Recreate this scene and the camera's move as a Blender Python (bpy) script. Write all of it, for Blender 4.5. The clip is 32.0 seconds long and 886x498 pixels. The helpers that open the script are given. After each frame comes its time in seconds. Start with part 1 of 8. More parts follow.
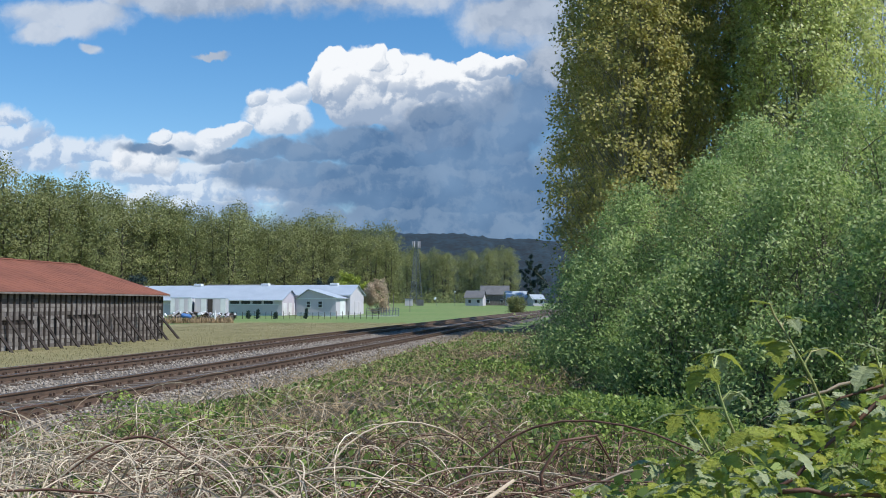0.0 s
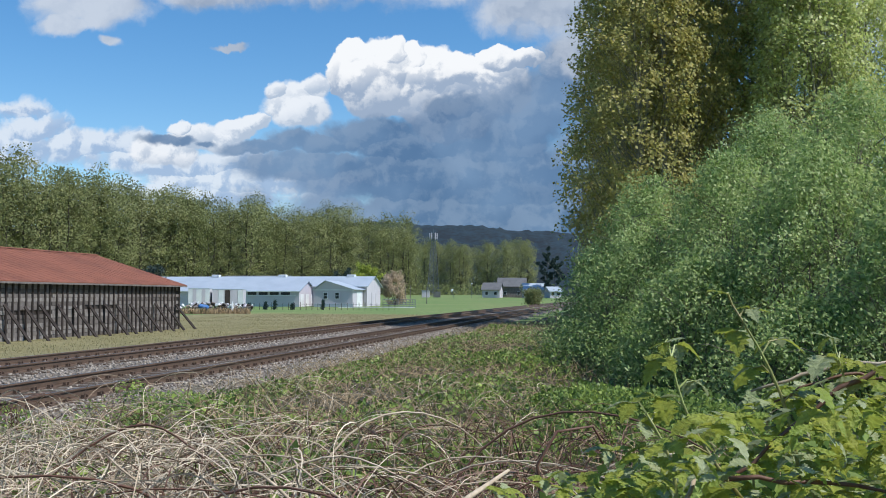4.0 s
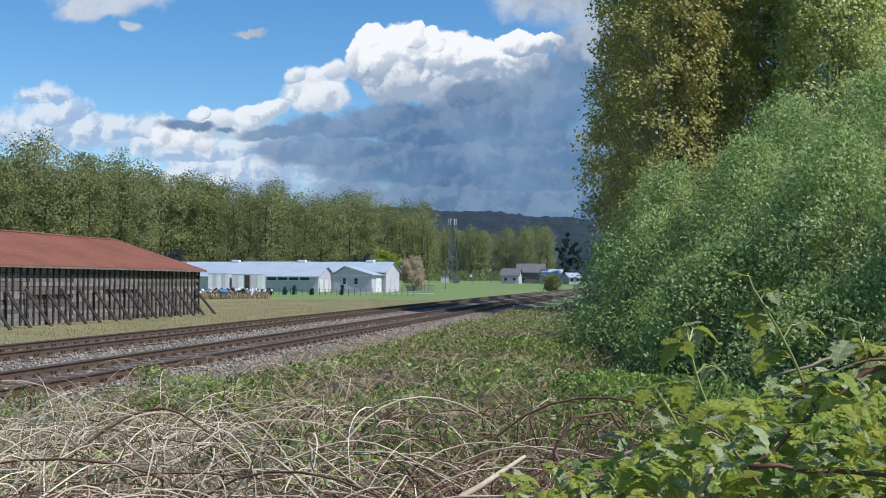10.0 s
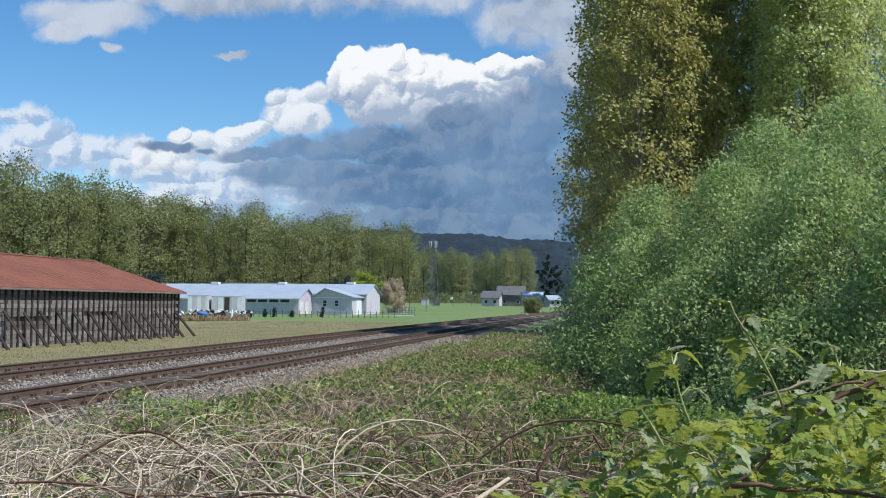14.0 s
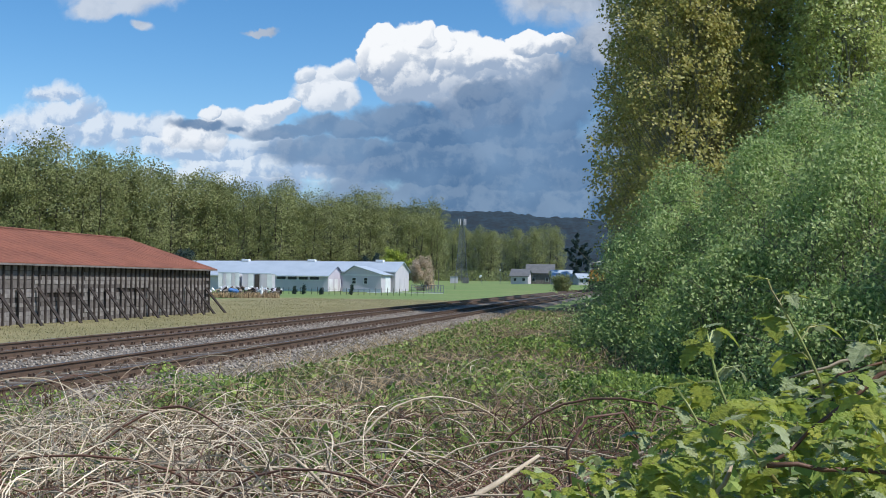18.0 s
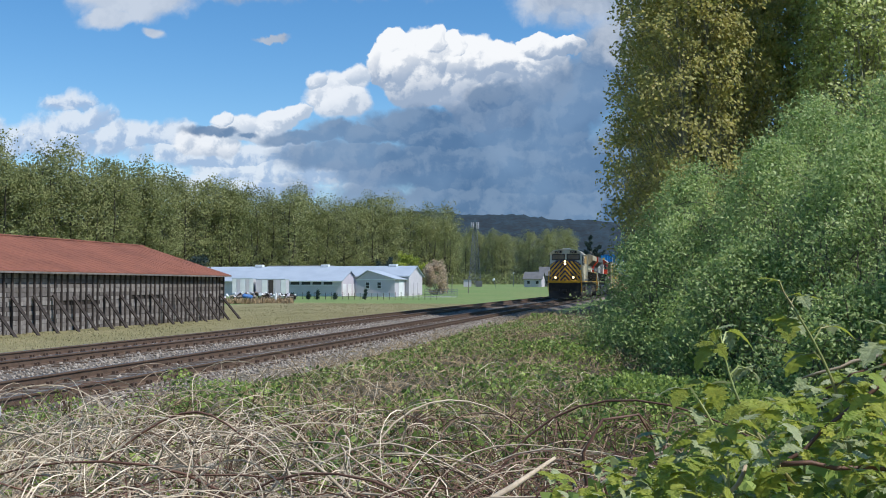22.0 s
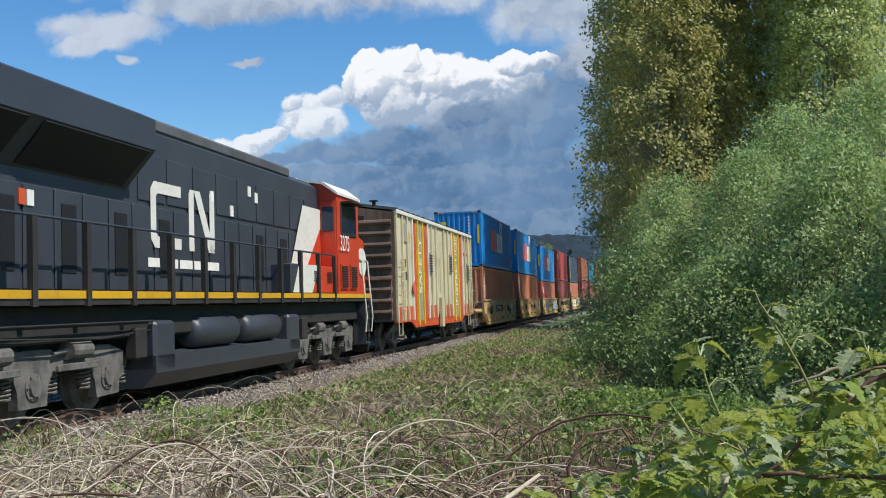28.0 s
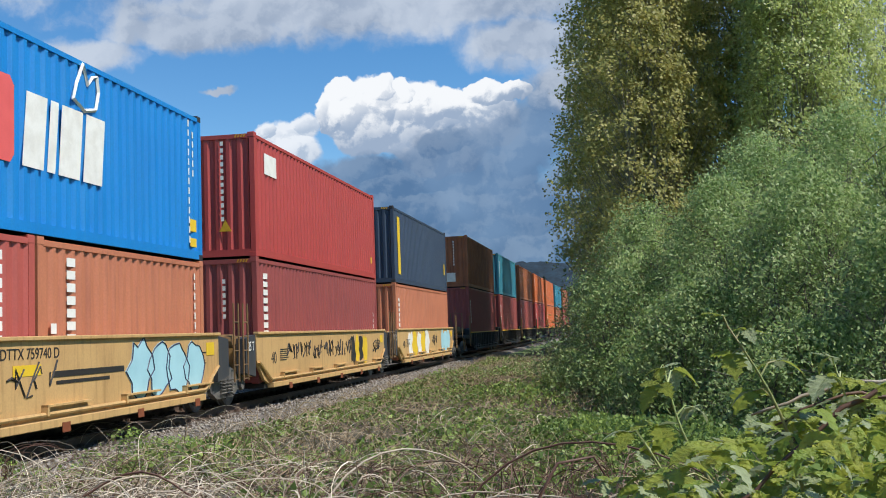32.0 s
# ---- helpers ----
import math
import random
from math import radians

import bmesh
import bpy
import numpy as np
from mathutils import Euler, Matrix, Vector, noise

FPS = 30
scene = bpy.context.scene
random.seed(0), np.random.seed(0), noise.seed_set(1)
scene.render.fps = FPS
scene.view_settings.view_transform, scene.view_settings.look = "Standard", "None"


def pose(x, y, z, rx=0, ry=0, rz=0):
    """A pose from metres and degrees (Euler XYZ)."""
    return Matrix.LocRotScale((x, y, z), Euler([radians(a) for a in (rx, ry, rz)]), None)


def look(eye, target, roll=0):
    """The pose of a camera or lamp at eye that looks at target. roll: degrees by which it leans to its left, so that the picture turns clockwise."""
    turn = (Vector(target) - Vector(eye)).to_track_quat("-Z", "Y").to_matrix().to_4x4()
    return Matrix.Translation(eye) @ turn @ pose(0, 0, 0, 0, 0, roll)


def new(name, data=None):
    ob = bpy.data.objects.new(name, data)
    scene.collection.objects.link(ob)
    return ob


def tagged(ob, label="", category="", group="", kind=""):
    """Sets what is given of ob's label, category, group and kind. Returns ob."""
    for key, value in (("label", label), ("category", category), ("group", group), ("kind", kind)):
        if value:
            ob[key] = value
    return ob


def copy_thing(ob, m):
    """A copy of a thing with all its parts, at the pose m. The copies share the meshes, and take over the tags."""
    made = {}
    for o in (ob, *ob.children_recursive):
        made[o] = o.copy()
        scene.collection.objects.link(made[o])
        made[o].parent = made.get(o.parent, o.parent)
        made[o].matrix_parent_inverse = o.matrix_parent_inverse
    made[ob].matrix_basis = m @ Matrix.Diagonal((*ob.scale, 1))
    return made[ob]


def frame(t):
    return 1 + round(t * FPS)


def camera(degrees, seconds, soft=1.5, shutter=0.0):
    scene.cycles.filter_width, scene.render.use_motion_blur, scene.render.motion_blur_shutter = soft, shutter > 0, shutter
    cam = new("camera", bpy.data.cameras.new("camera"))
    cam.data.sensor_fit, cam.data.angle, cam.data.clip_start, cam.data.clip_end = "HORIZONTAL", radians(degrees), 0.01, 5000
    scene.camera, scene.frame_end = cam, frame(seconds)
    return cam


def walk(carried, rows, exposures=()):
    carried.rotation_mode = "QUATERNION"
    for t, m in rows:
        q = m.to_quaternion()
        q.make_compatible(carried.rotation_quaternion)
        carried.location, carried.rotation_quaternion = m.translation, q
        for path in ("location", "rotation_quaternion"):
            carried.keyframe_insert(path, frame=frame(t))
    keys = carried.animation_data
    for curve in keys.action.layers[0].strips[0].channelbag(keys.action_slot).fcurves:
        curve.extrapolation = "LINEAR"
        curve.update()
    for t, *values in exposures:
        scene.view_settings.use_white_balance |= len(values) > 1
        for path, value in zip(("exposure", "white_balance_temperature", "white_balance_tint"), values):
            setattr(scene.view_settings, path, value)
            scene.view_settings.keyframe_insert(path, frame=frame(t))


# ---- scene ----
cam = camera(46.0, 32.0, soft=1.0)
PATH = [
    (0, (-0.147, 0.278, 3.022), (-0.127, 2.276, 3.128), -0.1),
    (0.5, (-0.162, 0.296, 3.014), (-0.139, 2.294, 3.12), -0.5),
    (1, (-0.135, 0.352, 3.015), (-0.075, 2.35, 3.113), -1.3),
    (1.5, (-0.069, 0.329, 3.019), (-0.063, 2.327, 3.12), -0.6),
    (2, (-0.011, 0.315, 3.012), (-0.026, 2.313, 3.117), 0.5),
    (2.5, (-0.013, 0.302, 3.013), (-0.036, 2.301, 3.102), 0),
    (3, (-0.024, 0.243, 3.014), (-0.046, 2.242, 3.105), -0.4),
    (3.5, (-0.028, 0.244, 3.015), (-0.05, 2.243, 3.108), -0.1),
    (5.5, (-0.03, 0.279, 3.012), (-0.024, 2.278, 3.087), 0.5),
    (6, (-0.025, 0.308, 3.009), (-0.024, 2.308, 3.08), -0.3),
    (6.5, (-0.017, 0.319, 3.01), (-0.036, 2.318, 3.067), -0.6),
    (7, (-0.024, 0.283, 3.011), (-0.056, 2.283, 3.074), -0.2),
    (7.5, (-0.028, 0.272, 3.009), (-0.065, 2.271, 3.074), 0),
    (8, (-0.03, 0.27, 3.009), (-0.07, 2.269, 3.077), 0),
    (8.5, (-0.028, 0.263, 3.009), (-0.072, 2.262, 3.079), 0.1),
    (9, (-0.031, 0.25, 3.008), (-0.079, 2.249, 3.079), 0.3),
    (9.5, (-0.019, 0.294, 3.007), (-0.07, 2.293, 3.075), 0.2),
    (10, (-0.013, 0.306, 3.007), (-0.063, 2.305, 3.07), 0.3),
    (10.5, (-0.028, 0.264, 3.007), (-0.078, 2.263, 3.067), 0.1),
    (11, (-0.026, 0.255, 3.01), (-0.078, 2.254, 3.071), -0.2),
    (11.5, (-0.041, 0.207, 3.012), (-0.092, 2.206, 3.092), -0.2),
    (12, (-0.038, 0.21, 3.014), (-0.08, 2.208, 3.103), -0.3),
    (12.5, (-0.035, 0.23, 3.012), (-0.071, 2.228, 3.112), -0.1),
    (13, (-0.031, 0.241, 3.012), (-0.064, 2.24, 3.115), -0.1),
    (13.5, (-0.035, 0.235, 3.013), (-0.058, 2.233, 3.118), 0),
    (14, (-0.039, 0.226, 3.013), (-0.052, 2.224, 3.119), 0.4),
    (14.5, (-0.037, 0.238, 3.012), (-0.05, 2.236, 3.116), 0.1),
    (16.5, (-0.05, 0.24, 3.01), (-0.107, 2.239, 3.087), 0.5),
    (17, (-0.045, 0.25, 3.008), (-0.107, 2.248, 3.08), 0.7),
    (17.5, (-0.046, 0.25, 3.009), (-0.111, 2.249, 3.076), 0.5),
    (18, (-0.046, 0.251, 3.009), (-0.114, 2.249, 3.072), 0.6),
    (18.5, (-0.043, 0.261, 3.008), (-0.111, 2.259, 3.07), 0.7),
    (19, (-0.046, 0.248, 3.009), (-0.117, 2.246, 3.071), 0.1),
    (19.5, (-0.043, 0.277, 3.009), (-0.134, 2.274, 3.069), -0.1),
    (20, (-0.044, 0.243, 3.009), (-0.162, 2.239, 3.068), 0),
    (20.5, (-0.046, 0.229, 3.01), (-0.164, 2.225, 3.07), 0.1),
    (21, (-0.052, 0.222, 3.007), (-0.167, 2.218, 3.07), 0.2),
    (21.5, (-0.052, 0.219, 3.008), (-0.155, 2.215, 3.073), 0.1),
    (22, (-0.052, 0.207, 3.012), (-0.145, 2.204, 3.082), 0),
    (22.5, (-0.049, 0.207, 3.014), (-0.131, 2.204, 3.091), -0.1),
    (23, (-0.047, 0.215, 3.011), (-0.124, 2.212, 3.095), -0.1),
    (23.5, (-0.048, 0.211, 3.012), (-0.12, 2.209, 3.098), -0.2),
    (24, (-0.047, 0.214, 3.013), (-0.114, 2.212, 3.099), -0.1),
    (24.5, (-0.047, 0.217, 3.012), (-0.112, 2.215, 3.099), -0.3),
    (25, (-0.047, 0.22, 3.009), (-0.11, 2.218, 3.094), -0.4),
    (25.5, (-0.039, 0.242, 3.01), (-0.103, 2.24, 3.097), -0.5),
    (27.5, (-0.041, 0.215, 3.014), (-0.102, 2.213, 3.11), -1.4),
    (28, (-0.041, 0.217, 3.015), (-0.095, 2.215, 3.12), -1.7),
    (28.5, (-0.045, 0.205, 3.014), (-0.097, 2.202, 3.128), -1.5),
    (29, (-0.04, 0.218, 3.016), (-0.087, 2.215, 3.138), -1.5),
    (29.5, (-0.036, 0.226, 3.015), (-0.066, 2.223, 3.141), -1.6),
    (30, (-0.028, 0.259, 3.015), (-0.048, 2.256, 3.148), -1.8),
    (30.5, (-0.022, 0.272, 3.016), (-0.036, 2.268, 3.167), -2),
    (31, (-0.013, 0.28, 3.015), (-0.023, 2.275, 3.174), -2),
    (31.5, (-0.011, 0.295, 3.011), (-0.017, 2.29, 3.172), -1.9),
    (32, (-0.011, 0.3, 3.011), (-0.013, 2.295, 3.167), -2),
]
walk(cam, [(t, look(eye, target, roll)) for t, eye, target, roll in PATH])

# ---------------------------------------------------------------- small tools
rng = np.random.default_rng(7)


def col(hexa):
    """Linear colour from a hex sRGB colour."""
    c = [int(hexa[i:i + 2], 16) / 255 for i in (1, 3, 5)]
    return tuple(((v + 0.055) / 1.055) ** 2.4 if v > 0.04 else v / 12.92 for v in c)


class Geo:
    """Collects boxes, tubes and prisms into one mesh."""

    def __init__(self):
        self.v, self.f = [], []

    def add(self, verts, faces):
        n = len(self.v)
        self.v += [tuple(p) for p in verts]
        self.f += [tuple(i + n for i in f) for f in faces]
        return self

    def box(self, x0, x1, y0, y1, z0, z1, c=0.0, m=None):
        """An axis-aligned box, with chamfer c, turned by m."""
        if c <= 0:
            vs = [(x, y, z) for x in (x0, x1) for y in (y0, y1) for z in (z0, z1)]
            fs = [(0, 1, 3, 2), (4, 6, 7, 5), (0, 4, 5, 1), (2, 3, 7, 6), (0, 2, 6, 4), (1, 5, 7, 3)]
        else:
            c = min(c, (x1 - x0) * 0.45, (y1 - y0) * 0.45, (z1 - z0) * 0.45)
            ring = [(x0 + c, y0), (x1 - c, y0), (x1, y0 + c), (x1, y1 - c), (x1 - c, y1), (x0 + c, y1), (x0, y1 - c), (x0, y0 + c)]
            ins = [(x0 + c, y0 + c), (x1 - c, y0 + c), (x1 - c, y0 + c), (x1 - c, y1 - c), (x1 - c, y1 - c), (x0 + c, y1 - c), (x0 + c, y1 - c), (x0 + c, y0 + c)]
            vs = [(x, y, z0) for x, y in ins] + [(x, y, z0 + c) for x, y in ring] + [(x, y, z1 - c) for x, y in ring] + [(x, y, z1) for x, y in ins]
            fs = [(0, 6, 4, 2), (24, 26, 28, 30)]
            for lv in range(3):
                for i in range(8):
                    a, b = lv * 8 + i, lv * 8 + (i + 1) % 8
                    if lv == 0 and i % 2 == 1:
                        fs.append((a, b + 8, a + 8))
                    elif lv == 2 and i % 2 == 1:
                        fs.append((a, b, a + 8))
                    else:
                        fs.append((a, b, b + 8, a + 8))
        if m is not None:
            vs = [tuple(m @ Vector(p)) for p in vs]
        return self.add(vs, fs)

    def tube(self, pts, radii, seg=8, cap=True):
        """A tube along points."""
        pts = [Vector(p) for p in pts]
        if not hasattr(radii, "__len__"):
            radii = [radii] * len(pts)
        n0 = len(self.v)
        side = None
        for i, p in enumerate(pts):
            d = (pts[min(i + 1, len(pts) - 1)] - pts[max(i - 1, 0)]).normalized()
            if side is None:
                side = d.cross(Vector((0, 0, 1)) if abs(d.z) < 0.9 else Vector((1, 0, 0))).normalized()
            side = (side - d * side.dot(d)).normalized()
            up = side.cross(d)
            for k in range(seg):
                a = 2 * math.pi * k / seg
                self.v.append(tuple(p + (side * math.cos(a) + up * math.sin(a)) * radii[i]))
        for i in range(len(pts) - 1):
            for k in range(seg):
                a, b = n0 + i * seg + k, n0 + i * seg + (k + 1) % seg
                self.f.append((a, a + seg, b + seg, b))
        if cap:
            self.f.append(tuple(n0 + k for k in range(seg)))
            e = n0 + (len(pts) - 1) * seg
            self.f.append(tuple(e + k for k in reversed(range(seg))))
        return self

    def prism(self, prof, y0, y1, axis="y"):
        """A closed profile pushed along an axis (profile in the two other axes)."""
        n = len(prof)
        mk = {"y": lambda a, b, t: (a, t, b), "x": lambda a, b, t: (t, a, b), "z": lambda a, b, t: (a, b, t)}[axis]
        vs = [mk(a, b, y0) for a, b in prof] + [mk(a, b, y1) for a, b in prof]
        fs = [(i, (i + 1) % n, n + (i + 1) % n, n + i) for i in range(n)]
        return self.add(vs, fs + [tuple(reversed(range(n))), tuple(range(n, 2 * n))])

    def mesh(self, name, smooth=False):
        me = bpy.data.meshes.new(name)
        me.from_pydata(self.v, [], self.f)
        bm = bmesh.new()
        bm.from_mesh(me)
        bmesh.ops.recalc_face_normals(bm, faces=bm.faces)
        bm.to_mesh(me)
        bm.free()
        if smooth:
            me.shade_smooth()
        return me


def part(name, geo, material, parent=None, label="", smooth=False, at=None):
    """Links a Geo (or a mesh) as one object under a thing or part."""
    me = geo.mesh(name, smooth) if isinstance(geo, Geo) else geo
    if not me.materials:
        me.materials.append(material)
    ob = new(name, me)
    ob.parent = parent
    if at is not None:
        ob.matrix_basis = at
    if label:
        tagged(ob, label)
    return ob


def thing(name, label, category, group="", at=None):
    ob = new(name)
    if at is not None:
        ob.matrix_basis = at
    return tagged(ob, label, category, group)


def quads(name, centres, ax, ay, material, fold=0.0):
    """Many small four-cornered leaves as one mesh: centres and two half-axes a leaf."""
    n = len(centres)
    nrm = np.cross(ax, ay)
    nrm /= np.linalg.norm(nrm, axis=1)[:, None] + 1e-9
    ln = np.linalg.norm(ax, axis=1)[:, None]
    v = np.stack([centres - ax, centres - ay + nrm * ln * fold, centres + ax, centres + ay + nrm * ln * fold], 1).reshape(-1, 3)
    me = bpy.data.meshes.new(name)
    me.vertices.add(4 * n)
    me.vertices.foreach_set("co", v.astype(np.float32).ravel())
    me.loops.add(4 * n)
    me.loops.foreach_set("vertex_index", np.arange(4 * n, dtype=np.int32))
    me.polygons.add(n)
    me.polygons.foreach_set("loop_start", np.arange(0, 4 * n, 4, dtype=np.int32))
    me.update(calc_edges=True)
    me.materials.append(material)
    return me


def leaves(name, pts, size, material, r, aspect=0.6, up=0.0, fold=0.15):
    """Leaves of random turn at points."""
    n = len(pts)
    a = r.normal(size=(n, 3))
    a[:, 2] += up
    a /= np.linalg.norm(a, axis=1)[:, None]
    b = np.cross(a, r.normal(size=(n, 3)))
    b /= np.linalg.norm(b, axis=1)[:, None] + 1e-9
    s = size * r.uniform(0.6, 1.35, (n, 1))
    return quads(name, pts, a * s, b * s * aspect, material, fold)


# ---------------------------------------------------------------- materials
def mat(name, base, rough=0.7, metal=0.0, dark=None, scale=3.0, amount=0.5, fine=40.0, fine_amount=0.25, bump=0.15, bump_scale=60.0,
        per_object=0.0, streak=None, streak_amount=0.0, per_island=0.0, through_light=0.0, spec=0.5):
    """A surface with broad stains (dark), fine grain, relief and, at wish, vertical streaks and differences from piece to piece."""
    m = bpy.data.materials.new(name)
    m.use_nodes = True
    nt = m.node_tree
    nd, ln = nt.nodes, nt.links
    bsdf = nd["Principled BSDF"]
    bsdf.inputs["Roughness"].default_value = rough
    bsdf.inputs["Metallic"].default_value = metal
    bsdf.inputs["Specular IOR Level"].default_value = spec
    tc = nd.new("ShaderNodeTexCoord")
    base = col(base) if isinstance(base, str) else base
    dark = col(dark) if isinstance(dark, str) else (dark or tuple(c * 0.6 for c in base))

    def noise_tex(sc, detail=5.0, stretch=None):
        t = nd.new("ShaderNodeTexNoise")
        t.inputs["Scale"].default_value = sc
        t.inputs["Detail"].default_value = detail
        if stretch:
            mp = nd.new("ShaderNodeMapping")
            mp.inputs["Scale"].default_value = stretch
            ln.new(tc.outputs["Object"], mp.inputs["Vector"])
            ln.new(mp.outputs[0], t.inputs["Vector"])
        else:
            ln.new(tc.outputs["Object"], t.inputs["Vector"])
        return t.outputs["Fac"]

    def ramp(fac, lo, hi, top):
        mr = nd.new("ShaderNodeMapRange")
        mr.inputs["From Min"].default_value, mr.inputs["From Max"].default_value, mr.inputs["To Max"].default_value = lo, hi, top
        ln.new(fac, mr.inputs["Value"])
        return mr.outputs[0]

    def mix(fac, a, b, kind="MIX"):
        x = nd.new("ShaderNodeMix")
        x.data_type, x.blend_type = "RGBA", kind
        for sock, val in ((x.inputs["Factor"], fac), (x.inputs["A"], a), (x.inputs["B"], b)):
            if isinstance(val, bpy.types.NodeSocket):
                ln.new(val, sock)
            else:
                sock.default_value = val if not isinstance(val, tuple) else (*val, 1)
        return x.outputs["Result"]

    c = mix(ramp(noise_tex(scale), 0.4, 0.65, amount), base, dark)
    if streak:
        c = mix(ramp(noise_tex(1.0, 4.0, (9.0, 9.0, 0.7)), 0.52, 0.7, streak_amount), c, col(streak))
    if per_object:
        oi = nd.new("ShaderNodeObjectInfo")
        c = mix(ramp(oi.outputs["Random"], 0.0, 1.0, per_object), c, dark)
    if per_island:
        gi = nd.new("ShaderNodeNewGeometry")
        c = mix(ramp(gi.outputs["Random Per Island"], 0.0, 1.0, per_island), c, dark)
    g = ramp(noise_tex(fine, 3.0), 0.3, 0.7, 1.0)
    c = mix(fine_amount, c, mix(1.0, c, g, "MULTIPLY"))
    ln.new(c, bsdf.inputs["Base Color"])
    if bump:
        b = nd.new("ShaderNodeBump")
        b.inputs["Strength"].default_value, b.inputs["Distance"].default_value = bump, 0.02
        ln.new(noise_tex(bump_scale, 4.0), b.inputs["Height"])
        ln.new(b.outputs[0], bsdf.inputs["Normal"])
    if through_light:
        tr = nd.new("ShaderNodeBsdfTranslucent")
        ms = nd.new("ShaderNodeMixShader")
        ms.inputs[0].default_value = through_light
        ln.new(c, tr.inputs["Color"])
        ln.new(bsdf.outputs[0], ms.inputs[1])
        ln.new(tr.outputs[0], ms.inputs[2])
        ln.new(ms.outputs[0], nd["Material Output"].inputs[0])
    return m


def glow(name, c, strength):
    m = bpy.data.materials.new(name)
    m.use_nodes = True
    b = m.node_tree.nodes["Principled BSDF"]
    b.inputs["Base Color"].default_value = (*c, 1)
    b.inputs["Emission Color"].default_value = (*c, 1)
    b.inputs["Emission Strength"].default_value = strength
    return m


# ---------------------------------------------------------------- sky and sun
SUN_ELEVATION, SUN_AZIMUTH = radians(53), radians(113)   # azimuth clockwise from +y
sun = new("sun", bpy.data.lights.new("sun", "SUN"))
sun.data.energy, sun.data.angle, sun.data.color = 5.0, radians(0.6), (1.0, 0.965, 0.91)
sun.matrix_basis = look((0, 0, 0), (-math.sin(SUN_AZIMUTH) * math.cos(SUN_ELEVATION), -math.cos(SUN_AZIMUTH) * math.cos(SUN_ELEVATION), -math.sin(SUN_ELEVATION)))


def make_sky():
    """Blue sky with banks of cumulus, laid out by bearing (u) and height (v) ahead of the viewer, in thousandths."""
    w = bpy.data.worlds.new("sky")
    scene.world = w
    w.use_nodes = True
    nd, ln = w.node_tree.nodes, w.node_tree.links
    bg = nd["Background"]
    tc = nd.new("ShaderNodeTexCoord")
    sep = nd.new("ShaderNodeSeparateXYZ")
    ln.new(tc.outputs["Generated"], sep.inputs[0])

    def put(sock, val):
        if isinstance(val, bpy.types.NodeSocket):
            ln.new(val, sock)
        else:
            sock.default_value = val

    def op(kind, a, b=0.0, c=0.0, clamp=False):
        n = nd.new("ShaderNodeMath")
        n.operation, n.use_clamp = kind, clamp
        for s, v in zip(n.inputs, (a, b, c)):
            put(s, v)
        return n.outputs[0]

    def smooth(x, lo, hi):
        n = nd.new("ShaderNodeMapRange")
        n.interpolation_type = "SMOOTHSTEP"
        put(n.inputs["Value"], x)
        n.inputs["From Min"].default_value, n.inputs["From Max"].default_value = lo, hi
        return n.outputs[0]

    def mix(fac, a, b):
        n = nd.new("ShaderNodeMix")
        n.data_type = "RGBA"
        for s, v in ((n.inputs["Factor"], fac), (n.inputs["A"], a), (n.inputs["B"], b)):
            put(s, (*v, 1) if isinstance(v, tuple) else v)
        return n.outputs["Result"]

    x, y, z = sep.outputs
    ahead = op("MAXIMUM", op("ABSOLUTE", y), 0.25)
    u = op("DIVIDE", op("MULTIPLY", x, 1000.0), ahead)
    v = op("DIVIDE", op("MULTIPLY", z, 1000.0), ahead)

    def field(du, dv):
        """Coordinates bent by noise at two scales, shifted by du, dv, and billowing noise there."""
        cv = nd.new("ShaderNodeCombineXYZ")
        put(cv.inputs[0], op("ADD", u, du)), put(cv.inputs[1], op("ADD", v, dv))
        at = cv.outputs[0]
        for sc, det, push in ((0.02, 2.0, 20.0), (0.05, 3.0, 12.0), (0.14, 4.0, 6.0)):
            n = nd.new("ShaderNodeTexNoise")
            n.inputs["Scale"].default_value, n.inputs["Detail"].default_value = sc, det
            ln.new(cv.outputs[0], n.inputs["Vector"])
            sub = nd.new("ShaderNodeVectorMath")
            sub.operation = "MULTIPLY_ADD"
            ln.new(n.outputs["Color"], sub.inputs[0])
            sub.inputs[1].default_value, sub.inputs[2].default_value = (push, push, 0), (-push / 2, -push / 2, 0)
            add = nd.new("ShaderNodeVectorMath")
            ln.new(at, add.inputs[0]), ln.new(sub.outputs[0], add.inputs[1])
            at = add.outputs[0]
        s2 = nd.new("ShaderNodeSeparateXYZ")
        ln.new(at, s2.inputs[0])
        outs = []
        for sc, det in ((0.022, 7.0), (0.006, 3.0)):
            n = nd.new("ShaderNodeTexNoise")
            n.inputs["Scale"].default_value, n.inputs["Detail"].default_value, n.inputs["Roughness"].default_value = sc, det, 0.6
            ln.new(at, n.inputs["Vector"])
            outs.append(n.outputs["Fac"])
        vo = nd.new("ShaderNodeTexVoronoi")
        vo.feature, vo.inputs["Scale"].default_value = "SMOOTH_F1", 0.035
        vo.inputs["Smoothness"].default_value = 0.5
        ln.new(at, vo.inputs["Vector"])
        puff = op("SUBTRACT", op("ADD", outs[0], op("MULTIPLY", vo.outputs["Distance"], -0.35)), 0.33)
        return s2.outputs[0], s2.outputs[1], puff, outs[1]

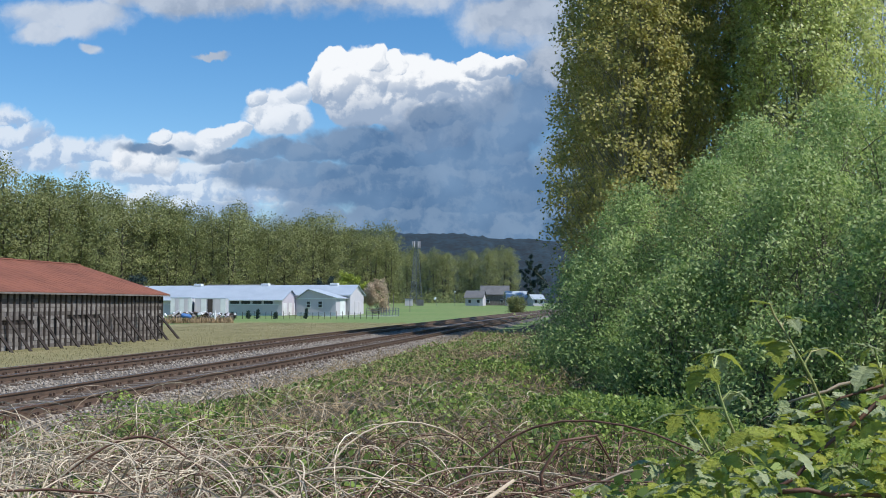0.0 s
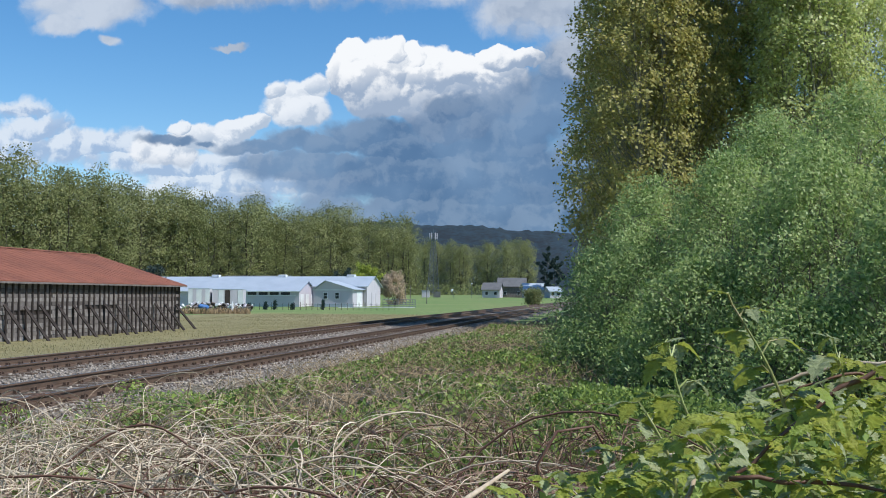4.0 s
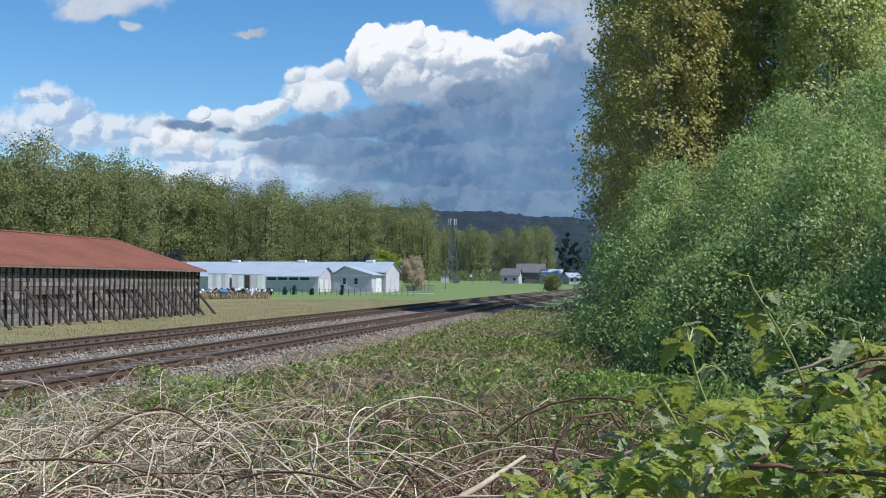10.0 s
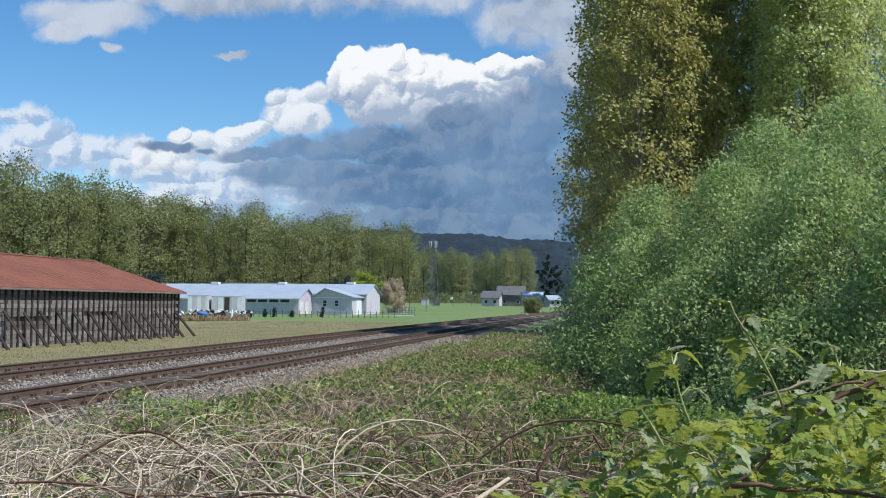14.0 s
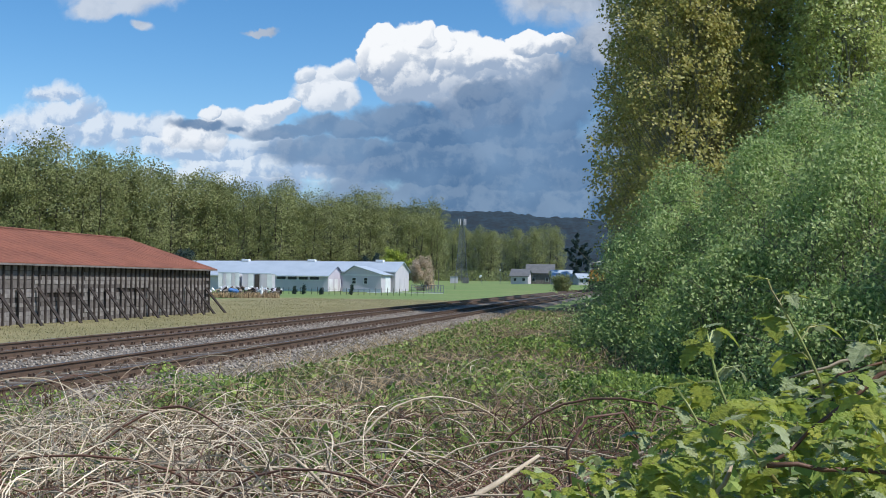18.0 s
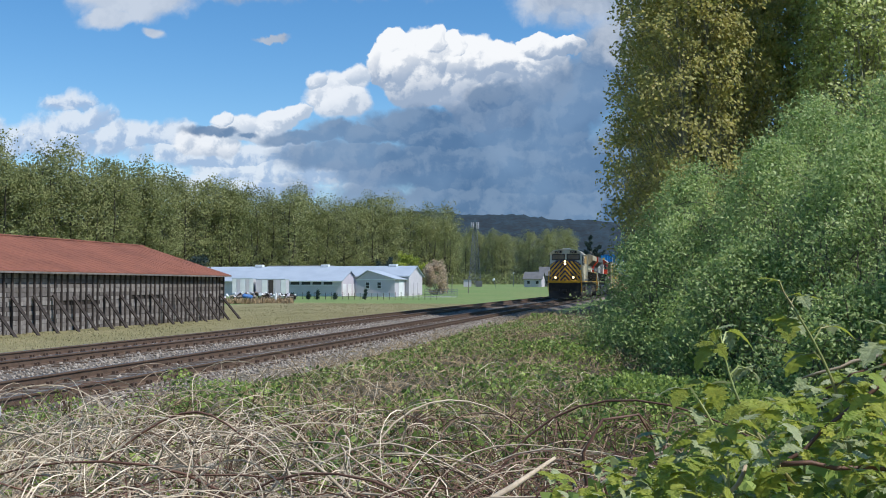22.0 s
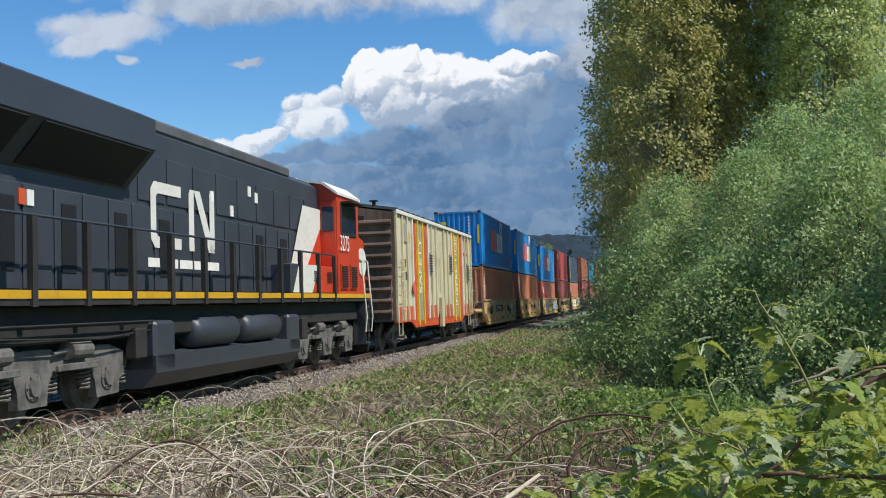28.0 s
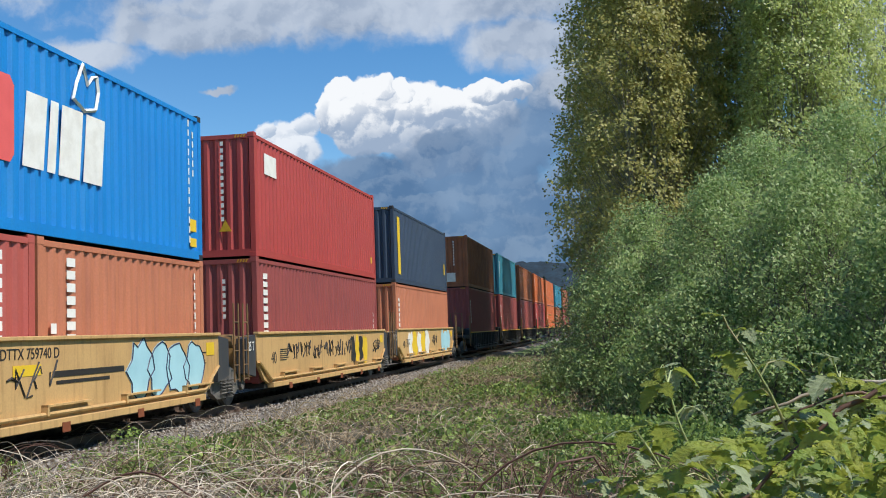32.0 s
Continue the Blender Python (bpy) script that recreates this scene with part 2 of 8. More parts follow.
    def blobs(at, items):
        """How deep a place lies inside the nearest of many round puffs, and how much that puff's face there turns to the light."""
        deep, shade = None, None
        for cu, cv_, ru, rv in items:
            n = nd.new("ShaderNodeVectorMath")
            n.operation = "MULTIPLY_ADD"
            ln.new(at, n.inputs[0])
            n.inputs[1].default_value, n.inputs[2].default_value = (1 / ru, 1 / rv, 0), (-cu / ru, -cv_ / rv, 0)
            size = nd.new("ShaderNodeVectorMath")
            size.operation = "LENGTH"
            ln.new(n.outputs[0], size.inputs[0])
            face = nd.new("ShaderNodeVectorMath")
            face.operation = "DOT_PRODUCT"
            ln.new(n.outputs[0], face.inputs[0])
            face.inputs[1].default_value = (-0.35, 0.94, 0)
            d, f = op("SUBTRACT", 1.0, size.outputs["Value"]), face.outputs["Value"]
            if deep is None:
                deep, shade = d, f
            else:
                x_ = nd.new("ShaderNodeMix")
                put(x_.inputs["Factor"], smooth(op("SUBTRACT", d, deep), -0.06, 0.06)), put(x_.inputs["A"], shade), put(x_.inputs["B"], f)
                shade = x_.outputs["Result"]
                deep = op("MAXIMUM", deep, d)
        return deep, shade

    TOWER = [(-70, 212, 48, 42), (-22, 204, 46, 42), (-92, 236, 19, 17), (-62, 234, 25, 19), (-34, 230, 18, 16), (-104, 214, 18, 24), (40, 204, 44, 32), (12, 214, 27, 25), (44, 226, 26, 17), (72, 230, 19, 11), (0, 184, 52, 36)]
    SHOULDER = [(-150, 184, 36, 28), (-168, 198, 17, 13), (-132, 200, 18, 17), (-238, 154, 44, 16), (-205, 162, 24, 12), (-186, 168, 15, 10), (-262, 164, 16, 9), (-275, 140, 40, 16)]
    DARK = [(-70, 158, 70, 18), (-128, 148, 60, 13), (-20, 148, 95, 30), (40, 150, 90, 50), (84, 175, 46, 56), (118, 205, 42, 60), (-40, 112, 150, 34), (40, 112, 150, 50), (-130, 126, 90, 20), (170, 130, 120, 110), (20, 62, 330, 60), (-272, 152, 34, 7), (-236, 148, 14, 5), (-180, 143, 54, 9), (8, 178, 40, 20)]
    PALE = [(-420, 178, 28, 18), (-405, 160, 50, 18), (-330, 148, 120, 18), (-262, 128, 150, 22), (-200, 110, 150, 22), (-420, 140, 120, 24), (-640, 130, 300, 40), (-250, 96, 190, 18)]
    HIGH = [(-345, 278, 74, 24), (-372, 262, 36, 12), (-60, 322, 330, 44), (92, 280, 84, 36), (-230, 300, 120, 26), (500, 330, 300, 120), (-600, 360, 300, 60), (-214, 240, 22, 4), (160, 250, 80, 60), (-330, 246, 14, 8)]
    pu, pv, puff, broad = field(0.0, 0.0)
    _, _, puff_lit, _ = field(-5.0, 7.0)
    place = nd.new("ShaderNodeCombineXYZ")
    ln.new(pu, place.inputs[0]), ln.new(pv, place.inputs[1])
    at = place.outputs[0]
    relief = smooth(op("SUBTRACT", puff, puff_lit), -0.10, 0.10)

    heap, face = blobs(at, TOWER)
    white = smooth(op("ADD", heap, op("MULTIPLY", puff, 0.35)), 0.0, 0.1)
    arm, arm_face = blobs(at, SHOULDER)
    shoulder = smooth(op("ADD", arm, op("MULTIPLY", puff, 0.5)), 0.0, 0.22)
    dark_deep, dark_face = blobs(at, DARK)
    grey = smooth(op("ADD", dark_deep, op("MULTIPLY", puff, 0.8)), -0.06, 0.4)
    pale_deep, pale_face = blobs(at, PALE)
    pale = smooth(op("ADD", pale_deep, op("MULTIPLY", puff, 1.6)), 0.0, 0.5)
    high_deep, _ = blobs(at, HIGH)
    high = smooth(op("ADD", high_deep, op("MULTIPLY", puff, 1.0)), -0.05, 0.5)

    def billow(f, amount, lo, hi):
        return smooth(op("ADD", f, op("MULTIPLY", op("SUBTRACT", relief, 0.5), amount)), lo, hi)

    rise = op("ADD", op("MULTIPLY", face, 0.6), op("MULTIPLY", op("SUBTRACT", op("SUBTRACT", pv, op("MULTIPLY", pu, 0.12)), 211.0), 0.014))
    lit = mix(billow(rise, 0.6, -0.5, 0.55), col("#9db0ca"), col("#f6f9fd"))
    arm_lit = mix(billow(arm_face, 0.8, -0.7, 0.4), col("#b6c5d9"), col("#eef3fa"))
    base = mix(smooth(broad, 0.36, 0.62), col("#4d6f98"), col("#7391b5"))
    base = mix(op("MULTIPLY", billow(dark_face, 1.1, -0.6, 1.0), 0.3), base, col("#a3b5cb"))
    soft = mix(billow(pale_face, 1.2, -0.7, 0.7), col("#a4bbdb"), col("#dfe8f4"))
    top = mix(smooth(broad, 0.38, 0.62), col("#98a7bd"), col("#c3cede"))
    top = mix(op("MULTIPLY", relief, 0.3), top, col("#dbe3ee"))

    sky = nd.new("ShaderNodeTexSky")
    sky.sky_type, sky.sun_disc = "NISHITA", False
    sky.sun_elevation, sky.sun_rotation = SUN_ELEVATION, SUN_AZIMUTH
    sky.air_density, sky.dust_density, sky.ozone_density = 1.0, 0.0, 3.5
    sc = nd.new("ShaderNodeVectorMath")
    sc.operation = "SCALE"
    sc.inputs["Scale"].default_value = 0.14
    hs = nd.new("ShaderNodeHueSaturation")
    hs.inputs["Saturation"].default_value = 1.28
    ln.new(sky.outputs[0], hs.inputs["Color"])
    ln.new(hs.outputs[0], sc.inputs[0])
    c = mix(op("MULTIPLY", pale, 0.9), sc.outputs[0], soft)
    c = mix(op("MULTIPLY", shoulder, 0.95), c, arm_lit)
    c = mix(white, c, lit)
    c = mix(op("MULTIPLY", grey, 0.95), c, base)
    c = mix(op("MULTIPLY", high, 0.92), c, top)
    ln.new(c, bg.inputs["Color"])
    bg.inputs["Strength"].default_value = 1.0


make_sky()

# ---------------------------------------------------------------- surfaces
M_FIELD = mat("meadow", "#6d8a48", 0.9, dark="#858f55", scale=0.08, amount=0.8, fine=2.0, fine_amount=0.4, bump=0.6, bump_scale=4.0)
M_BALLAST = mat("ballast_bed", "#8b8378", 0.9, dark="#6a5a4c", scale=0.6, amount=0.6, fine=18, fine_amount=0.7, bump=1.0, bump_scale=16)
M_STONE = mat("ballast_stone", "#b8afa3", 0.85, dark="#6e645a", scale=4, amount=0.3, fine=30, per_island=0.8)
M_RAIL = mat("rusty_rail", "#6b584b", 0.65, 0.1, dark="#4c3f36", scale=5, fine=60)
M_SHINE = mat("polished_rail_head", "#8d8780", 0.35, 0.9, scale=3, fine_amount=0.1, bump=0.02)
M_TIE = mat("weathered_tie", "#665648", 0.9, dark="#4a3e34", scale=2, per_object=0.6, fine=30)
M_PLANK = mat("weathered_plank", "#a09c9a", 0.9, dark="#5c5654", scale=1.5, amount=0.6, fine=25, per_object=1.0, streak="#453f3c", streak_amount=0.6)
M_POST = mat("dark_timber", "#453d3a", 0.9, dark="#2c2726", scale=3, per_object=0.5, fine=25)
M_RUSTROOF = mat("rust_red_roof", "#8e5a48", 0.85, 0.0, dark="#744a3c", scale=0.35, amount=0.7, fine=6, fine_amount=0.3, streak="#a06a52", streak_amount=0.5, spec=0.3)
M_SHINGLE = mat("grey_shingle_roof", "#6d6f72", 0.85, dark="#55575a", scale=0.8, fine=6, bump=0.3)
M_WHITE = mat("white_paint", "#dfe3e6", 0.6, dark="#c3c8cc", scale=0.8, fine_amount=0.08, bump=0.03)
M_SIDING = mat("pale_grey_siding", "#c6c2cb", 0.65, dark="#b5b3be", scale=0.5, fine_amount=0.1, bump=0.05)
M_METALROOF = mat("pale_metal_roof", "#b0bcc8", 0.5, 0.1, dark="#9caab8", scale=0.4, fine_amount=0.1, bump=0.05)
M_DARK = mat("dark_opening", "#23282c", 0.4, fine_amount=0.1, bump=0)
M_BARK = mat("bark", "#5b5046", 0.9, dark="#39322c", scale=6, fine=30, bump=0.6)
M_PALEBARK = mat("pale_poplar_bark", "#9c9a86", 0.85, dark="#6f6c5c", scale=5, fine=30, bump=0.4)
M_FARLEAF = mat("far_spring_leaves", "#bcbe86", 0.6, dark="#6e7749", scale=0.12, amount=0.6, fine=3, per_object=0.5, per_island=0.7, bump=0, through_light=0.42, spec=0.3)
M_FARBARK = mat("dark_cottonwood_bark", "#4a443c", 0.9, dark="#302b26", scale=3, fine=12, bump=0)
M_WITHY = mat("pale_willow_bark", "#8d8672", 0.7, dark="#4e483c", scale=2.5, amount=0.8, fine=30, bump=0.2)
# dark tones dealt leaf by leaf put the shading among leaves into colour
M_POPLAR = mat("poplar_leaves", "#e8eba4", 0.45, dark="#a2b262", scale=0.25, amount=0.5, fine=5, per_island=0.95, bump=0, through_light=0.55, spec=0.45)
M_BRONZE = mat("bronze_poplar_leaves", "#dcd08a", 0.5, dark="#a8a85a", scale=0.3, amount=0.35, fine=5, per_island=0.9, bump=0, through_light=0.55, spec=0.35)
M_WILLOW = mat("willow_leaves", "#d8e6a0", 0.48, dark="#7e9e52", scale=0.4, amount=0.5, fine=6, per_island=1.0, bump=0, through_light=0.52, spec=0.4)
M_BRAMBLE = mat("bramble_leaves", "#b8cc6a", 0.48, dark="#56743a", scale=1.0, amount=0.5, fine=8, per_island=1.0, bump=0, through_light=0.42, spec=0.4)
M_DRY = mat("dry_stalks", "#b5a07c", 0.85, dark="#8c745c", scale=1.5, fine=10, per_island=0.6, bump=0)
M_CANE = mat("dead_cane", "#f2e4ca", 0.75, dark="#947e66", scale=5, fine=30, per_island=0.85, bump=0.1, spec=0.3)
# cloud shadow over the ridge is put into this dark blue base colour
M_HILL = mat("cloud_shaded_forest", "#203a47", 0.95, dark="#122630", scale=0.012, amount=0.9, fine=0.06, fine_amount=0.8, bump=0)

# ---------------------------------------------------------------- the line of the railway
HEAD = radians(8.91)
ALONG, ACROSS = Vector((math.sin(HEAD), math.cos(HEAD), 0)), Vector((math.cos(HEAD), -math.sin(HEAD), 0))
RAIL_Z, TRACK_D, SECOND = 1.54, 9.21, 4.13


def line(u, off=0.0, z=0.0):
    """A point by the near track: u along it, off to its right, z over the rail head."""
    bend = 0.00006 * u * u
    turn = 0.00012 * u
    p = ALONG * u + ACROSS * (bend - TRACK_D) + (ACROSS - ALONG * turn) * off
    return Vector((p.x, p.y + 0.25, RAIL_Z + 0.0015 * max(0.0, u - 30) + z))


def line_pose(u, off=0.0, z=0.0):
    """The pose of a thing that stands at u on the track; its y axis points along the track, away from the viewer."""
    p = line(u, off, z)
    d = line(u + 1, off, z) - line(u - 1, off, z)
    return Matrix.Translation(p) @ Matrix.Rotation(-math.atan2(d.x, d.y), 4, "Z") @ Matrix.Rotation(math.atan2(d.z, math.hypot(d.x, d.y)), 4, "X")


def ground_z(x, y):
    """Height of the natural ground: level by the railway, rising slowly behind the barn."""
    u, v = x * ALONG.x + y * ALONG.y, x * ACROSS.x + y * ACROSS.y
    off = v + TRACK_D - 0.00006 * u * u
    far = 0.72 + 0.005 * max(0, y - 70) + 0.004 * max(0, y - 170) - 0.009 * max(0, y - 420)
    near = 1.22 + 0.0015 * max(0, u - 30)
    k = min(1, max(0, (off + 9.0) / 4.0))       # 0 beyond the far track, 1 on the near side
    z = far * (1 - k) + near * k
    if off > 5:
        dip = math.exp(-((x - 4.6) ** 2 / 6 + (y - 17) ** 2 / 20))
        z -= 0.8 * dip
    return z


def make_ground():
    xs = sorted({*np.round(np.arange(-60, 60.1, 1.5), 2), *np.arange(-400, 401, 20), -4500, -2500, -1200, -700, 700, 1200, 2500, 4500})
    ys = sorted({*np.round(np.arange(-20, 130.1, 1.5), 2), *np.arange(130, 600, 15), -4500, -1500, -400, -100, -40, 800, 1200, 2000, 3000, 4600})
    vs, fs = [], []
    for yy in ys:
        for xx in xs:
            z = ground_z(xx, yy)
            if -60 < xx < 60 and -20 < yy < 130:
                z += 0.05 * noise.noise(Vector((xx * 0.4, yy * 0.4, 0)))
            vs.append((xx, yy, z))
    w = len(xs)
    for j in range(len(ys) - 1):
        for i in range(w - 1):
            a = j * w + i
            fs.append((a, a + 1, a + w + 1, a + w))
    g = part("ground", Geo().add(vs, fs), M_FIELD, smooth=True)
    tagged(g, "rough green meadow and weedy trackside soil", "ground", kind="structure")


make_ground()

US = [-60, -30, -15, *range(-6, 60, 3), *range(60, 200, 10), *range(200, 900, 25)]


def make_tracks():
    """Ballast bed, rails and ties of both tracks."""
    bed = Geo()
    prof = [(-SECOND - 3.4, -0.95), (-SECOND - 1.9, -0.2), (-SECOND - 0.9, -0.17), (-SECOND + 0.9, -0.17), (-2.0, -0.22), (-0.9, -0.17), (0.9, -0.17), (1.7, -0.2), (3.3, -0.75), (3.3, -1.6), (-SECOND - 3.4, -1.6)]
    vs, fs, n = [], [], len(prof)
    for u in US:
        vs += [tuple(line(u, a, b)) for a, b in prof]
    for j in range(len(US) - 1):
        fs += [(j * n + i, j * n + (i + 1) % n, (j + 1) * n + (i + 1) % n, (j + 1) * n + i) for i in range(n)]
    tagged(part("ballast", bed.add(vs, fs), M_BALLAST), "grey crushed-stone ballast bed under two tracks", "ballast", kind="structure")
    rail_prof = [(-0.075, -0.17), (0.075, -0.17), (0.075, -0.155), (0.012, -0.14), (0.012, -0.04), (0.036, -0.03), (0.036, -0.004), (0.028, 0.0), (-0.028, 0.0), (-0.036, -0.004), (-0.036, -0.03), (-0.012, -0.04), (-0.012, -0.14), (-0.075, -0.155)]
    for k, off in enumerate((0.0, -SECOND)):
        tr = thing("railway_track", "railway track with brown rusty rails on weathered ties", "track", "tracks")
        tagged(tr, kind="structure")
        for side in (-0.7525, 0.7525):
            vs, fs, n = [], [], len(rail_prof)
            for u in US:
                vs += [tuple(line(u, off + side + a, b)) for a, b in rail_prof]
            for j in range(len(US) - 1):
                fs += [(j * n + i, j * n + (i + 1) % n, (j + 1) * n + (i + 1) % n, (j + 1) * n + i) for i in range(n)]
            part("rail", Geo().add(vs, fs), M_RAIL, tr)
            top = Geo()
            vs, fs = [], []
            for u in US:
                vs += [tuple(line(u, off + side + a, 0.002)) for a in (-0.022, 0.022)]
            for j in range(len(US) - 1):
                fs.append((2 * j, 2 * j + 1, 2 * j + 3, 2 * j + 2))
            part("rail_head", top.add(vs, fs), M_SHINE, tr, "polished running surface")


make_tracks()


# ---------------------------------------------------------------- barn
def make_barn():
    """Long weathered barn; local y along its wall, away from the viewer; local x towards the railway."""
    base = Matrix.Translation((-18.1, 70.0, 0.72)) @ Matrix.Rotation(-HEAD, 4, "Z")
    b = thing("barn", "long weathered timber barn with slanting props and rust-red roof", "barn", at=base)
    r = random.Random(3)
    L, W, EAVE, RIDGE = 44.0, 12.6, 3.05, 5.0
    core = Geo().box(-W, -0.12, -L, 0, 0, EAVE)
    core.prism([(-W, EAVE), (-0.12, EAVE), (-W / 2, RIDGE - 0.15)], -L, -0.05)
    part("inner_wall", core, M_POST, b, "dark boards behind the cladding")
    roof = Geo()
    t = 0.06
    prof = [(0.3, EAVE - 0.12), (-W / 2, RIDGE), (-W - 0.3, EAVE - 0.12), (-W - 0.3, EAVE - 0.12 + t), (-W / 2, RIDGE + t), (0.3, EAVE - 0.12 + t)]
    roof.prism(prof, -L - 0.4, 0.5)
    part("roof", roof, M_RUSTROOF, b, "rust-red sheet metal roof")
    ridge = Geo().prism([(-W / 2 - 0.22, RIDGE + 0.03), (-W / 2, RIDGE + 0.11), (-W / 2 + 0.22, RIDGE + 0.03), (-W / 2, RIDGE + 0.07)], -L - 0.4, 0.5)
    part("ridge_cap", ridge, M_RUSTROOF, b)
    seam = Geo()
    sl = math.atan2(RIDGE - EAVE + 0.12, W / 2 + 0.3)
    ln_ = math.hypot(RIDGE - EAVE + 0.12, W / 2 + 0.3)
    for i in range(60):
        y = -L + i * 0.75
        m = Matrix.Translation((0.3, y, EAVE - 0.12 + t)) @ Matrix.Rotation(sl, 4, "Y")
        seam.box(-ln_, 0, -0.015, 0.015, 0, 0.007, m=m)
    part("roof_seam", seam, M_RUSTROOF, b)
    part("fascia", Geo().box(0.25, 0.31, -L - 0.4, 0.5, EAVE - 0.19, EAVE - 0.1), M_PLANK, b, "weathered grey eaves board")
    # horizontal cladding boards
    boards = []
    for k in range(3):
        boards.append(Geo().box(-0.1, -0.065 + 0.012 * k, -1.95, 1.95, 0, 0.2, 0.008).mesh("plank"))
    for row in range(14):
        for seg in range(11):
            if r.random() < 0.025:
                continue
            part("plank", boards[r.randrange(3)], M_PLANK, b, at=Matrix.Translation((0, -2 - seg * 4 - (row % 2) * 0.6, 0.05 + row * 0.214 + r.uniform(-0.012, 0.012))))
    post = Geo().box(-0.065, 0.03, -0.055, 0.055, 0, EAVE - 0.12, 0.01).mesh("post")
    for i in range(76):
        part("post", post, M_POST, b, at=Matrix.Translation((0, -0.1 - i * 0.575 + r.uniform(-0.06, 0.06), 0)))
    for i in range(26):
        y = -0.7 - i * 1.65 + r.uniform(-0.15, 0.15)
        out, up = r.uniform(1.35, 1.65), r.uniform(1.6, 1.85)
        g = Geo().tube([(out, 0, -0.05), (0.06, 0, up)], 0.085, 4)
        part("prop", g, M_POST, b, "slanting timber prop", at=Matrix.Translation((0, y, 0)))


make_barn()


# ---------------------------------------------------------------- farm buildings
def shed(name, label, m, L, W, eave, ridge, wall, roof, parent_group="farm sheds"):
    """A gabled shed: local x along its ridge (0 to -L), local y away from the viewer (0 to W)."""
    s = thing(name, label, "farm building", parent_group, at=m)
    body = Geo().box(-L, 0, 0, W, -0.4, eave)
    body.prism([(0, eave), (W, eave), (W / 2, ridge)], -L, 0, "x")
    part("wall", body, wall, s)
    o, t = 0.35, 0.08
    sl = (ridge - eave) / (W / 2)
    prof = [(-o, eave - o * sl + 0.02), (W / 2, ridge + 0.02), (W + o, eave - o * sl + 0.02), (W + o, eave - o * sl + 0.02 + t), (W / 2, ridge + 0.02 + t), (-o, eave - o * sl + 0.02 + t)]
    part("roof", Geo().prism(prof, -L - 0.3, 0.3, "x"), roof, s, "pale blue-grey metal roof")
    for yy in (-o - 0.05, W + o - 0.03):
        part("gutter", Geo().box(-L - 0.3, 0.3, yy, yy + 0.08, eave - o * sl - 0.06, eave - o * sl + 0.06), M_WHITE, s)
    return s


FARM = Matrix.Translation((-24.7, 171.0, 1.2)) @ Matrix.Rotation(radians(-12), 4, "Z")


def make_farm():
    a = shed("long_shed", "long low pale grey poultry shed with dark side openings", FARM, 30, 7.8, 2.65, 4.2, M_SIDING, M_METALROOF)
    for i in range(9):
        x = -1.6 - i * 1.95
        part("opening", Geo().box(x - 1.55, x, -0.03, 0.05, 1.95, 2.45), M_DARK, a, "dark ventilation opening")
    part("opening_frame", Geo().box(-20, -0.6, -0.05, 0.0, 1.84, 1.93), M_WHITE, a)
    part("plinth", Geo().box(-34, 0.04, -0.05, 0, -0.3, 0.35), M_METALROOF, a)
    for y in (0.5, 3.0, 5.6):
        part("door", Geo().box(0.0, 0.06, y, y + 1.7, 0, 2.1, 0.02), M_WHITE, a, "white double door")
    b = shed("tall_shed", "tall pale grey shed with long pale metal roof", FARM @ pose(9.7, 6.2, 0.0), 44, 8.2, 3.5, 5.1, M_SIDING, M_METALROOF)
    for i in range(3):
        x = -4 - 12.5 * i
        part("roof_vent", Geo().box(x - 0.7, x + 0.7, 3.6, 4.6, 5.05, 5.5, 0.05), M_WHITE, b, "white ridge vent")
    for y in (2.6, 5.2):
        part("door", Geo().box(0.0, 0.06, y, y + 2.0, 0, 2.3, 0.02), M_SIDING, b, "pale grey sliding door")
    # cross-gabled house in front
    h = thing("annex", "small pale grey annex with low gable and white door", "farm building", "farm sheds", at=FARM @ pose(2.6, 0.1, 0))
    body = Geo().box(0, 6.5, 0, 5.6, -0.4, 2.9)
    body.prism([(0, 2.9), (6.5, 2.9), (1.9, 4.25)], 0, 5.6)
    part("wall", body, M_SIDING, h)
    part("roof", Geo().prism([(-0.4, 2.72), (1.9, 4.27), (6.9, 2.8), (6.9, 2.88), (1.9, 4.35), (-0.4, 2.8)], -0.35, 6.0), M_METALROOF, h, "pale blue-grey metal roof")
    for x in (1.5, 3.5):
        w = part("window", Geo().box(x, x + 0.75, -0.05, 0.02, 1.3, 2.4), M_WHITE, h, "small white-framed window")
        part("pane", Geo().box(x + 0.08, x + 0.67, -0.07, -0.04, 1.38, 1.82), M_DARK, w)
        part("pane", Geo().box(x + 0.08, x + 0.67, -0.07, -0.04, 1.88, 2.32), M_DARK, w)
    part("door", Geo().box(6.5, 6.56, 2.2, 4.9, 0, 2.5, 0.02), M_WHITE, h, "white door")
    part("plinth", Geo().box(-0.04, 6.54, -0.05, 0, -0.3, 0.55), M_METALROOF, h)
    part("trim", Geo().box(-0.3, 6.7, -0.06, -0.01, 2.72, 2.86), M_WHITE, h)
    # dark low roof that shows over the ridge behind
    k = shed("dark_roofed_shed", "low shed with dark grey roof behind the pale sheds", FARM @ pose(-12, 24, 0.6), 13, 7, 3.6, 5.0, M_SIDING, M_SHINGLE)


make_farm()


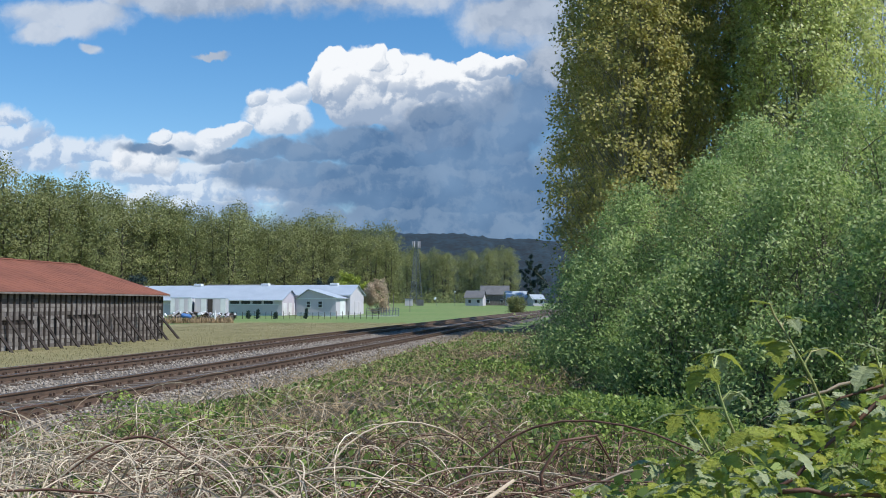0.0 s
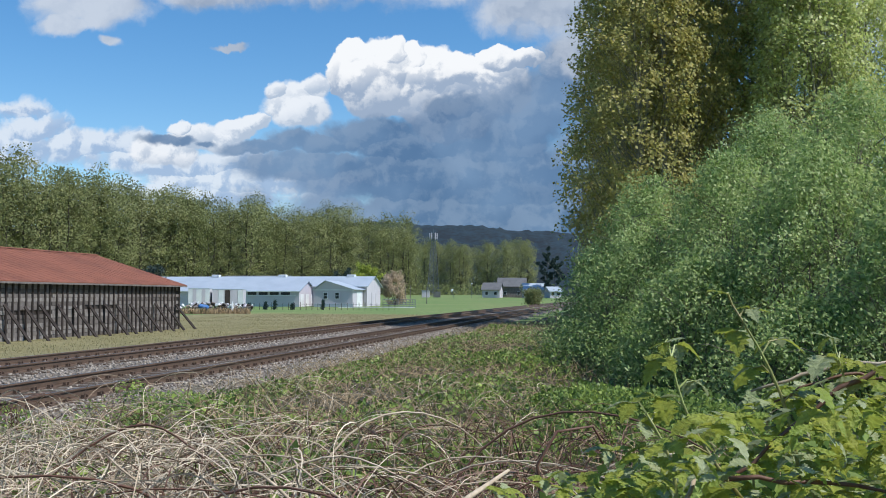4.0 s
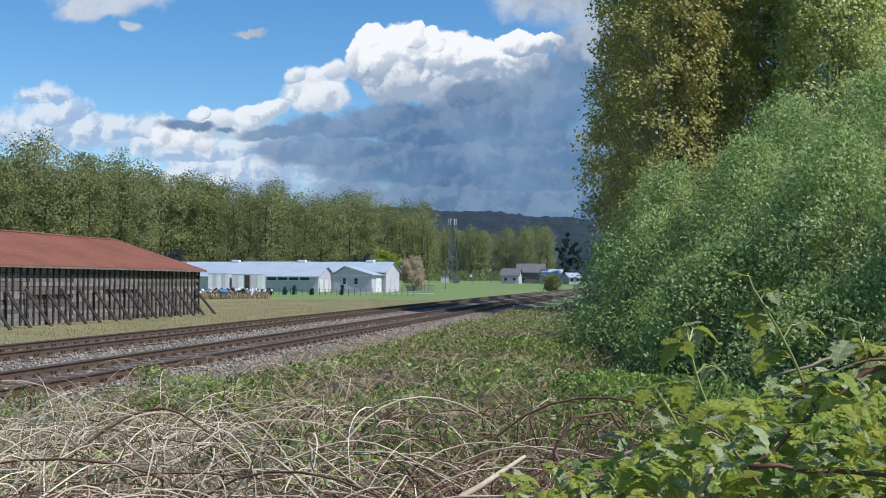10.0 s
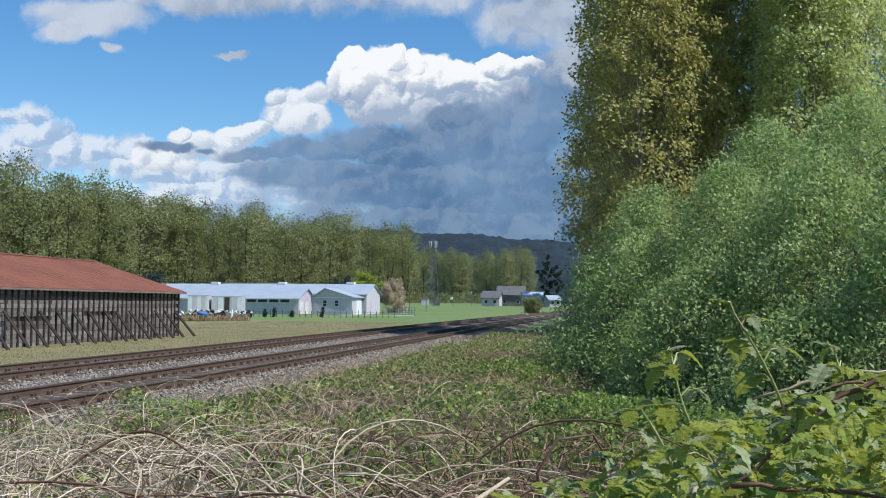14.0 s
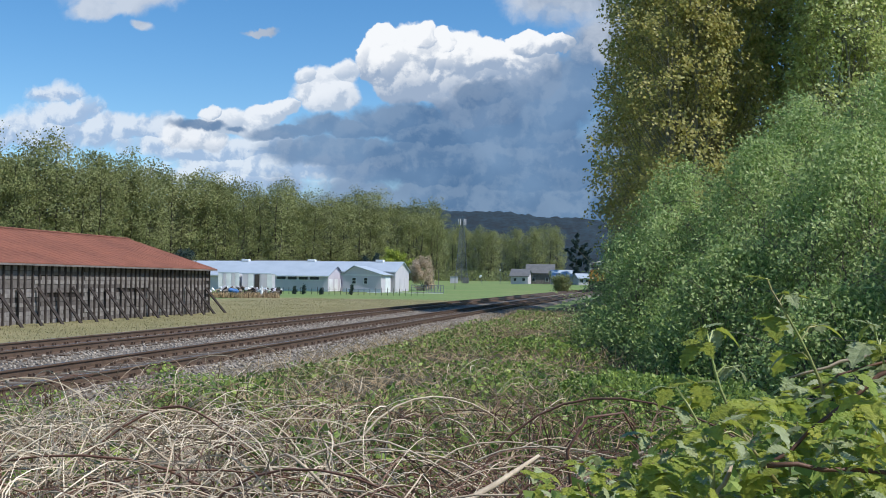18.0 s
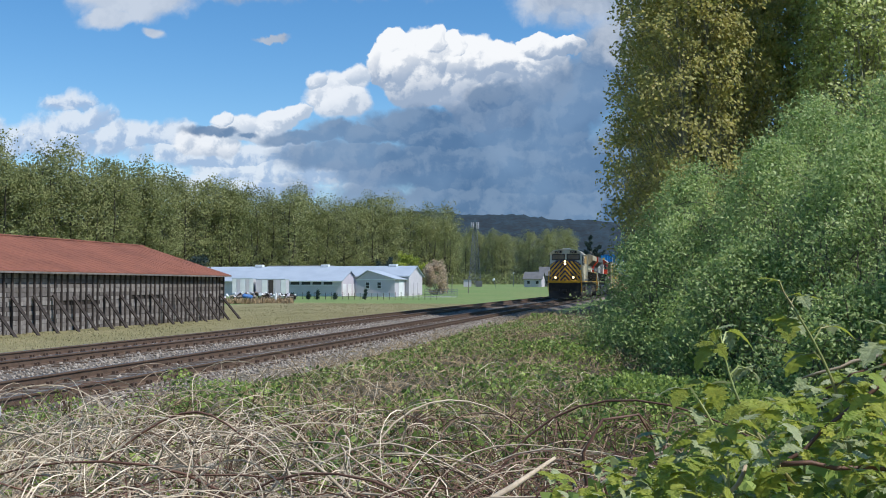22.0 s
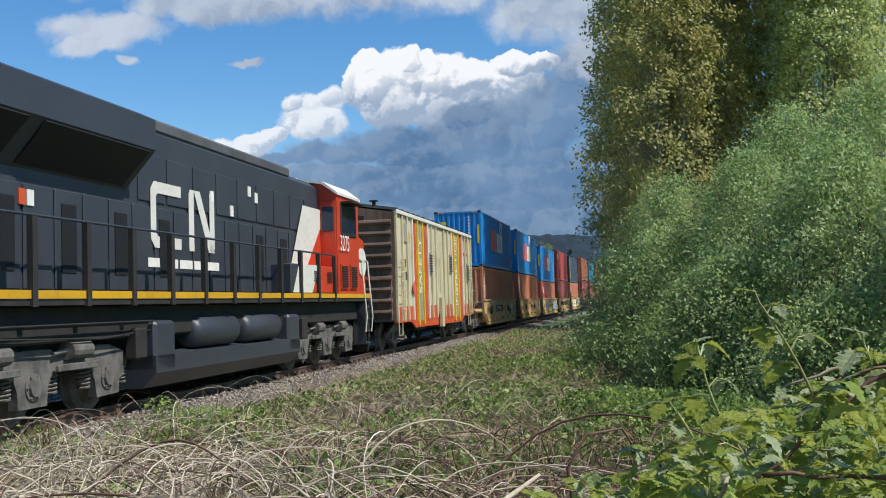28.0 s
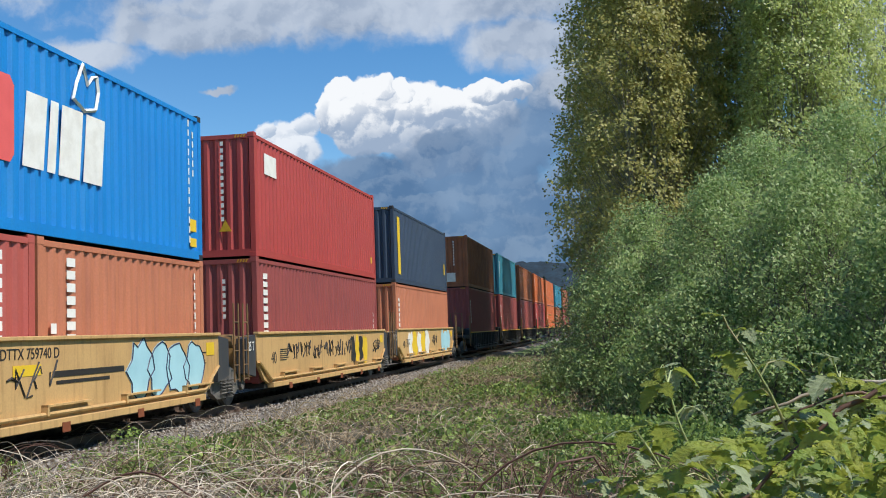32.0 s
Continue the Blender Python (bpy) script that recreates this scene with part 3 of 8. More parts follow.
def make_trailers():
    """Two old white trailers and a pale rail-side container by the barn."""
    r = random.Random(4)
    for k, (x, w, hh) in enumerate(((-37.6, 2.9, 2.9), (-34.4, 4.2, 2.8))):
        t = thing("storage_trailer", "old white box trailer with vertical side panels", "trailer", "storage trailers", at=pose(x, 150 + k, 1.1, 0, 0, 6))
        part("body", Geo().box(0, w, 0, 7, 0.35, hh), M_WHITE if k == 0 else M_SIDING, t)
        part("roof", Geo().box(-0.05, w + 0.05, -0.05, 7.05, hh, hh + 0.08), M_METALROOF, t)
        for i in range(5):
            xx = w * i / 4.6
            part("panel", Geo().box(xx, xx + w / 4.6 * 0.8, -0.04, 0, 0.4, hh - 0.08), (M_WHITE, M_SIDING, M_POST)[(i * 2 + k) % 3 if k else i % 2], t, "vertical side panel")
        for i in (0.3, w - 0.8):
            part("wheel", Geo().tube([(i, 0.5, 0.3), (i + 0.3, 0.5, 0.3)], 0.42, 12), M_DARK, t)


make_trailers()


# ---------------------------------------------------------------- trees
def tree_mesh(r, H, stems, crown, nb, ns, nl, leaf, first=0.12, rise=0.55, base_r=0.3, lean=0.05, aspect=0.65, material=None, fuzz=0.35, tips=None, name="crown"):
    """Trunk, limbs and twigs as one Geo, and the leaves round the twigs as one mesh. crown(f): reach at the height fraction f."""
    wood, pts = Geo(), []
    for s in range(stems):
        ang = r.uniform(0, 6.283)
        sx, sy = (0, 0) if stems == 1 else (math.cos(ang) * r.uniform(0.2, 0.5) * crown(0.35), math.sin(ang) * r.uniform(0.2, 0.5) * crown(0.35))
        h = H * (1 if s == 0 else r.uniform(0.75, 0.98))
        stem = [Vector((sx * min(1, f * 3) + lean * h * f * math.cos(ang) + r.uniform(-0.02, 0.02) * h * f, sy * min(1, f * 3) + lean * h * f * math.sin(ang) + r.uniform(-0.02, 0.02) * h * f, h * f)) for f in np.linspace(0, 1, 7)]
        rad = [base_r * (1 - 0.93 * f) for f in np.linspace(0, 1, 7)]
        wood.tube(stem, rad, 7)
        for b in range(nb):
            f = first + (1 - first) * (b + r.uniform(0, 1)) / nb
            i = min(5, int(f * 6))
            p0 = stem[i].lerp(stem[i + 1], f * 6 - i)
            a = r.uniform(0, 6.283)
            reach = crown(f) * r.uniform(0.55, 1.08)
            tip = p0 + Vector((math.cos(a) * reach, math.sin(a) * reach, reach * rise * r.uniform(0.5, 1.5)))
            mid = p0.lerp(tip, 0.5) + Vector((0, 0, -0.1 * reach))
            br = base_r * 0.28 * (1.05 - f)
            wood.tube([p0, mid, tip], [br, br * 0.6, br * 0.15], 4, False)
            for t in range(ns):
                q = r.uniform(0.3, 1.0)
                o = mid.lerp(tip, q * 2 - 1) if q > 0.5 else p0.lerp(mid, q * 2)
                d = Vector((r.uniform(-1, 1), r.uniform(-1, 1), r.uniform(-0.3, 1))) * (0.16 + 0.12 * reach)
                wood.tube([o, o + d], [br * 0.2, br * 0.06], 3, False)
                for _ in range(nl):
                    e = o + d * r.uniform(0.1, 1.15)
                    pts.append((e.x + r.gauss(0, fuzz), e.y + r.gauss(0, fuzz), e.z + r.gauss(0, fuzz)))
    me = leaves(name, np.array(pts), leaf, material, np.random.default_rng(r.randrange(9999)), aspect)
    return wood, me


def tree(name, label, m, wood, crown_mesh, leafmat, group=""):
    t = thing(name, label, "tree", group, at=m)
    part("trunk", wood, M_BARK, t, smooth=True)
    part("crown", crown_mesh, leafmat, t)
    return t


def lobe_tree(r, H, reach, lobes, lobe_r, per_lobe, leaf, material, stems=1, base_r=0.3, first=0.15, shell=0.45, aspect=0.65, twigs=5, wander=0.02, squash=0.85, droop=0.25, limb=0.22, gap=0.0):
    """A tree whose limbs each carry a tuft of leaves. reach(f): reach of the crown at the height fraction f. Returns the wood and the leaf mesh."""
    q = np.random.default_rng(r.randrange(99999))
    wood, pts = Geo(), []
    trunks = []
    for s in range(stems):
        a = 6.283 * (s + r.random()) / stems
        spread = 0.0 if stems == 1 else r.uniform(0.15, 0.5)
        h = H * (0.97 if s == 0 else r.uniform(0.7, 0.95))
        fs = np.linspace(0, 1, 8)
        line_ = [Vector((math.cos(a) * spread * reach(f) * min(1, 2 * f) + r.uniform(-wander, wander) * h * f, math.sin(a) * spread * reach(f) * min(1, 2 * f) + r.uniform(-wander, wander) * h * f, h * f)) for f in fs]
        wood.tube(line_, [base_r * (1 - 0.92 * f) for f in fs], 6, False)
        trunks.append((line_, h))
    for k in range(lobes):
        f = first + (1 - first) * ((k + r.random()) / lobes) ** 0.9
        a = k * 2.39996 + r.uniform(-0.5, 0.5)
        R = lobe_r * r.uniform(0.65, 1.25)
        rad = max(0.0, reach(f) - 0.6 * R) * (shell + (1 - shell) * r.random()) ** 0.6 * r.uniform(0.9, 1.1)
        if r.random() < gap:
            continue
        c = Vector((math.cos(a) * rad, math.sin(a) * rad, H * f - 0.3 * R))
        line_, h = min(trunks, key=lambda t: (t[0][min(7, int(f * 7))] - c).length) if stems > 1 else trunks[0]
        g = max(0.02, min(0.96, (c.z - (0.3 + 0.55 * droop) * rad * 1.4) / h))
        i = min(6, int(g * 7))
        p0 = line_[i].lerp(line_[i + 1], g * 7 - i)
        br = max(0.004, base_r * limb * (1.08 - g))
        mid = p0.lerp(c, 0.55) + Vector((r.uniform(-0.1, 0.1) * rad, r.uniform(-0.1, 0.1) * rad, -0.08 * rad))
        wood.tube([p0, mid, c, c + (c - mid).normalized() * R * 0.8], [br, br * 0.7, br * 0.4, br * 0.12], 4, False)
        for _ in range(twigs):
            d = Vector((r.gauss(0, 1), r.gauss(0, 1), r.gauss(0.4, 0.8))).normalized() * R * r.uniform(0.7, 1.1)
            o = mid.lerp(c, r.uniform(0.6, 1.0))
            wood.tube([o, o + d], [br * 0.3, br * 0.08], 3, False)
        n = max(3, int(per_lobe * r.uniform(0.7, 1.3) * (R / lobe_r) ** 1.5))
        d = q.normal(size=(n, 3))
        d /= np.linalg.norm(d, axis=1)[:, None]
        # tufts are ragged: three or four sprays each
        spray = q.normal(size=(4, 3)) * np.array([0.42, 0.42, 0.34])
        d = d * (0.25 + 0.55 * q.uniform(0, 1, (n, 1)) ** 0.5) + spray[q.integers(0, 4, n)]
        pts.append(np.array(c) + d * R * np.array([1, 1, squash]))
    pts = np.concatenate(pts)
    return wood, sprays("crown", pts, leaf, material, q, aspect, out=0.75)


SUNWARD = np.array([0.58, -0.16, 0.8])


def sprays(name, pts, size, material, q, aspect=0.65, face=0.7, fold=0.12, out=0.0):
    """Leaves at points that turn their faces more or less to the light and, by out, away from the stem."""
    n = len(pts)
    away = pts * np.array([1, 1, 0])
    away /= np.linalg.norm(away, axis=1)[:, None] + 1e-6
    nrm = q.normal(size=(n, 3)) * 0.6 + SUNWARD * face + away * out
    a = np.cross(nrm, q.normal(size=(n, 3)))
    a /= np.linalg.norm(a, axis=1)[:, None] + 1e-9
    b = np.cross(nrm, a)
    b /= np.linalg.norm(b, axis=1)[:, None] + 1e-9
    sz = size * q.uniform(0.6, 1.35, (n, 1))
    return quads(name, pts, a * sz, b * sz * aspect, material, fold)


def cottonwood_shape(R, low):
    """Egg-shaped crown, widest at about two thirds, with some growth down the stem."""
    return lambda f: R * max(0.0, 1 - abs((f - 0.62) / (0.39 if f > 0.62 else 0.75)) ** 2.4) ** 0.5 * (1.0 if f > 0.3 else low)


def make_far_trees():
    r = random.Random(11)
    kinds = []
    for k in range(7):
        R = r.uniform(5.4, 7.2)
        wood, me = lobe_tree(r, r.uniform(27, 31), cottonwood_shape(R, 0.8), 62, 2.3, 88, 0.24, M_FARLEAF, stems=1 + k % 3, base_r=0.34, first=0.08, shell=0.35, twigs=2, wander=0.012, limb=0.3, droop=0.15, squash=0.8)
        kinds.append((wood.mesh("trunk", True), me))
    # the belt of woodland: bearing (x/y), distance, height factor
    rows = []
    for i in range(40):
        q = i / 39
        dist = 235 + 190 * q ** 1.3
        for k in range(2):
            rows.append((-0.50 + 0.455 * q + 0.006 * k + r.uniform(-0.006, 0.006), dist + k * 13 + r.uniform(-5, 5), (1.14 - 0.06 * q) * r.uniform(0.86, 1.1)))
    for i in range(22):
        rows.append((-0.045 + 0.121 * i / 21 + r.uniform(-0.004, 0.004), 555 + r.uniform(-20, 40), r.uniform(0.9, 1.05)))
    for j, (b, d, s) in enumerate(rows):
        wood, me = kinds[(j * 5 + j // 7) % 7]
        m = Matrix.Translation((b * d, d, ground_z(b * d, d) - 0.2)) @ Matrix.Rotation(r.uniform(0, 6.28), 4, "Z") @ Matrix.Diagonal((s * r.uniform(0.95, 1.2), s, s, 1))
        t = thing("cottonwood_tree", "tall cottonwood in fresh pale green spring leaf", "tree", "belt of cottonwoods", at=m)
        part("trunk", wood, M_FARBARK, t)
        part("crown", me, M_FARLEAF, t)


make_far_trees()


def make_hill():
    vs, fs = [], []
    n = 420
    for i in range(n + 1):
        x = -2600 + 5600 * i / n
        top = 268 + 14 * math.sin(x * 0.0016 + 2.1) + 10 * noise.noise(Vector((x * 0.006, 0, 0))) - max(0, x + 150) * 0.045
        for j in range(7):
            f = j / 6
            vs.append((x, 3000 + 900 * f, -5 + (top) * f ** 0.7 + 8 * noise.noise(Vector((x * 0.03, f * 4, 3))) + 7 * noise.noise(Vector((x * 0.09, f * 9, 8)))))
    for i in range(n):
        for j in range(6):
            a = i * 7 + j
            fs.append((a, a + 7, a + 8, a + 1))
    tagged(part("wooded_hill", Geo().add(vs, fs), M_HILL, smooth=True), "distant wooded ridge, cloud shade put into its blue-green colour", "hill", kind="structure")


make_hill()


def make_near_trees():
    r = random.Random(5)
    for x, y, H, R, leafm, n in ((10.4, 55, 27, 4.8, M_BRONZE, 640), (13.9, 58.5, 29, 4.4, M_BRONZE, 560), (16.8, 60, 31, 4.5, M_POPLAR, 540), (21.2, 57.5, 32, 5.0, M_POPLAR, 620), (11.9, 66, 28, 4.4, M_BRONZE, 260), (18.3, 53.2, 26.5, 3.9, M_POPLAR, 440), (25.8, 63, 33, 5.1, M_POPLAR, 320)):
        shape = lambda f: R * max(0.0, 1 - abs((f - 0.34) / (0.68 if f > 0.34 else 0.6)) ** 1.7) ** 0.7
        wood, me = lobe_tree(r, H, shape, n, 0.85, 112, 0.09, leafm, stems=5, base_r=0.12, first=0.03, shell=0.4, twigs=2, limb=0.26, droop=1.1, aspect=0.8)
        t = thing("poplar_tree", "tall poplar with small bronze-green spring leaves" if leafm is M_BRONZE else "tall poplar in yellow-green spring leaf", "tree", "poplars by the line", at=pose(x, y, ground_z(x, y) - 0.1))
        part("trunk", wood, M_PALEBARK, t, smooth=True)
        part("crown", me, leafm, t)
        if (x, y) == (11.9, 66):
            # unseen poplars added behind the others to shade the line farther on
            for x_, y_, turn in ((13.4, 76, 70), (15.2, 86, 150), (16.8, 96, 220), (18.6, 107, 300)):
                copy_thing(t, pose(x_, y_, ground_z(x_, y_) - 0.1, 0, 0, turn))
    bushes = ((4.0, 28.5, 3.2, 1.5), (4.3, 24.5, 3.5, 1.7), (4.9, 20.5, 3.1, 1.8), (5.5, 16.6, 2.5, 1.6), (5.3, 28.0, 5.0, 2.1), (6.3, 24.0, 5.2, 2.2), (6.9, 20.0, 4.9, 2.2), (7.4, 16.2, 3.9, 2.0),
              (8.2, 27.0, 6.6, 2.5), (8.8, 22.5, 6.3, 2.4), (9.7, 18.4, 5.9, 2.4), (11.6, 24.0, 7.4, 2.8), (12.6, 19.3, 6.9, 2.7), (15.0, 22.0, 8.0, 2.9), (10.6, 15.0, 4.8, 2.1), (13.5, 15.4, 5.8, 2.4))
    for x, y, H, R in bushes:
        shape = lambda f: R * (1 - min(1.0, f) ** 2.6) ** 0.5 * (0.8 + 0.2 * min(1, f * 4))
        wood, me = lobe_tree(r, H, shape, int(26 * R * R + 12 * H), 0.4, 120, 0.043, M_WILLOW, stems=9, base_r=0.04, first=0.04 if y > 21 else 0.3, shell=0.45, aspect=0.45, twigs=2, wander=0.05, limb=0.3, droop=0.7, squash=1.05)
        t = thing("willow_bush", "dense grey-green willow bush with many thin stems", "tree", "willow thicket", at=pose(x, y, ground_z(x, y) - 0.1))
        part("trunk", wood, M_WITHY, t, smooth=True)
        part("crown", me, M_WILLOW, t)
        # long bare withies that arch out of the foliage
        for k in range(9):
            a, f = r.uniform(2.2, 5.6), r.uniform(0.25, 0.9)
            ln_ = r.uniform(0.7, 1.7)
            c = Vector((math.cos(a) * shape(f) * 0.75, math.sin(a) * shape(f) * 0.75, H * f))
            d = Vector((math.cos(a + r.uniform(-0.9, 0.9)) * 0.7, math.sin(a) * 0.7, r.uniform(-0.2, 0.9))).normalized()
            pts = [c + d * ln_ * g + Vector((0, 0, -0.25 * ln_ * g * g)) + Vector((r.uniform(-1, 1), r.uniform(-1, 1), r.uniform(-1, 1))) * 0.03 for g in np.linspace(-0.6, 0.55, 6)]
            part("withy", Geo().tube(pts, [0.014 - 0.0022 * i for i in range(6)], 5, False), M_WITHY, t, "bare pale arching branch", smooth=True)
    # dense low shoots that hide the feet of the bushes
    q = np.random.default_rng(17)
    n = 30000
    f = q.uniform(0, 1, n)
    cx, cy = 3.4 + 1.0 * f + q.normal(0, 0.55, n), 29.5 - 9.5 * f + q.normal(0, 0.9, n)
    lump = np.array([noise.noise(Vector((a * 0.9, c * 0.9, 2))) for a, c in zip(cx, cy)])
    z = np.array([ground_z(a, c) for a, c in zip(cx, cy)]) + (1.2 + 0.9 * lump) * q.uniform(0, 1, n) ** 0.8
    tagged(part("willow_shoots", sprays("willow_shoots", np.stack([cx, cy, z], 1), 0.043, M_WILLOW, q, 0.45), M_WILLOW), "dense low green shoots at the foot of the willows", "shrubs", kind="stuff")


make_near_trees()


# ---------------------------------------------------------------- farther things
M_BLOSSOM = mat("pale_pink_blossom", "#e0cdb4", 0.8, dark="#b09a82", scale=0.5, amount=0.6, fine=4, per_island=0.6, bump=0, through_light=0.35)
M_LIME = mat("lime_leaves", "#b7c257", 0.7, dark="#93a347", scale=0.3, amount=0.6, fine=4, per_island=0.4, bump=0, through_light=0.4)
M_SPRUCE = mat("dark_spruce_needles", "#3f5450", 0.8, dark="#2b3d3a", scale=0.5, amount=0.6, fine=4, per_island=0.4, bump=0, through_light=0.1)
M_STEEL = mat("galvanised_lattice", "#6c747c", 0.5, 0.4, dark="#6d757d", scale=2, fine_amount=0.1, bump=0)


def make_tower():
    t = thing("radio_mast", "slender lattice radio mast with antennas on top", "mast", at=pose(-5.3, 330, ground_z(-5.3, 330)))
    H = 20.3
    w = lambda z: 2.0 - 1.6 * z / H
    legs = [(-1, -1), (1, -1), (0, 1)]
    for a, b in legs:
        part("leg", Geo().tube([(a * w(z), b * w(z), z) for z in np.linspace(0, H, 9)], 0.09, 5), M_STEEL, t)
    lat = Geo()
    lv = np.linspace(0, H, 15)
    for i in range(14):
        for k in range(3):
            a, b = legs[k], legs[(k + 1) % 3]
            z0, z1 = lv[i], lv[i + 1]
            lat.tube([(a[0] * w(z0), a[1] * w(z0), z0), (b[0] * w(z1), b[1] * w(z1), z1)], 0.05, 3, False)
            lat.tube([(b[0] * w(z0), b[1] * w(z0), z0), (a[0] * w(z1), a[1] * w(z1), z1)], 0.05, 3, False)
            lat.tube([(a[0] * w(z1), a[1] * w(z1), z1), (b[0] * w(z1), b[1] * w(z1), z1)], 0.05, 3, False)
    part("bracing", lat, M_STEEL, t)
    for k in range(6):
        a = k * 1.047
        part("antenna", Geo().box(-0.14, 0.14, -0.1, 0.1, -1.0, 1.0, 0.03), M_SIDING, t, "tall panel antenna", at=pose(1.15 * math.cos(a), 1.15 * math.sin(a), H - 1.0, 0, 0, math.degrees(a)))
    part("platform", Geo().tube([(0, 0, H - 1.7), (0, 0, H - 1.55)], 1.2, 10), M_STEEL, t)
    part("whip", Geo().tube([(0, 0, H), (0, 0, H + 1.2)], 0.05, 4), M_STEEL, t)
    sh = thing("equipment_hut", "small grey equipment huts at the mast foot", "hut", at=pose(-5.6, 326, ground_z(-5.3, 326)))
    part("hut", Geo().box(-3.2, -0.8, 0, 2, 0, 2.2, 0.03), M_SIDING, sh)
    part("hut", Geo().box(0.6, 2.6, 0, 2, 0, 1.8, 0.03), M_SHINGLE, sh)
    part("hut_roof", Geo().box(-3.4, -0.6, -0.2, 2.2, 2.2, 2.35), M_SHINGLE, sh)


make_tower()


def crown_round(R):
    return lambda f: R * max(0.0, math.sin(math.pi * min(1, 0.2 + 0.76 * f))) ** 0.6


def make_small_trees():
    r = random.Random(71)
    for name, label, x, y, H, R, m_, leaf, n in (("blossom_tree", "rounded fruit tree in pale pink blossom", -9.6, 186, 5.6, 2.5, M_BLOSSOM, 0.13, 26), ("lime_tree", "bright lime-green garden willow behind the sheds", -16.8, 200, 7.4, 3.0, M_LIME, 0.15, 26),
                                                  ("dark_fir", "dark bushy fir beside the barn", -26.4, 92, 4.3, 1.9, M_SPRUCE, 0.09, 30), ("dark_fir", "dark bushy fir behind the sheds", -20.6, 200, 6.5, 2.0, M_SPRUCE, 0.12, 26), 
                                                  ("tall_spruce", "tall dark blue-green spruce by the far houses", 30.5, 318, 15, 3.2, M_SPRUCE, 0.25, 30), ("garden_shrub", "olive-green shrub by the line", 13.4, 172, 2.3, 2.6, M_FARLEAF, 0.12, 14)):
        wood, me = tree_mesh(r, H, 2, crown_round(R), 16, 8, n, leaf, first=0.05, base_r=0.1, material=m_, fuzz=0.22)
        tree(name, label, pose(x, y, ground_z(x, y) - 0.1), wood, me, m_)
    for x, H in ((-25.2, 1.0), (-24.0, 1.2), (-21.6, 0.8), (-17.4, 1.3), (-27.5, 0.8)):
        y = 143
        wood, me = tree_mesh(r, H, 1, lambda f: 0.33 * (1.05 - f), 26, 5, 9, 0.06, first=0.02, base_r=0.04, material=M_SPRUCE, fuzz=0.06)
        tree("dwarf_cypress", "small dark upright cypress along the fence", pose(x, y, ground_z(x, y)), wood, me, M_SPRUCE, "cypresses along the fence")
    # undergrowth at the foot of the woodland
    q = np.random.default_rng(72)
    n = 14000
    b = q.uniform(-0.5, 0.09, n)
    d = 232 + 190 * np.clip((b + 0.5) / 0.455, 0, 1.2) ** 1.3 + q.uniform(-8, 6, n)
    z = np.array([ground_z(a, c) for a, c in zip(b * d, d)]) + 4.5 * q.uniform(0, 1, n) ** 1.6
    tagged(part("undergrowth", leaves("undergrowth", np.stack([b * d, d, z], 1), 0.4, M_FARLEAF, q, 0.7), M_FARLEAF), "green undergrowth along the foot of the woodland", "undergrowth", kind="stuff")


make_small_trees()


def make_fences():
    r = random.Random(81)
    f = thing("wire_fence", "low post and wire fence before the sheds", "fence")
    for k in range(26):
        x = -28 + 0.82 * k
        y = 145 - 0.12 * k
        part("post", Geo().box(-0.03, 0.03, -0.03, 0.03, -0.1, 0.95 + r.uniform(-0.1, 0.1)), M_POST, f, at=pose(x, y, ground_z(x, y)))
    for z in (0.4, 0.75):
        part("wire", Geo().tube([(-28 + 0.82 * k, 145 - 0.12 * k, ground_z(-28 + 0.82 * k, 145) + z) for k in range(26)], 0.012, 3), M_STEEL, f)
    g = thing("farm_gate", "grey tubular field gate beside the sheds", "gate")
    for x0 in (-10.6, -7.9):
        y = 165
        z = ground_z(x0, y)
        for zz in (0.15, 0.5, 0.85, 1.25):
            part("rail", Geo().tube([(x0, y, z + zz), (x0 + 2.4, y, z + zz)], 0.04, 5), M_STEEL, g)
        for k in range(6 if x0 > -9 else 2):
            xx = x0 + 2.4 * k / (5 if x0 > -9 else 1)
            part("upright", Geo().tube([(xx, y, z), (xx, y, z + 1.3)], 0.045, 5), M_STEEL, g)
    tagged(part("concrete_path", Geo().box(-17.5, -5.6, 163.5, 165, ground_z(-10, 164) - 0.2, ground_z(-10, 164) + 0.06), M_WHITE), "pale concrete path before the sheds", "path", kind="structure")
    fr = thing("pipe_arch", "dark bent pipe arch beside the barn", "pipe frame", at=pose(-34.5, 128, ground_z(-34, 128)))
    part("pipe", Geo().tube([(-1.2, 0, 0), (-1.2, 0, 2.6), (-0.9, 0, 2.9), (1.0, 0, 2.9), (1.2, 0, 2.7), (1.2, 0, 0)], 0.07, 6), M_UNDERDARK, fr)


M_UNDERDARK = mat("dark_pipe", "#3a4242", 0.6, dark="#2a3030", scale=3)
make_fences()


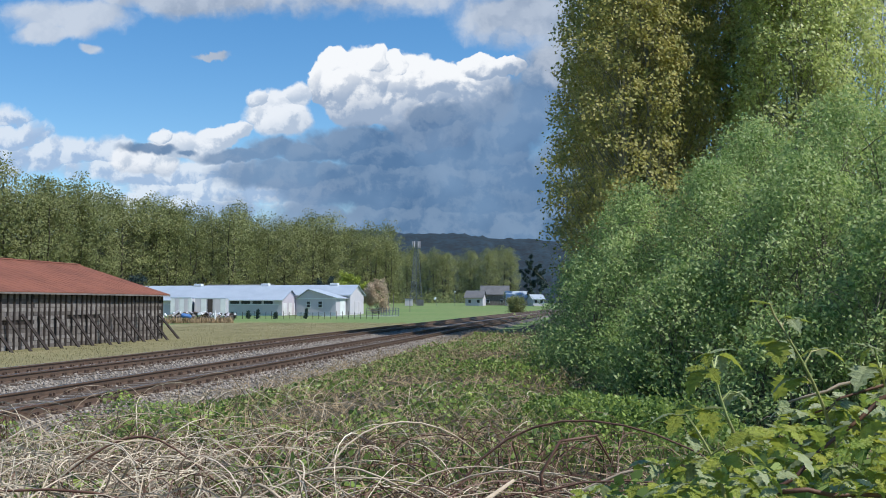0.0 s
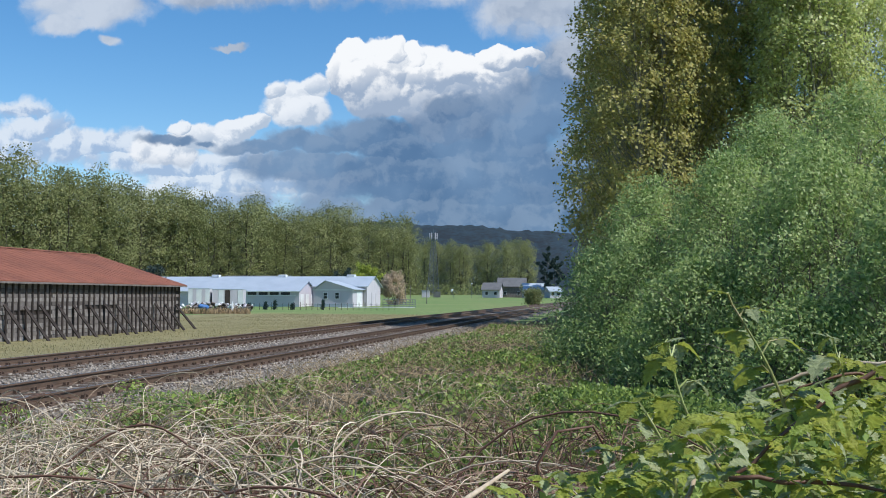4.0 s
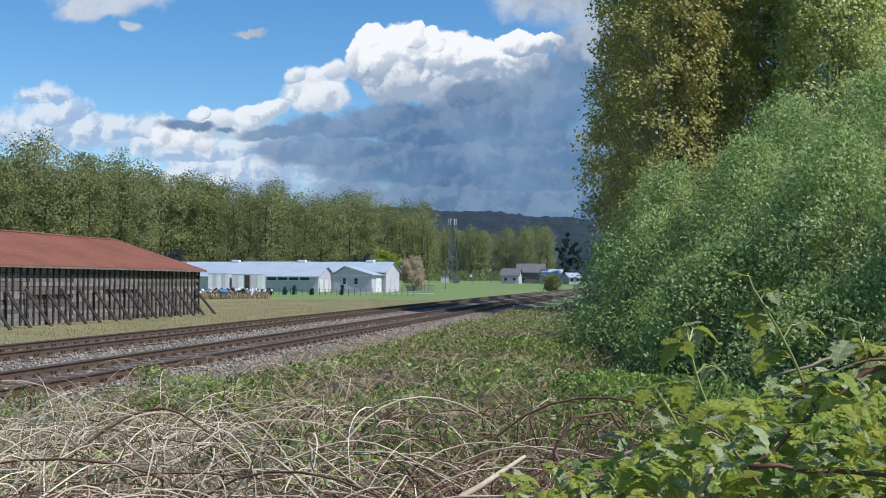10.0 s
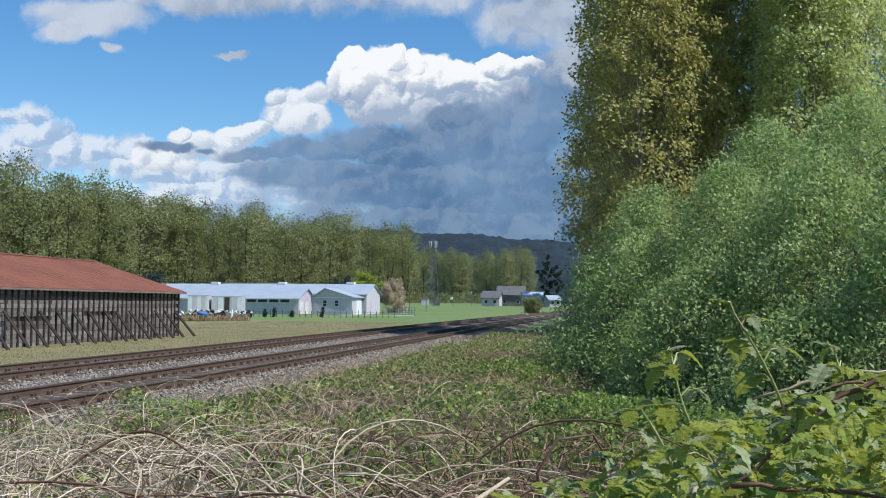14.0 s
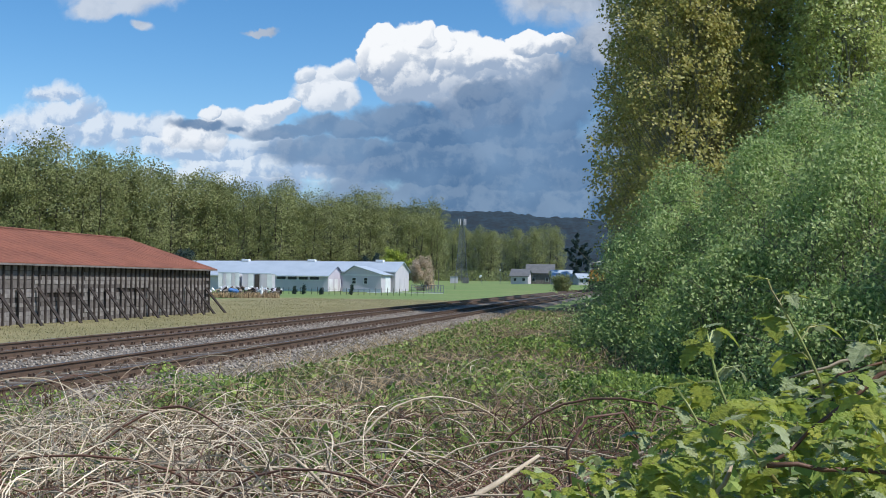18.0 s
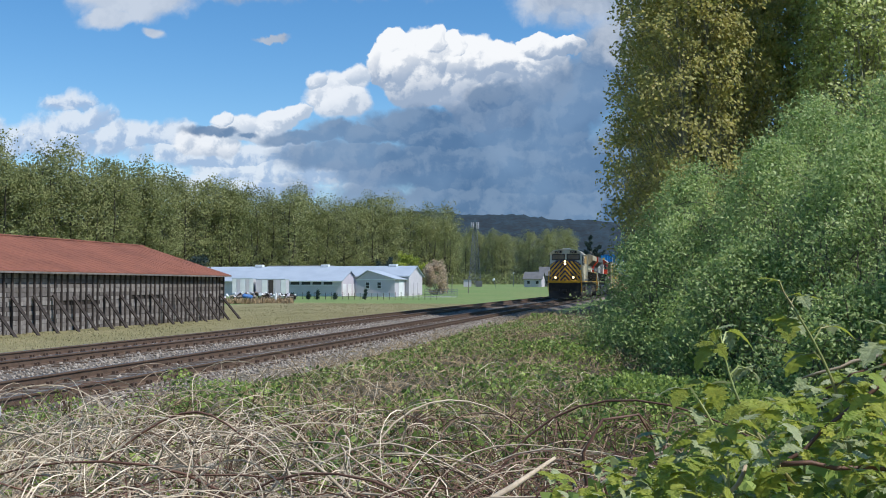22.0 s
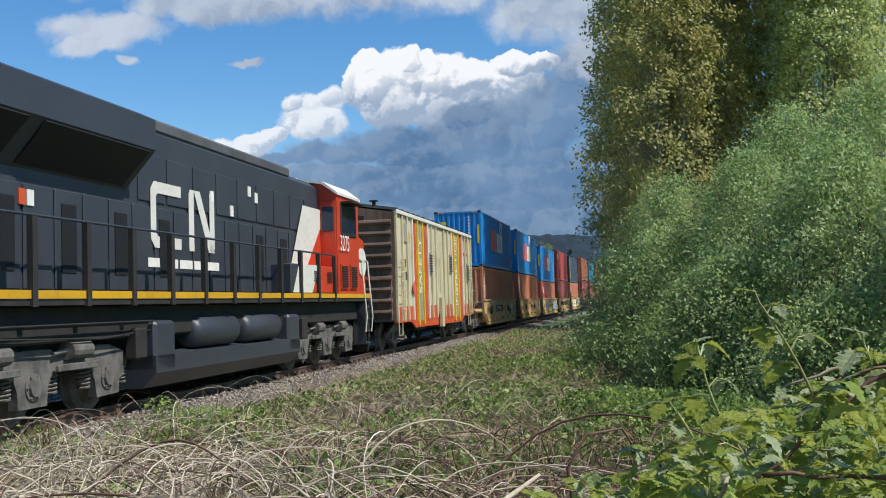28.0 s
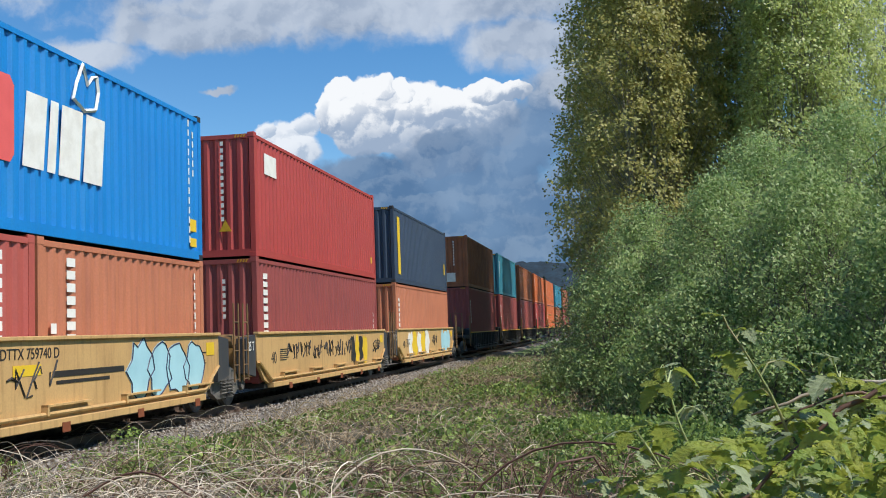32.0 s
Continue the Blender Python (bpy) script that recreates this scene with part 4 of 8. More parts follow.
def make_debris():
    """A heap of scrap between barn and sheds, each piece a thing of its own kind."""
    r = random.Random(91)
    cols = [M_WHITE, M_SIDING, M_POST, M_PLANK, M_TIE, M_STONE, M_TARP]
    heap = thing("scrap_heap", "low heap of pale scrap, boards and a blue tarpaulin", "scrap")
    for k in range(110):
        x = -34.2 + 11.2 * r.random()
        y = 120 + 3.0 * r.random()
        z = ground_z(x, y) + 0.45 + 0.8 * r.random() * (1 - abs((x + 28.6) / 7.5) * 0.6)
        w, d, h = r.uniform(0.15, 0.8), r.uniform(0.1, 0.6), r.uniform(0.05, 0.4)
        m = pose(x, y, z, r.uniform(-50, 50), r.uniform(-50, 50), r.uniform(0, 360))
        part("scrap_piece", Geo().box(-w / 2, w / 2, -d / 2, d / 2, -h / 2, h / 2, 0.03), cols[k % 6], heap, at=m)
    part("tarpaulin", Geo().box(-0.6, 0.6, -0.5, 0.5, -0.2, 0.25, 0.15), M_TARP, heap, "crumpled blue tarpaulin", at=pose(-28.2, 119.6, ground_z(-28, 120) + 0.75, 5, 12, 10))
    part("cone", Geo().tube([(-24.9, 119.5, 0.9), (-24.9, 119.5, 2.4)], [0.28, 0.04], 8), M_WHITE, heap, "pale upright cone")
    q = np.random.default_rng(92)
    n = 2600
    x, y = q.uniform(-34.5, -22.5, n), q.uniform(116.5, 118.5, n)
    z = 0.9 + 0.5 * q.uniform(0, 1, n)
    d = q.normal(size=(n, 3)) * 0.25 + np.array([0, 0, 1.0])
    tagged(part("dry_weeds", quads("dry_weeds", np.stack([x, y, z], 1), d * 0.3, np.cross(d, q.normal(size=(n, 3))) * 0.03, M_DRY), M_DRY), "tall dry brown weeds before the scrap heap", "weeds", kind="stuff")


M_TARP = mat("blue_tarpaulin", "#3f78b8", 0.5, dark="#2f5f98", scale=3)
make_debris()


def make_far_houses():
    for k, (x, y, w, h, rg, roof) in enumerate(((12.6, 322, 5.4, 2.6, 4.6, M_SHINGLE), (19.5, 330, 8.5, 3.6, 6.2, M_SHINGLE), (26.0, 320, 6.5, 2.6, 4.4, M_METALROOF), (31.5, 312, 3.5, 2.2, 3.4, M_METALROOF))):
        hs = thing("far_house", "low grey house with pitched roof at the field edge", "house", "far houses", at=pose(x, y, ground_z(x, y) - 0.1, 0, 0, -12 + 8 * k))
        body = Geo().box(-w / 2, w / 2, 0, 6, 0, h)
        body.prism([(0, h), (6, h), (3, rg)], -w / 2, w / 2, "x")
        part("wall", body, M_SIDING if k != 1 else M_PLANK, hs)
        part("roof", Geo().prism([(-0.5, h - 0.2), (3, rg + 0.05), (6.5, h - 0.2), (6.5, h - 0.05), (3, rg + 0.2), (-0.5, h - 0.05)], -w / 2 - 0.4, w / 2 + 0.4, "x"), roof, hs)
        for i in range(2):
            wd = part("window", Geo().box(-w / 4 + i * w / 2 - 0.5, -w / 4 + i * w / 2 + 0.5, -0.05, 0.02, 0.9, 2.0), M_WHITE, hs)
            part("pane", Geo().box(-w / 4 + i * w / 2 - 0.42, -w / 4 + i * w / 2 + 0.42, -0.08, -0.03, 0.98, 1.92), M_DARK, wd)
    lamp = thing("yard_lamp", "slim lamp post at the field edge", "lamp post", at=pose(6.6, 318, ground_z(6.6, 318)))
    part("pole", Geo().tube([(0, 0, 0), (0, 0, 4.2)], 0.09, 6), M_STEEL, lamp)
    part("lamp_head", Geo().box(-0.25, 0.25, -0.15, 0.15, 4.1, 4.4, 0.05), M_WHITE, lamp)
    dish = thing("satellite_dish", "small white dish on a leaning pole in the field", "dish", at=pose(0.55, 300, ground_z(0, 300)))
    part("pole", Geo().tube([(0.6, 0, 0), (0, 0, 2.2)], 0.06, 5), M_STEEL, dish)
    part("reflector", Geo().tube([(0, 0, 2.3), (-0.12, -0.12, 2.4)], [0.5, 0.3], 12), M_WHITE, dish)
    for k, x in enumerate((-12.6, -11.3, -10.4, -7.3)):
        p = thing("fence_pole", "bare grey wooden pole by the blossom tree", "pole", "poles", at=pose(x * 1.04 + 3, 205, ground_z(x, 205)))
        part("shaft", Geo().tube([(0, 0, 0), (0, 0, 3.6 - 0.3 * (k % 2))], 0.08, 6), M_PLANK, p)


make_far_houses()


# ---------------------------------------------------------------- train: surfaces
def paint(name, c, dirt="#3a332c", amount=0.35, rough=0.45, streak="#6b4a34", streak_amount=0.25):
    return mat(name, c, rough, dark=dirt, scale=0.9, amount=amount, fine=30, fine_amount=0.12, bump=0.05, bump_scale=25, streak=streak, streak_amount=streak_amount)


M_BLACK = paint("black_engine_paint", "#373b43", "#464a50", 0.4, 0.45, "#45443f", 0.3)
M_UNDER = mat("grimy_underframe", "#262422", 0.8, dark="#3d3731", scale=3, fine=30, bump=0.3)
M_GRIME = mat("dusty_truck_steel", "#77726b", 0.75, dark="#3b3834", scale=4, amount=0.7, fine=30, bump=0.3)
M_RED = paint("orange_red_engine_paint", "#cf4425", "#a93a22", 0.4, 0.4, "#7f3322", 0.15)
M_CREAM = paint("cream_engine_paint", "#b3a98f", "#8f8369", 0.5, 0.5, "#6e614b", 0.4)
M_YELLOW = paint("yellow_paint", "#d9a520", "#b38924", 0.4, 0.5, "#6f5426", 0.2)
M_NAVYSTRIPE = paint("navy_stripe_paint", "#22284a", "#1d2136", 0.3, 0.45, "#33354a", 0.1)
M_OFFWHITE = paint("off_white_paint", "#e4e0d2", "#c9c2b0", 0.4, 0.5, "#a39a86", 0.25)
M_ROOFGREY = paint("sooty_grey_roof", "#5e5f5e", "#3d3e3e", 0.6, 0.6, "#474746", 0.4)
M_MESH = mat("black_radiator_mesh", "#17181a", 0.6, dark="#232426", scale=8, fine=90, fine_amount=0.6, bump=0.5, bump_scale=120)
M_GLASS = mat("dark_window_glass", "#1b2636", 0.08, dark="#2b3d57", scale=1.2, fine_amount=0.0, bump=0.0)
M_HEADLIGHT = glow("lit_headlight", (1.0, 0.66, 0.36), 2.6)
M_LENS = mat("lamp_lens", "#cfd3d4", 0.2, dark="#9fa5a8", scale=20, bump=0)
M_BOXCREAM = paint("cream_boxcar_paint", "#d3c8a4", "#b7aa86", 0.5, 0.55, "#8d7c5c", 0.45)
M_BOXEND = paint("rusty_brown_end", "#7d6553", "#55412f", 0.7, 0.7, "#3f3026", 0.6)
M_ORANGE = paint("orange_boxcar_paint", "#d2552a", "#b3482a", 0.4, 0.55, "#8a4630", 0.25)
M_STRIPEGREY = paint("grey_stripe_paint", "#9a9a8c", "#84847a", 0.4, 0.6, "#6d6a60", 0.2)
M_STRIPEYELLOW = paint("yellow_stripe_paint", "#e0bf1f", "#c4a524", 0.3, 0.55, "#9a8428", 0.15)
M_TAN = paint("tan_yellow_well_paint", "#cda56c", "#b48d5a", 0.5, 0.6, "#7d5b31", 0.35)
M_WELLBLACK = paint("black_well_paint", "#2c2a2a", "#45403b", 0.5, 0.65, "#54473c", 0.4)
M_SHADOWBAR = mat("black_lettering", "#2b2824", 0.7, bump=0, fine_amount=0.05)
M_LETTER = mat("white_lettering", "#ece8dd", 0.6, dark="#d2ccbd", scale=4, bump=0, fine_amount=0.05)
M_CORAL = mat("coral_red_marking", "#e4615c", 0.6, dark="#d2544f", scale=2, bump=0, fine_amount=0.05)
M_BROWNMARK = mat("brown_marking", "#8a4a2c", 0.7, bump=0, fine_amount=0.1)
M_ICE = mat("pale_blue_spray_paint", "#a9d3da", 0.6, dark="#8fbcc6", scale=1.5, bump=0, fine_amount=0.05)
M_SLATE = mat("slate_spray_paint", "#7d8480", 0.6, dark="#6a716f", scale=1.5, bump=0, fine_amount=0.05)
M_SPRAYYELLOW = mat("yellow_spray_paint", "#e6bf2c", 0.6, dark="#d3a92a", scale=1.5, bump=0, fine_amount=0.05)
C_BLUE = paint("blue_container_paint", "#1484cc", "#1173b6", 0.4, 0.45, "#3a8cc4", 0.35)
C_BROWN = paint("brown_container_paint", "#c47a58", "#ab664a", 0.4, 0.55, "#8a5444", 0.3)
C_MAROON = paint("maroon_container_paint", "#9c4c46", "#86413f", 0.4, 0.55, "#6c3a37", 0.3)
C_RED = paint("red_container_paint", "#b5463f", "#a33f3a", 0.35, 0.5, "#93423a", 0.25)
C_PINK = paint("faded_red_container_paint", "#b85a4e", "#a34e45", 0.35, 0.5, "#93483f", 0.25)
C_NAVY = paint("navy_container_paint", "#39475a", "#303c4e", 0.4, 0.5, "#4c5b6c", 0.3)
# orange-brown with heavier dark upright streaks than the other containers
C_STREAKBROWN = paint("streaked_orange_brown_container_paint", "#a8633c", "#7b4632", 0.6, 0.6, "#5e3a2c", 0.6)
C_TEAL = paint("teal_container_paint", "#2f7f93", "#2a6a7a", 0.5, 0.55, "#5a5f50", 0.5)
C_ORANGE = paint("orange_container_paint", "#cf6a33", "#b3582e", 0.4, 0.55, "#8a4a30", 0.35)
C_WHITE = paint("white_container_paint", "#cdd5d8", "#b4bec2", 0.4, 0.55, "#94a0a2", 0.3)

SPEED, T0 = 19.06, 25.5
FACE_REAR = Matrix(((-1, 0, 0, 0), (0, 0, 1, 0), (0, 1, 0, 0), (0, 0, 0, 1)))   # on the end that faces +y
MOVERS, WHEELS = [], {"engine": [], "engine_back": [], "car": []}
FACE = Matrix(((0, 0, 1, 0), (1, 0, 0, 0), (0, 1, 0, 0), (0, 0, 0, 1)))          # lettering on the side that faces +x
FACE_BACK = Matrix(((0, 0, -1, 0), (-1, 0, 0, 0), (0, 1, 0, 0), (0, 0, 0, 1)))   # on the side that faces -x
FACE_UP = Matrix(((0, 0, 1, 0), (0, -1, 0, 0), (1, 0, 0, 0), (0, 0, 0, 1)))      # on +x, reading upwards
FACE_FRONT = Matrix(((1, 0, 0, 0), (0, 0, -1, 0), (0, 1, 0, 0), (0, 0, 0, 1)))   # on the end that faces -y


def rolling(ob, u, z=0.0, back=False):
    """Books a thing as part of the train; u is its place on the line at T0."""
    MOVERS.append((ob, u, z, back))
    return ob


def lettering(body, size, m, material, parent, label="", name="lettering", squeeze=1.0):
    """Raised lettering as a thin mesh, its lower left corner at m."""
    cu = bpy.data.curves.new("text", "FONT")
    cu.body, cu.size, cu.extrude = body, size / 0.7, 0.003
    tmp = new("text", cu)
    me = bpy.data.meshes.new_from_object(tmp)
    bpy.data.objects.remove(tmp)
    me.materials.clear()
    return part(name, me, material, parent, label, at=m @ Matrix.Diagonal((squeeze, 1, 1, 1)))


def plate(name, poly, material, parent, m, label="", t=0.006):
    """A thin flat shape, its outline in the plane of m."""
    return part(name, Geo().prism(poly, 0, t, "z"), material, parent, label, at=m)


BAR_MESH = {}


def bars(name, rows, m, material, parent, label=""):
    """Unreadable lettering as plain bars (x, y, length, height)."""
    for x, y, w, h in rows:
        key = (round(w, 3), round(h, 3), material.name)
        if key not in BAR_MESH:
            BAR_MESH[key] = Geo().box(0, w, 0, h, 0, 0.005).mesh(name)
        part(name, BAR_MESH[key], material, parent, label, at=m @ Matrix.Translation((x, y, 0)))


def rect(x, y, w, h):
    return [(x, y), (x + w, y), (x + w, y + h), (x, y + h)]


WHEEL_MESH = {}


def wheelset(parent, y, kind, R):
    """A pair of wheels on an axle."""
    if R not in WHEEL_MESH:
        g = Geo()
        for s in (-1, 1):
            x = 0.7525 * s
            g.tube([(x - 0.07 * s, 0, 0), (x - 0.04 * s, 0, 0)], R + 0.03, 20)
            g.tube([(x - 0.04 * s, 0, 0), (x + 0.07 * s, 0, 0)], R, 20)
            g.tube([(x + 0.07 * s, 0, 0), (x + 0.075 * s, 0, 0)], [R * 0.8, R * 0.78], 20)
            g.tube([(x + 0.05 * s, 0, 0), (x + 0.16 * s, 0, 0)], 0.13, 10)
            for k in range(3):
                a = k * 2.094
                g.box(x + 0.07 * s - 0.01, x + 0.07 * s + 0.02, -0.04, 0.04, 0.16, R * 0.75, m=Matrix.Rotation(a, 4, "X"))
        g.tube([(-0.9, 0, 0), (0.9, 0, 0)], 0.09, 10)
        WHEEL_MESH[R] = g.mesh("wheelset")
    w = part("wheelset", WHEEL_MESH[R], M_GRIME, parent)
    w.matrix_parent_inverse = Matrix.Translation((0, y, R))
    WHEELS[kind].append(w)
    return w


def spring(g, x, y, z0, z1, r=0.09):
    n = 5
    pts = [(x + r * math.cos(a), y + r * math.sin(a), z0 + (z1 - z0) * a / (6.283 * n)) for a in np.linspace(0, 6.283 * n, n * 8)]
    g.tube(pts, 0.018, 4, False)


ENGINE_TRUCK = {}


def engine_truck(loco, y, kind):
    """Three-axle truck with side frames, springs, axle boxes and brake cylinders."""
    if not ENGINE_TRUCK:
        f = Geo()
        half = [(0.0, 1.02), (0.42, 1.02), (0.62, 0.94), (1.3, 0.94), (1.5, 1.02), (2.05, 1.02), (2.5, 0.9), (2.62, 0.72), (2.5, 0.52), (2.36, 0.48), (2.34, 0.26), (1.68, 0.24), (1.62, 0.5), (1.5, 0.66), (1.2, 0.72), (0.72, 0.72), (0.44, 0.64), (0.36, 0.48), (0.34, 0.25), (0.0, 0.25)]
        prof = half + [(-y, z) for y, z in half[-2:0:-1]]
        f.prism(prof, 1.02, 1.16, "x")
        sp = Geo()
        spring(sp, 0, 0, 0.34, 0.62)
        b = Geo().tube([(-0.1, 0, 0.53), (0.0, 0, 0.53)], 0.19, 16).tube([(-0.1, 0, 0.53), (0.04, 0, 0.53)], 0.13, 14)
        for q in range(6):
            b.tube([(0.0, 0.16 * math.cos(q * 1.047), 0.53 + 0.16 * math.sin(q * 1.047)), (0.02, 0.16 * math.cos(q * 1.047), 0.53 + 0.16 * math.sin(q * 1.047))], 0.02, 5)
        c = Geo().tube([(0, -0.3, 0.98), (0, 0.25, 0.98)], 0.13, 12).tube([(0, 0.25, 0.98), (0, 0.6, 0.95)], 0.03, 6).box(-0.06, 0.0, -0.55, 0.55, 0.7, 0.8, 0.01)
        ENGINE_TRUCK.update(frame=f.mesh("side_frame"), boxes=b.mesh("axle_box"), springs=sp.mesh("spring"), cyl=c.mesh("brake_cylinder"))
    t = part("truck", Geo().box(-1.0, 1.0, y - 0.5, y + 0.5, 0.5, 0.85, 0.04).box(-1.0, 1.0, y - 2.4, y + 2.4, 0.62, 0.8, 0.03), M_UNDER, loco, "three-axle truck")
    at = Matrix.Translation((0, y, 0))
    for s in (-1, 1):
        part("side_frame", ENGINE_TRUCK["frame"], M_GRIME, t, at=at @ Matrix.Rotation(0 if s > 0 else math.pi, 4, "Z"))
        for yy in (-1.98, 0, 1.98):
            part("axle_box", ENGINE_TRUCK["boxes"], M_GRIME, t, at=at @ Matrix.Translation((1.18 * s, yy, 0)) @ Matrix.Rotation(0 if s > 0 else math.pi, 4, "Z"))
            for d in (-0.42, 0.42):
                part("spring", ENGINE_TRUCK["springs"], M_GRIME, t, at=at @ Matrix.Translation((1.08 * s, yy + d * 1.3, 0.05)))
        for yy in (-1.0, 1.0):
            part("brake_cylinder", ENGINE_TRUCK["cyl"], M_GRIME, t, at=at @ Matrix.Translation((1.22 * s, yy, 0)))
    for yy in (-1.98, 0, 1.98):
        wheelset(t, y + yy, kind, 0.53)


CAR_TRUCK = {}


def car_truck(car, y):
    """Two-axle freight truck."""
    if not CAR_TRUCK:
        f, sp = Geo(), Geo()
        prof = [(-1.15, 0.32), (-1.2, 0.58), (-0.75, 0.72), (-0.35, 0.85), (0.35, 0.85), (0.75, 0.72), (1.2, 0.58), (1.15, 0.32), (0.75, 0.36), (0.45, 0.22), (-0.45, 0.22), (-0.75, 0.36)]
        f.prism(prof, 0.98, 1.1, "x")
        for yy in (-0.89, 0.89):
            f.tube([(1.08, yy, 0.457), (1.17, yy, 0.457)], 0.11, 10)
        spring(sp, 0, 0, 0.28, 0.6, 0.08)
        CAR_TRUCK.update(frame=f.mesh("side_frame"), springs=sp.mesh("spring"))
    t = part("truck", Geo().box(-0.95, 0.95, y - 0.2, y + 0.2, 0.55, 0.85, 0.03), M_UNDER, car, "two-axle freight truck")
    at = Matrix.Translation((0, y, 0))
    for turn in (0, math.pi):
        part("side_frame", CAR_TRUCK["frame"], M_GRIME, t, at=at @ Matrix.Rotation(turn, 4, "Z"))
    for s in (-1.13, 1.13):
        for yy in (-0.2, 0.0, 0.2):
            part("spring", CAR_TRUCK["springs"], M_GRIME, t, at=at @ Matrix.Translation((s, yy, 0)))
    for yy in (-0.89, 0.89):
        wheelset(t, y + yy, "car", 0.457)


def coupler(parent, y, d):
    g = Geo().box(-0.12, 0.12, min(y, y + 0.7 * d), max(y, y + 0.7 * d), 0.75, 0.98, 0.03)
    g.box(-0.2, 0.22, min(y, y - 0.32 * d), max(y, y - 0.32 * d), 0.7, 1.02, 0.06)
    part("coupler", g, M_UNDER, parent)


def handrail(pts, r=0.02):
    return Geo().tube(pts, r, 6)


# ---------------------------------------------------------------- locomotives
def locomotive(label, L, hood, cab, nose_paint, rail, frame, wing, wing_y, tank_y, cab_y, kind, striped):
    """A six-axle road locomotive, cab end at y = 0; S: half width."""
    e = thing("locomotive", label, "locomotive", "locomotives")
    S, H = 1.5, 1.0
    c0, c1 = cab_y
    part("frame", Geo().box(-1.3, 1.3, 0.75, L - 0.75, 1.1, 1.62, 0.03), M_UNDER, e)
    for s in (-1, 1):
        part("walkway", Geo().box(*sorted((0.9 * s, 1.53 * s)), 0.6, L - 0.6, 1.62, 1.7), frame, e)
        part("side_sill", Geo().box(*sorted((1.5 * s, 1.55 * s)), 0.6, L - 0.6, 1.71, 1.82), M_YELLOW, e, "yellow stripe along the side sill")
    # pilots, plough, steps
    for y, d in ((0.55, 1), (L - 0.55, -1)):
        g = Geo().box(-1.5, 1.5, min(y, y + 0.12 * d), max(y, y + 0.12 * d), 0.55, 1.78, 0.03)
        part("pilot", g, M_UNDER, e)
        pl = Geo()
        pl.add([(-1.5, y - 0.02 * d, 0.85), (1.5, y - 0.02 * d, 0.85), (1.35, y - 0.3 * d, 0.16), (0, y - 0.42 * d, 0.16), (-1.35, y - 0.3 * d, 0.16), (-1.5, y + 0.1 * d, 0.85), (1.5, y + 0.1 * d, 0.85), (1.35, y - 0.2 * d, 0.16), (-1.35, y - 0.2 * d, 0.16)],
               [(0, 1, 2, 3, 4), (5, 6, 7, 8), (0, 4, 8, 5), (1, 6, 7, 2), (0, 5, 6, 1), (4, 3, 2, 7, 8)])
        part("plough", pl, M_UNDER, e, "black snow plough")
        for s in (-1, 1):
            st = Geo()
            for k in range(4):
                st.box(*sorted((1.2 * s, 1.54 * s)), min(y + 0.1 * d, y + 0.6 * d), max(y + 0.1 * d, y + 0.6 * d), 0.42 + 0.34 * k, 0.46 + 0.34 * k)
            st.box(*sorted((1.18 * s, 1.22 * s)), min(y, y + 0.65 * d), max(y, y + 0.65 * d), 0.4, 1.6)
            st.box(*sorted((1.2 * s, 1.54 * s)), min(y + 0.6 * d, y + 0.64 * d), max(y + 0.6 * d, y + 0.64 * d), 0.4, 1.6)
            part("step_well", st, M_BLACK, e, "steps with black side plates")
            for yy in (y + 0.05 * d, y + 0.68 * d):
                part("grab_iron", handrail([(1.55 * s, yy, 0.75), (1.6 * s, yy, 1.2), (1.56 * s, yy + 0.06 * d, 1.9), (1.5 * s, yy + 0.06 * d, 2.75), (1.5 * s, yy + 0.3 * d, 2.8)], 0.022), rail if d > 0 else M_YELLOW if striped else M_OFFWHITE, e)
        coupler(e, y, d)
        hose = Geo()
        for x in (-0.6, -0.45, 0.4, 0.55, 0.7):
            hose.tube([(x, y - 0.05 * d, 1.05), (x, y - 0.22 * d, 0.85), (x * 0.8, y - 0.2 * d, 0.5), (x * 0.5, y - 0.12 * d, 0.42)], 0.025, 6)
        part("brake_hose", hose, M_UNDER, e)
    # nose
    n0 = 1.05 if striped else 0.62
    nose = Geo()
    prof_lo = [(-1.42, 1.7), (1.42, 1.7), (1.42, 3.35), (0.75, 3.75), (-0.75, 3.75), (-1.42, 3.35)]
    a = [(x, n0 + (0.0 if z < 2 else 0.14 if z < 3.5 else 0.3), z) for x, z in prof_lo]
    b = [(x * 1.03, c0 + 0.3, z + (0.15 if z > 2 else 0)) for x, z in prof_lo]
    nose.add(a + b, [(0, 1, 2, 3, 4, 5)] + [(i, 6 + i, 6 + (i + 1) % 6, (i + 1) % 6) for i in range(6)])
    part("nose", nose, nose_paint, e)
    part("front_platform", Geo().box(-1.5, 1.5, 0.5, n0 + 0.2, 1.62, 1.7).box(-1.5, 1.5, 0.42, 0.56, 1.66, 1.84, 0.02), M_YELLOW, e, "yellow anti-climber bar")
    # cab
    roof_prof = [(-1.52, 1.7), (1.52, 1.7), (1.52, 4.42), (1.15, 4.7), (0.5, 4.8), (-0.5, 4.8), (-1.15, 4.7), (-1.52, 4.42)]
    part("cab", Geo().prism([p for p in roof_prof], c0, c1), cab, e)
    part("cab_roof", Geo().prism([(-1.56, 4.4), (-1.56, 4.46), (-1.18, 4.75), (-0.52, 4.86), (0.52, 4.86), (1.18, 4.75), (1.56, 4.46), (1.56, 4.4), (1.15, 4.69), (0.5, 4.79), (-0.5, 4.79), (-1.15, 4.69)], c0 - 0.12, c1 + 0.1), M_OFFWHITE, e, "white cab roof")
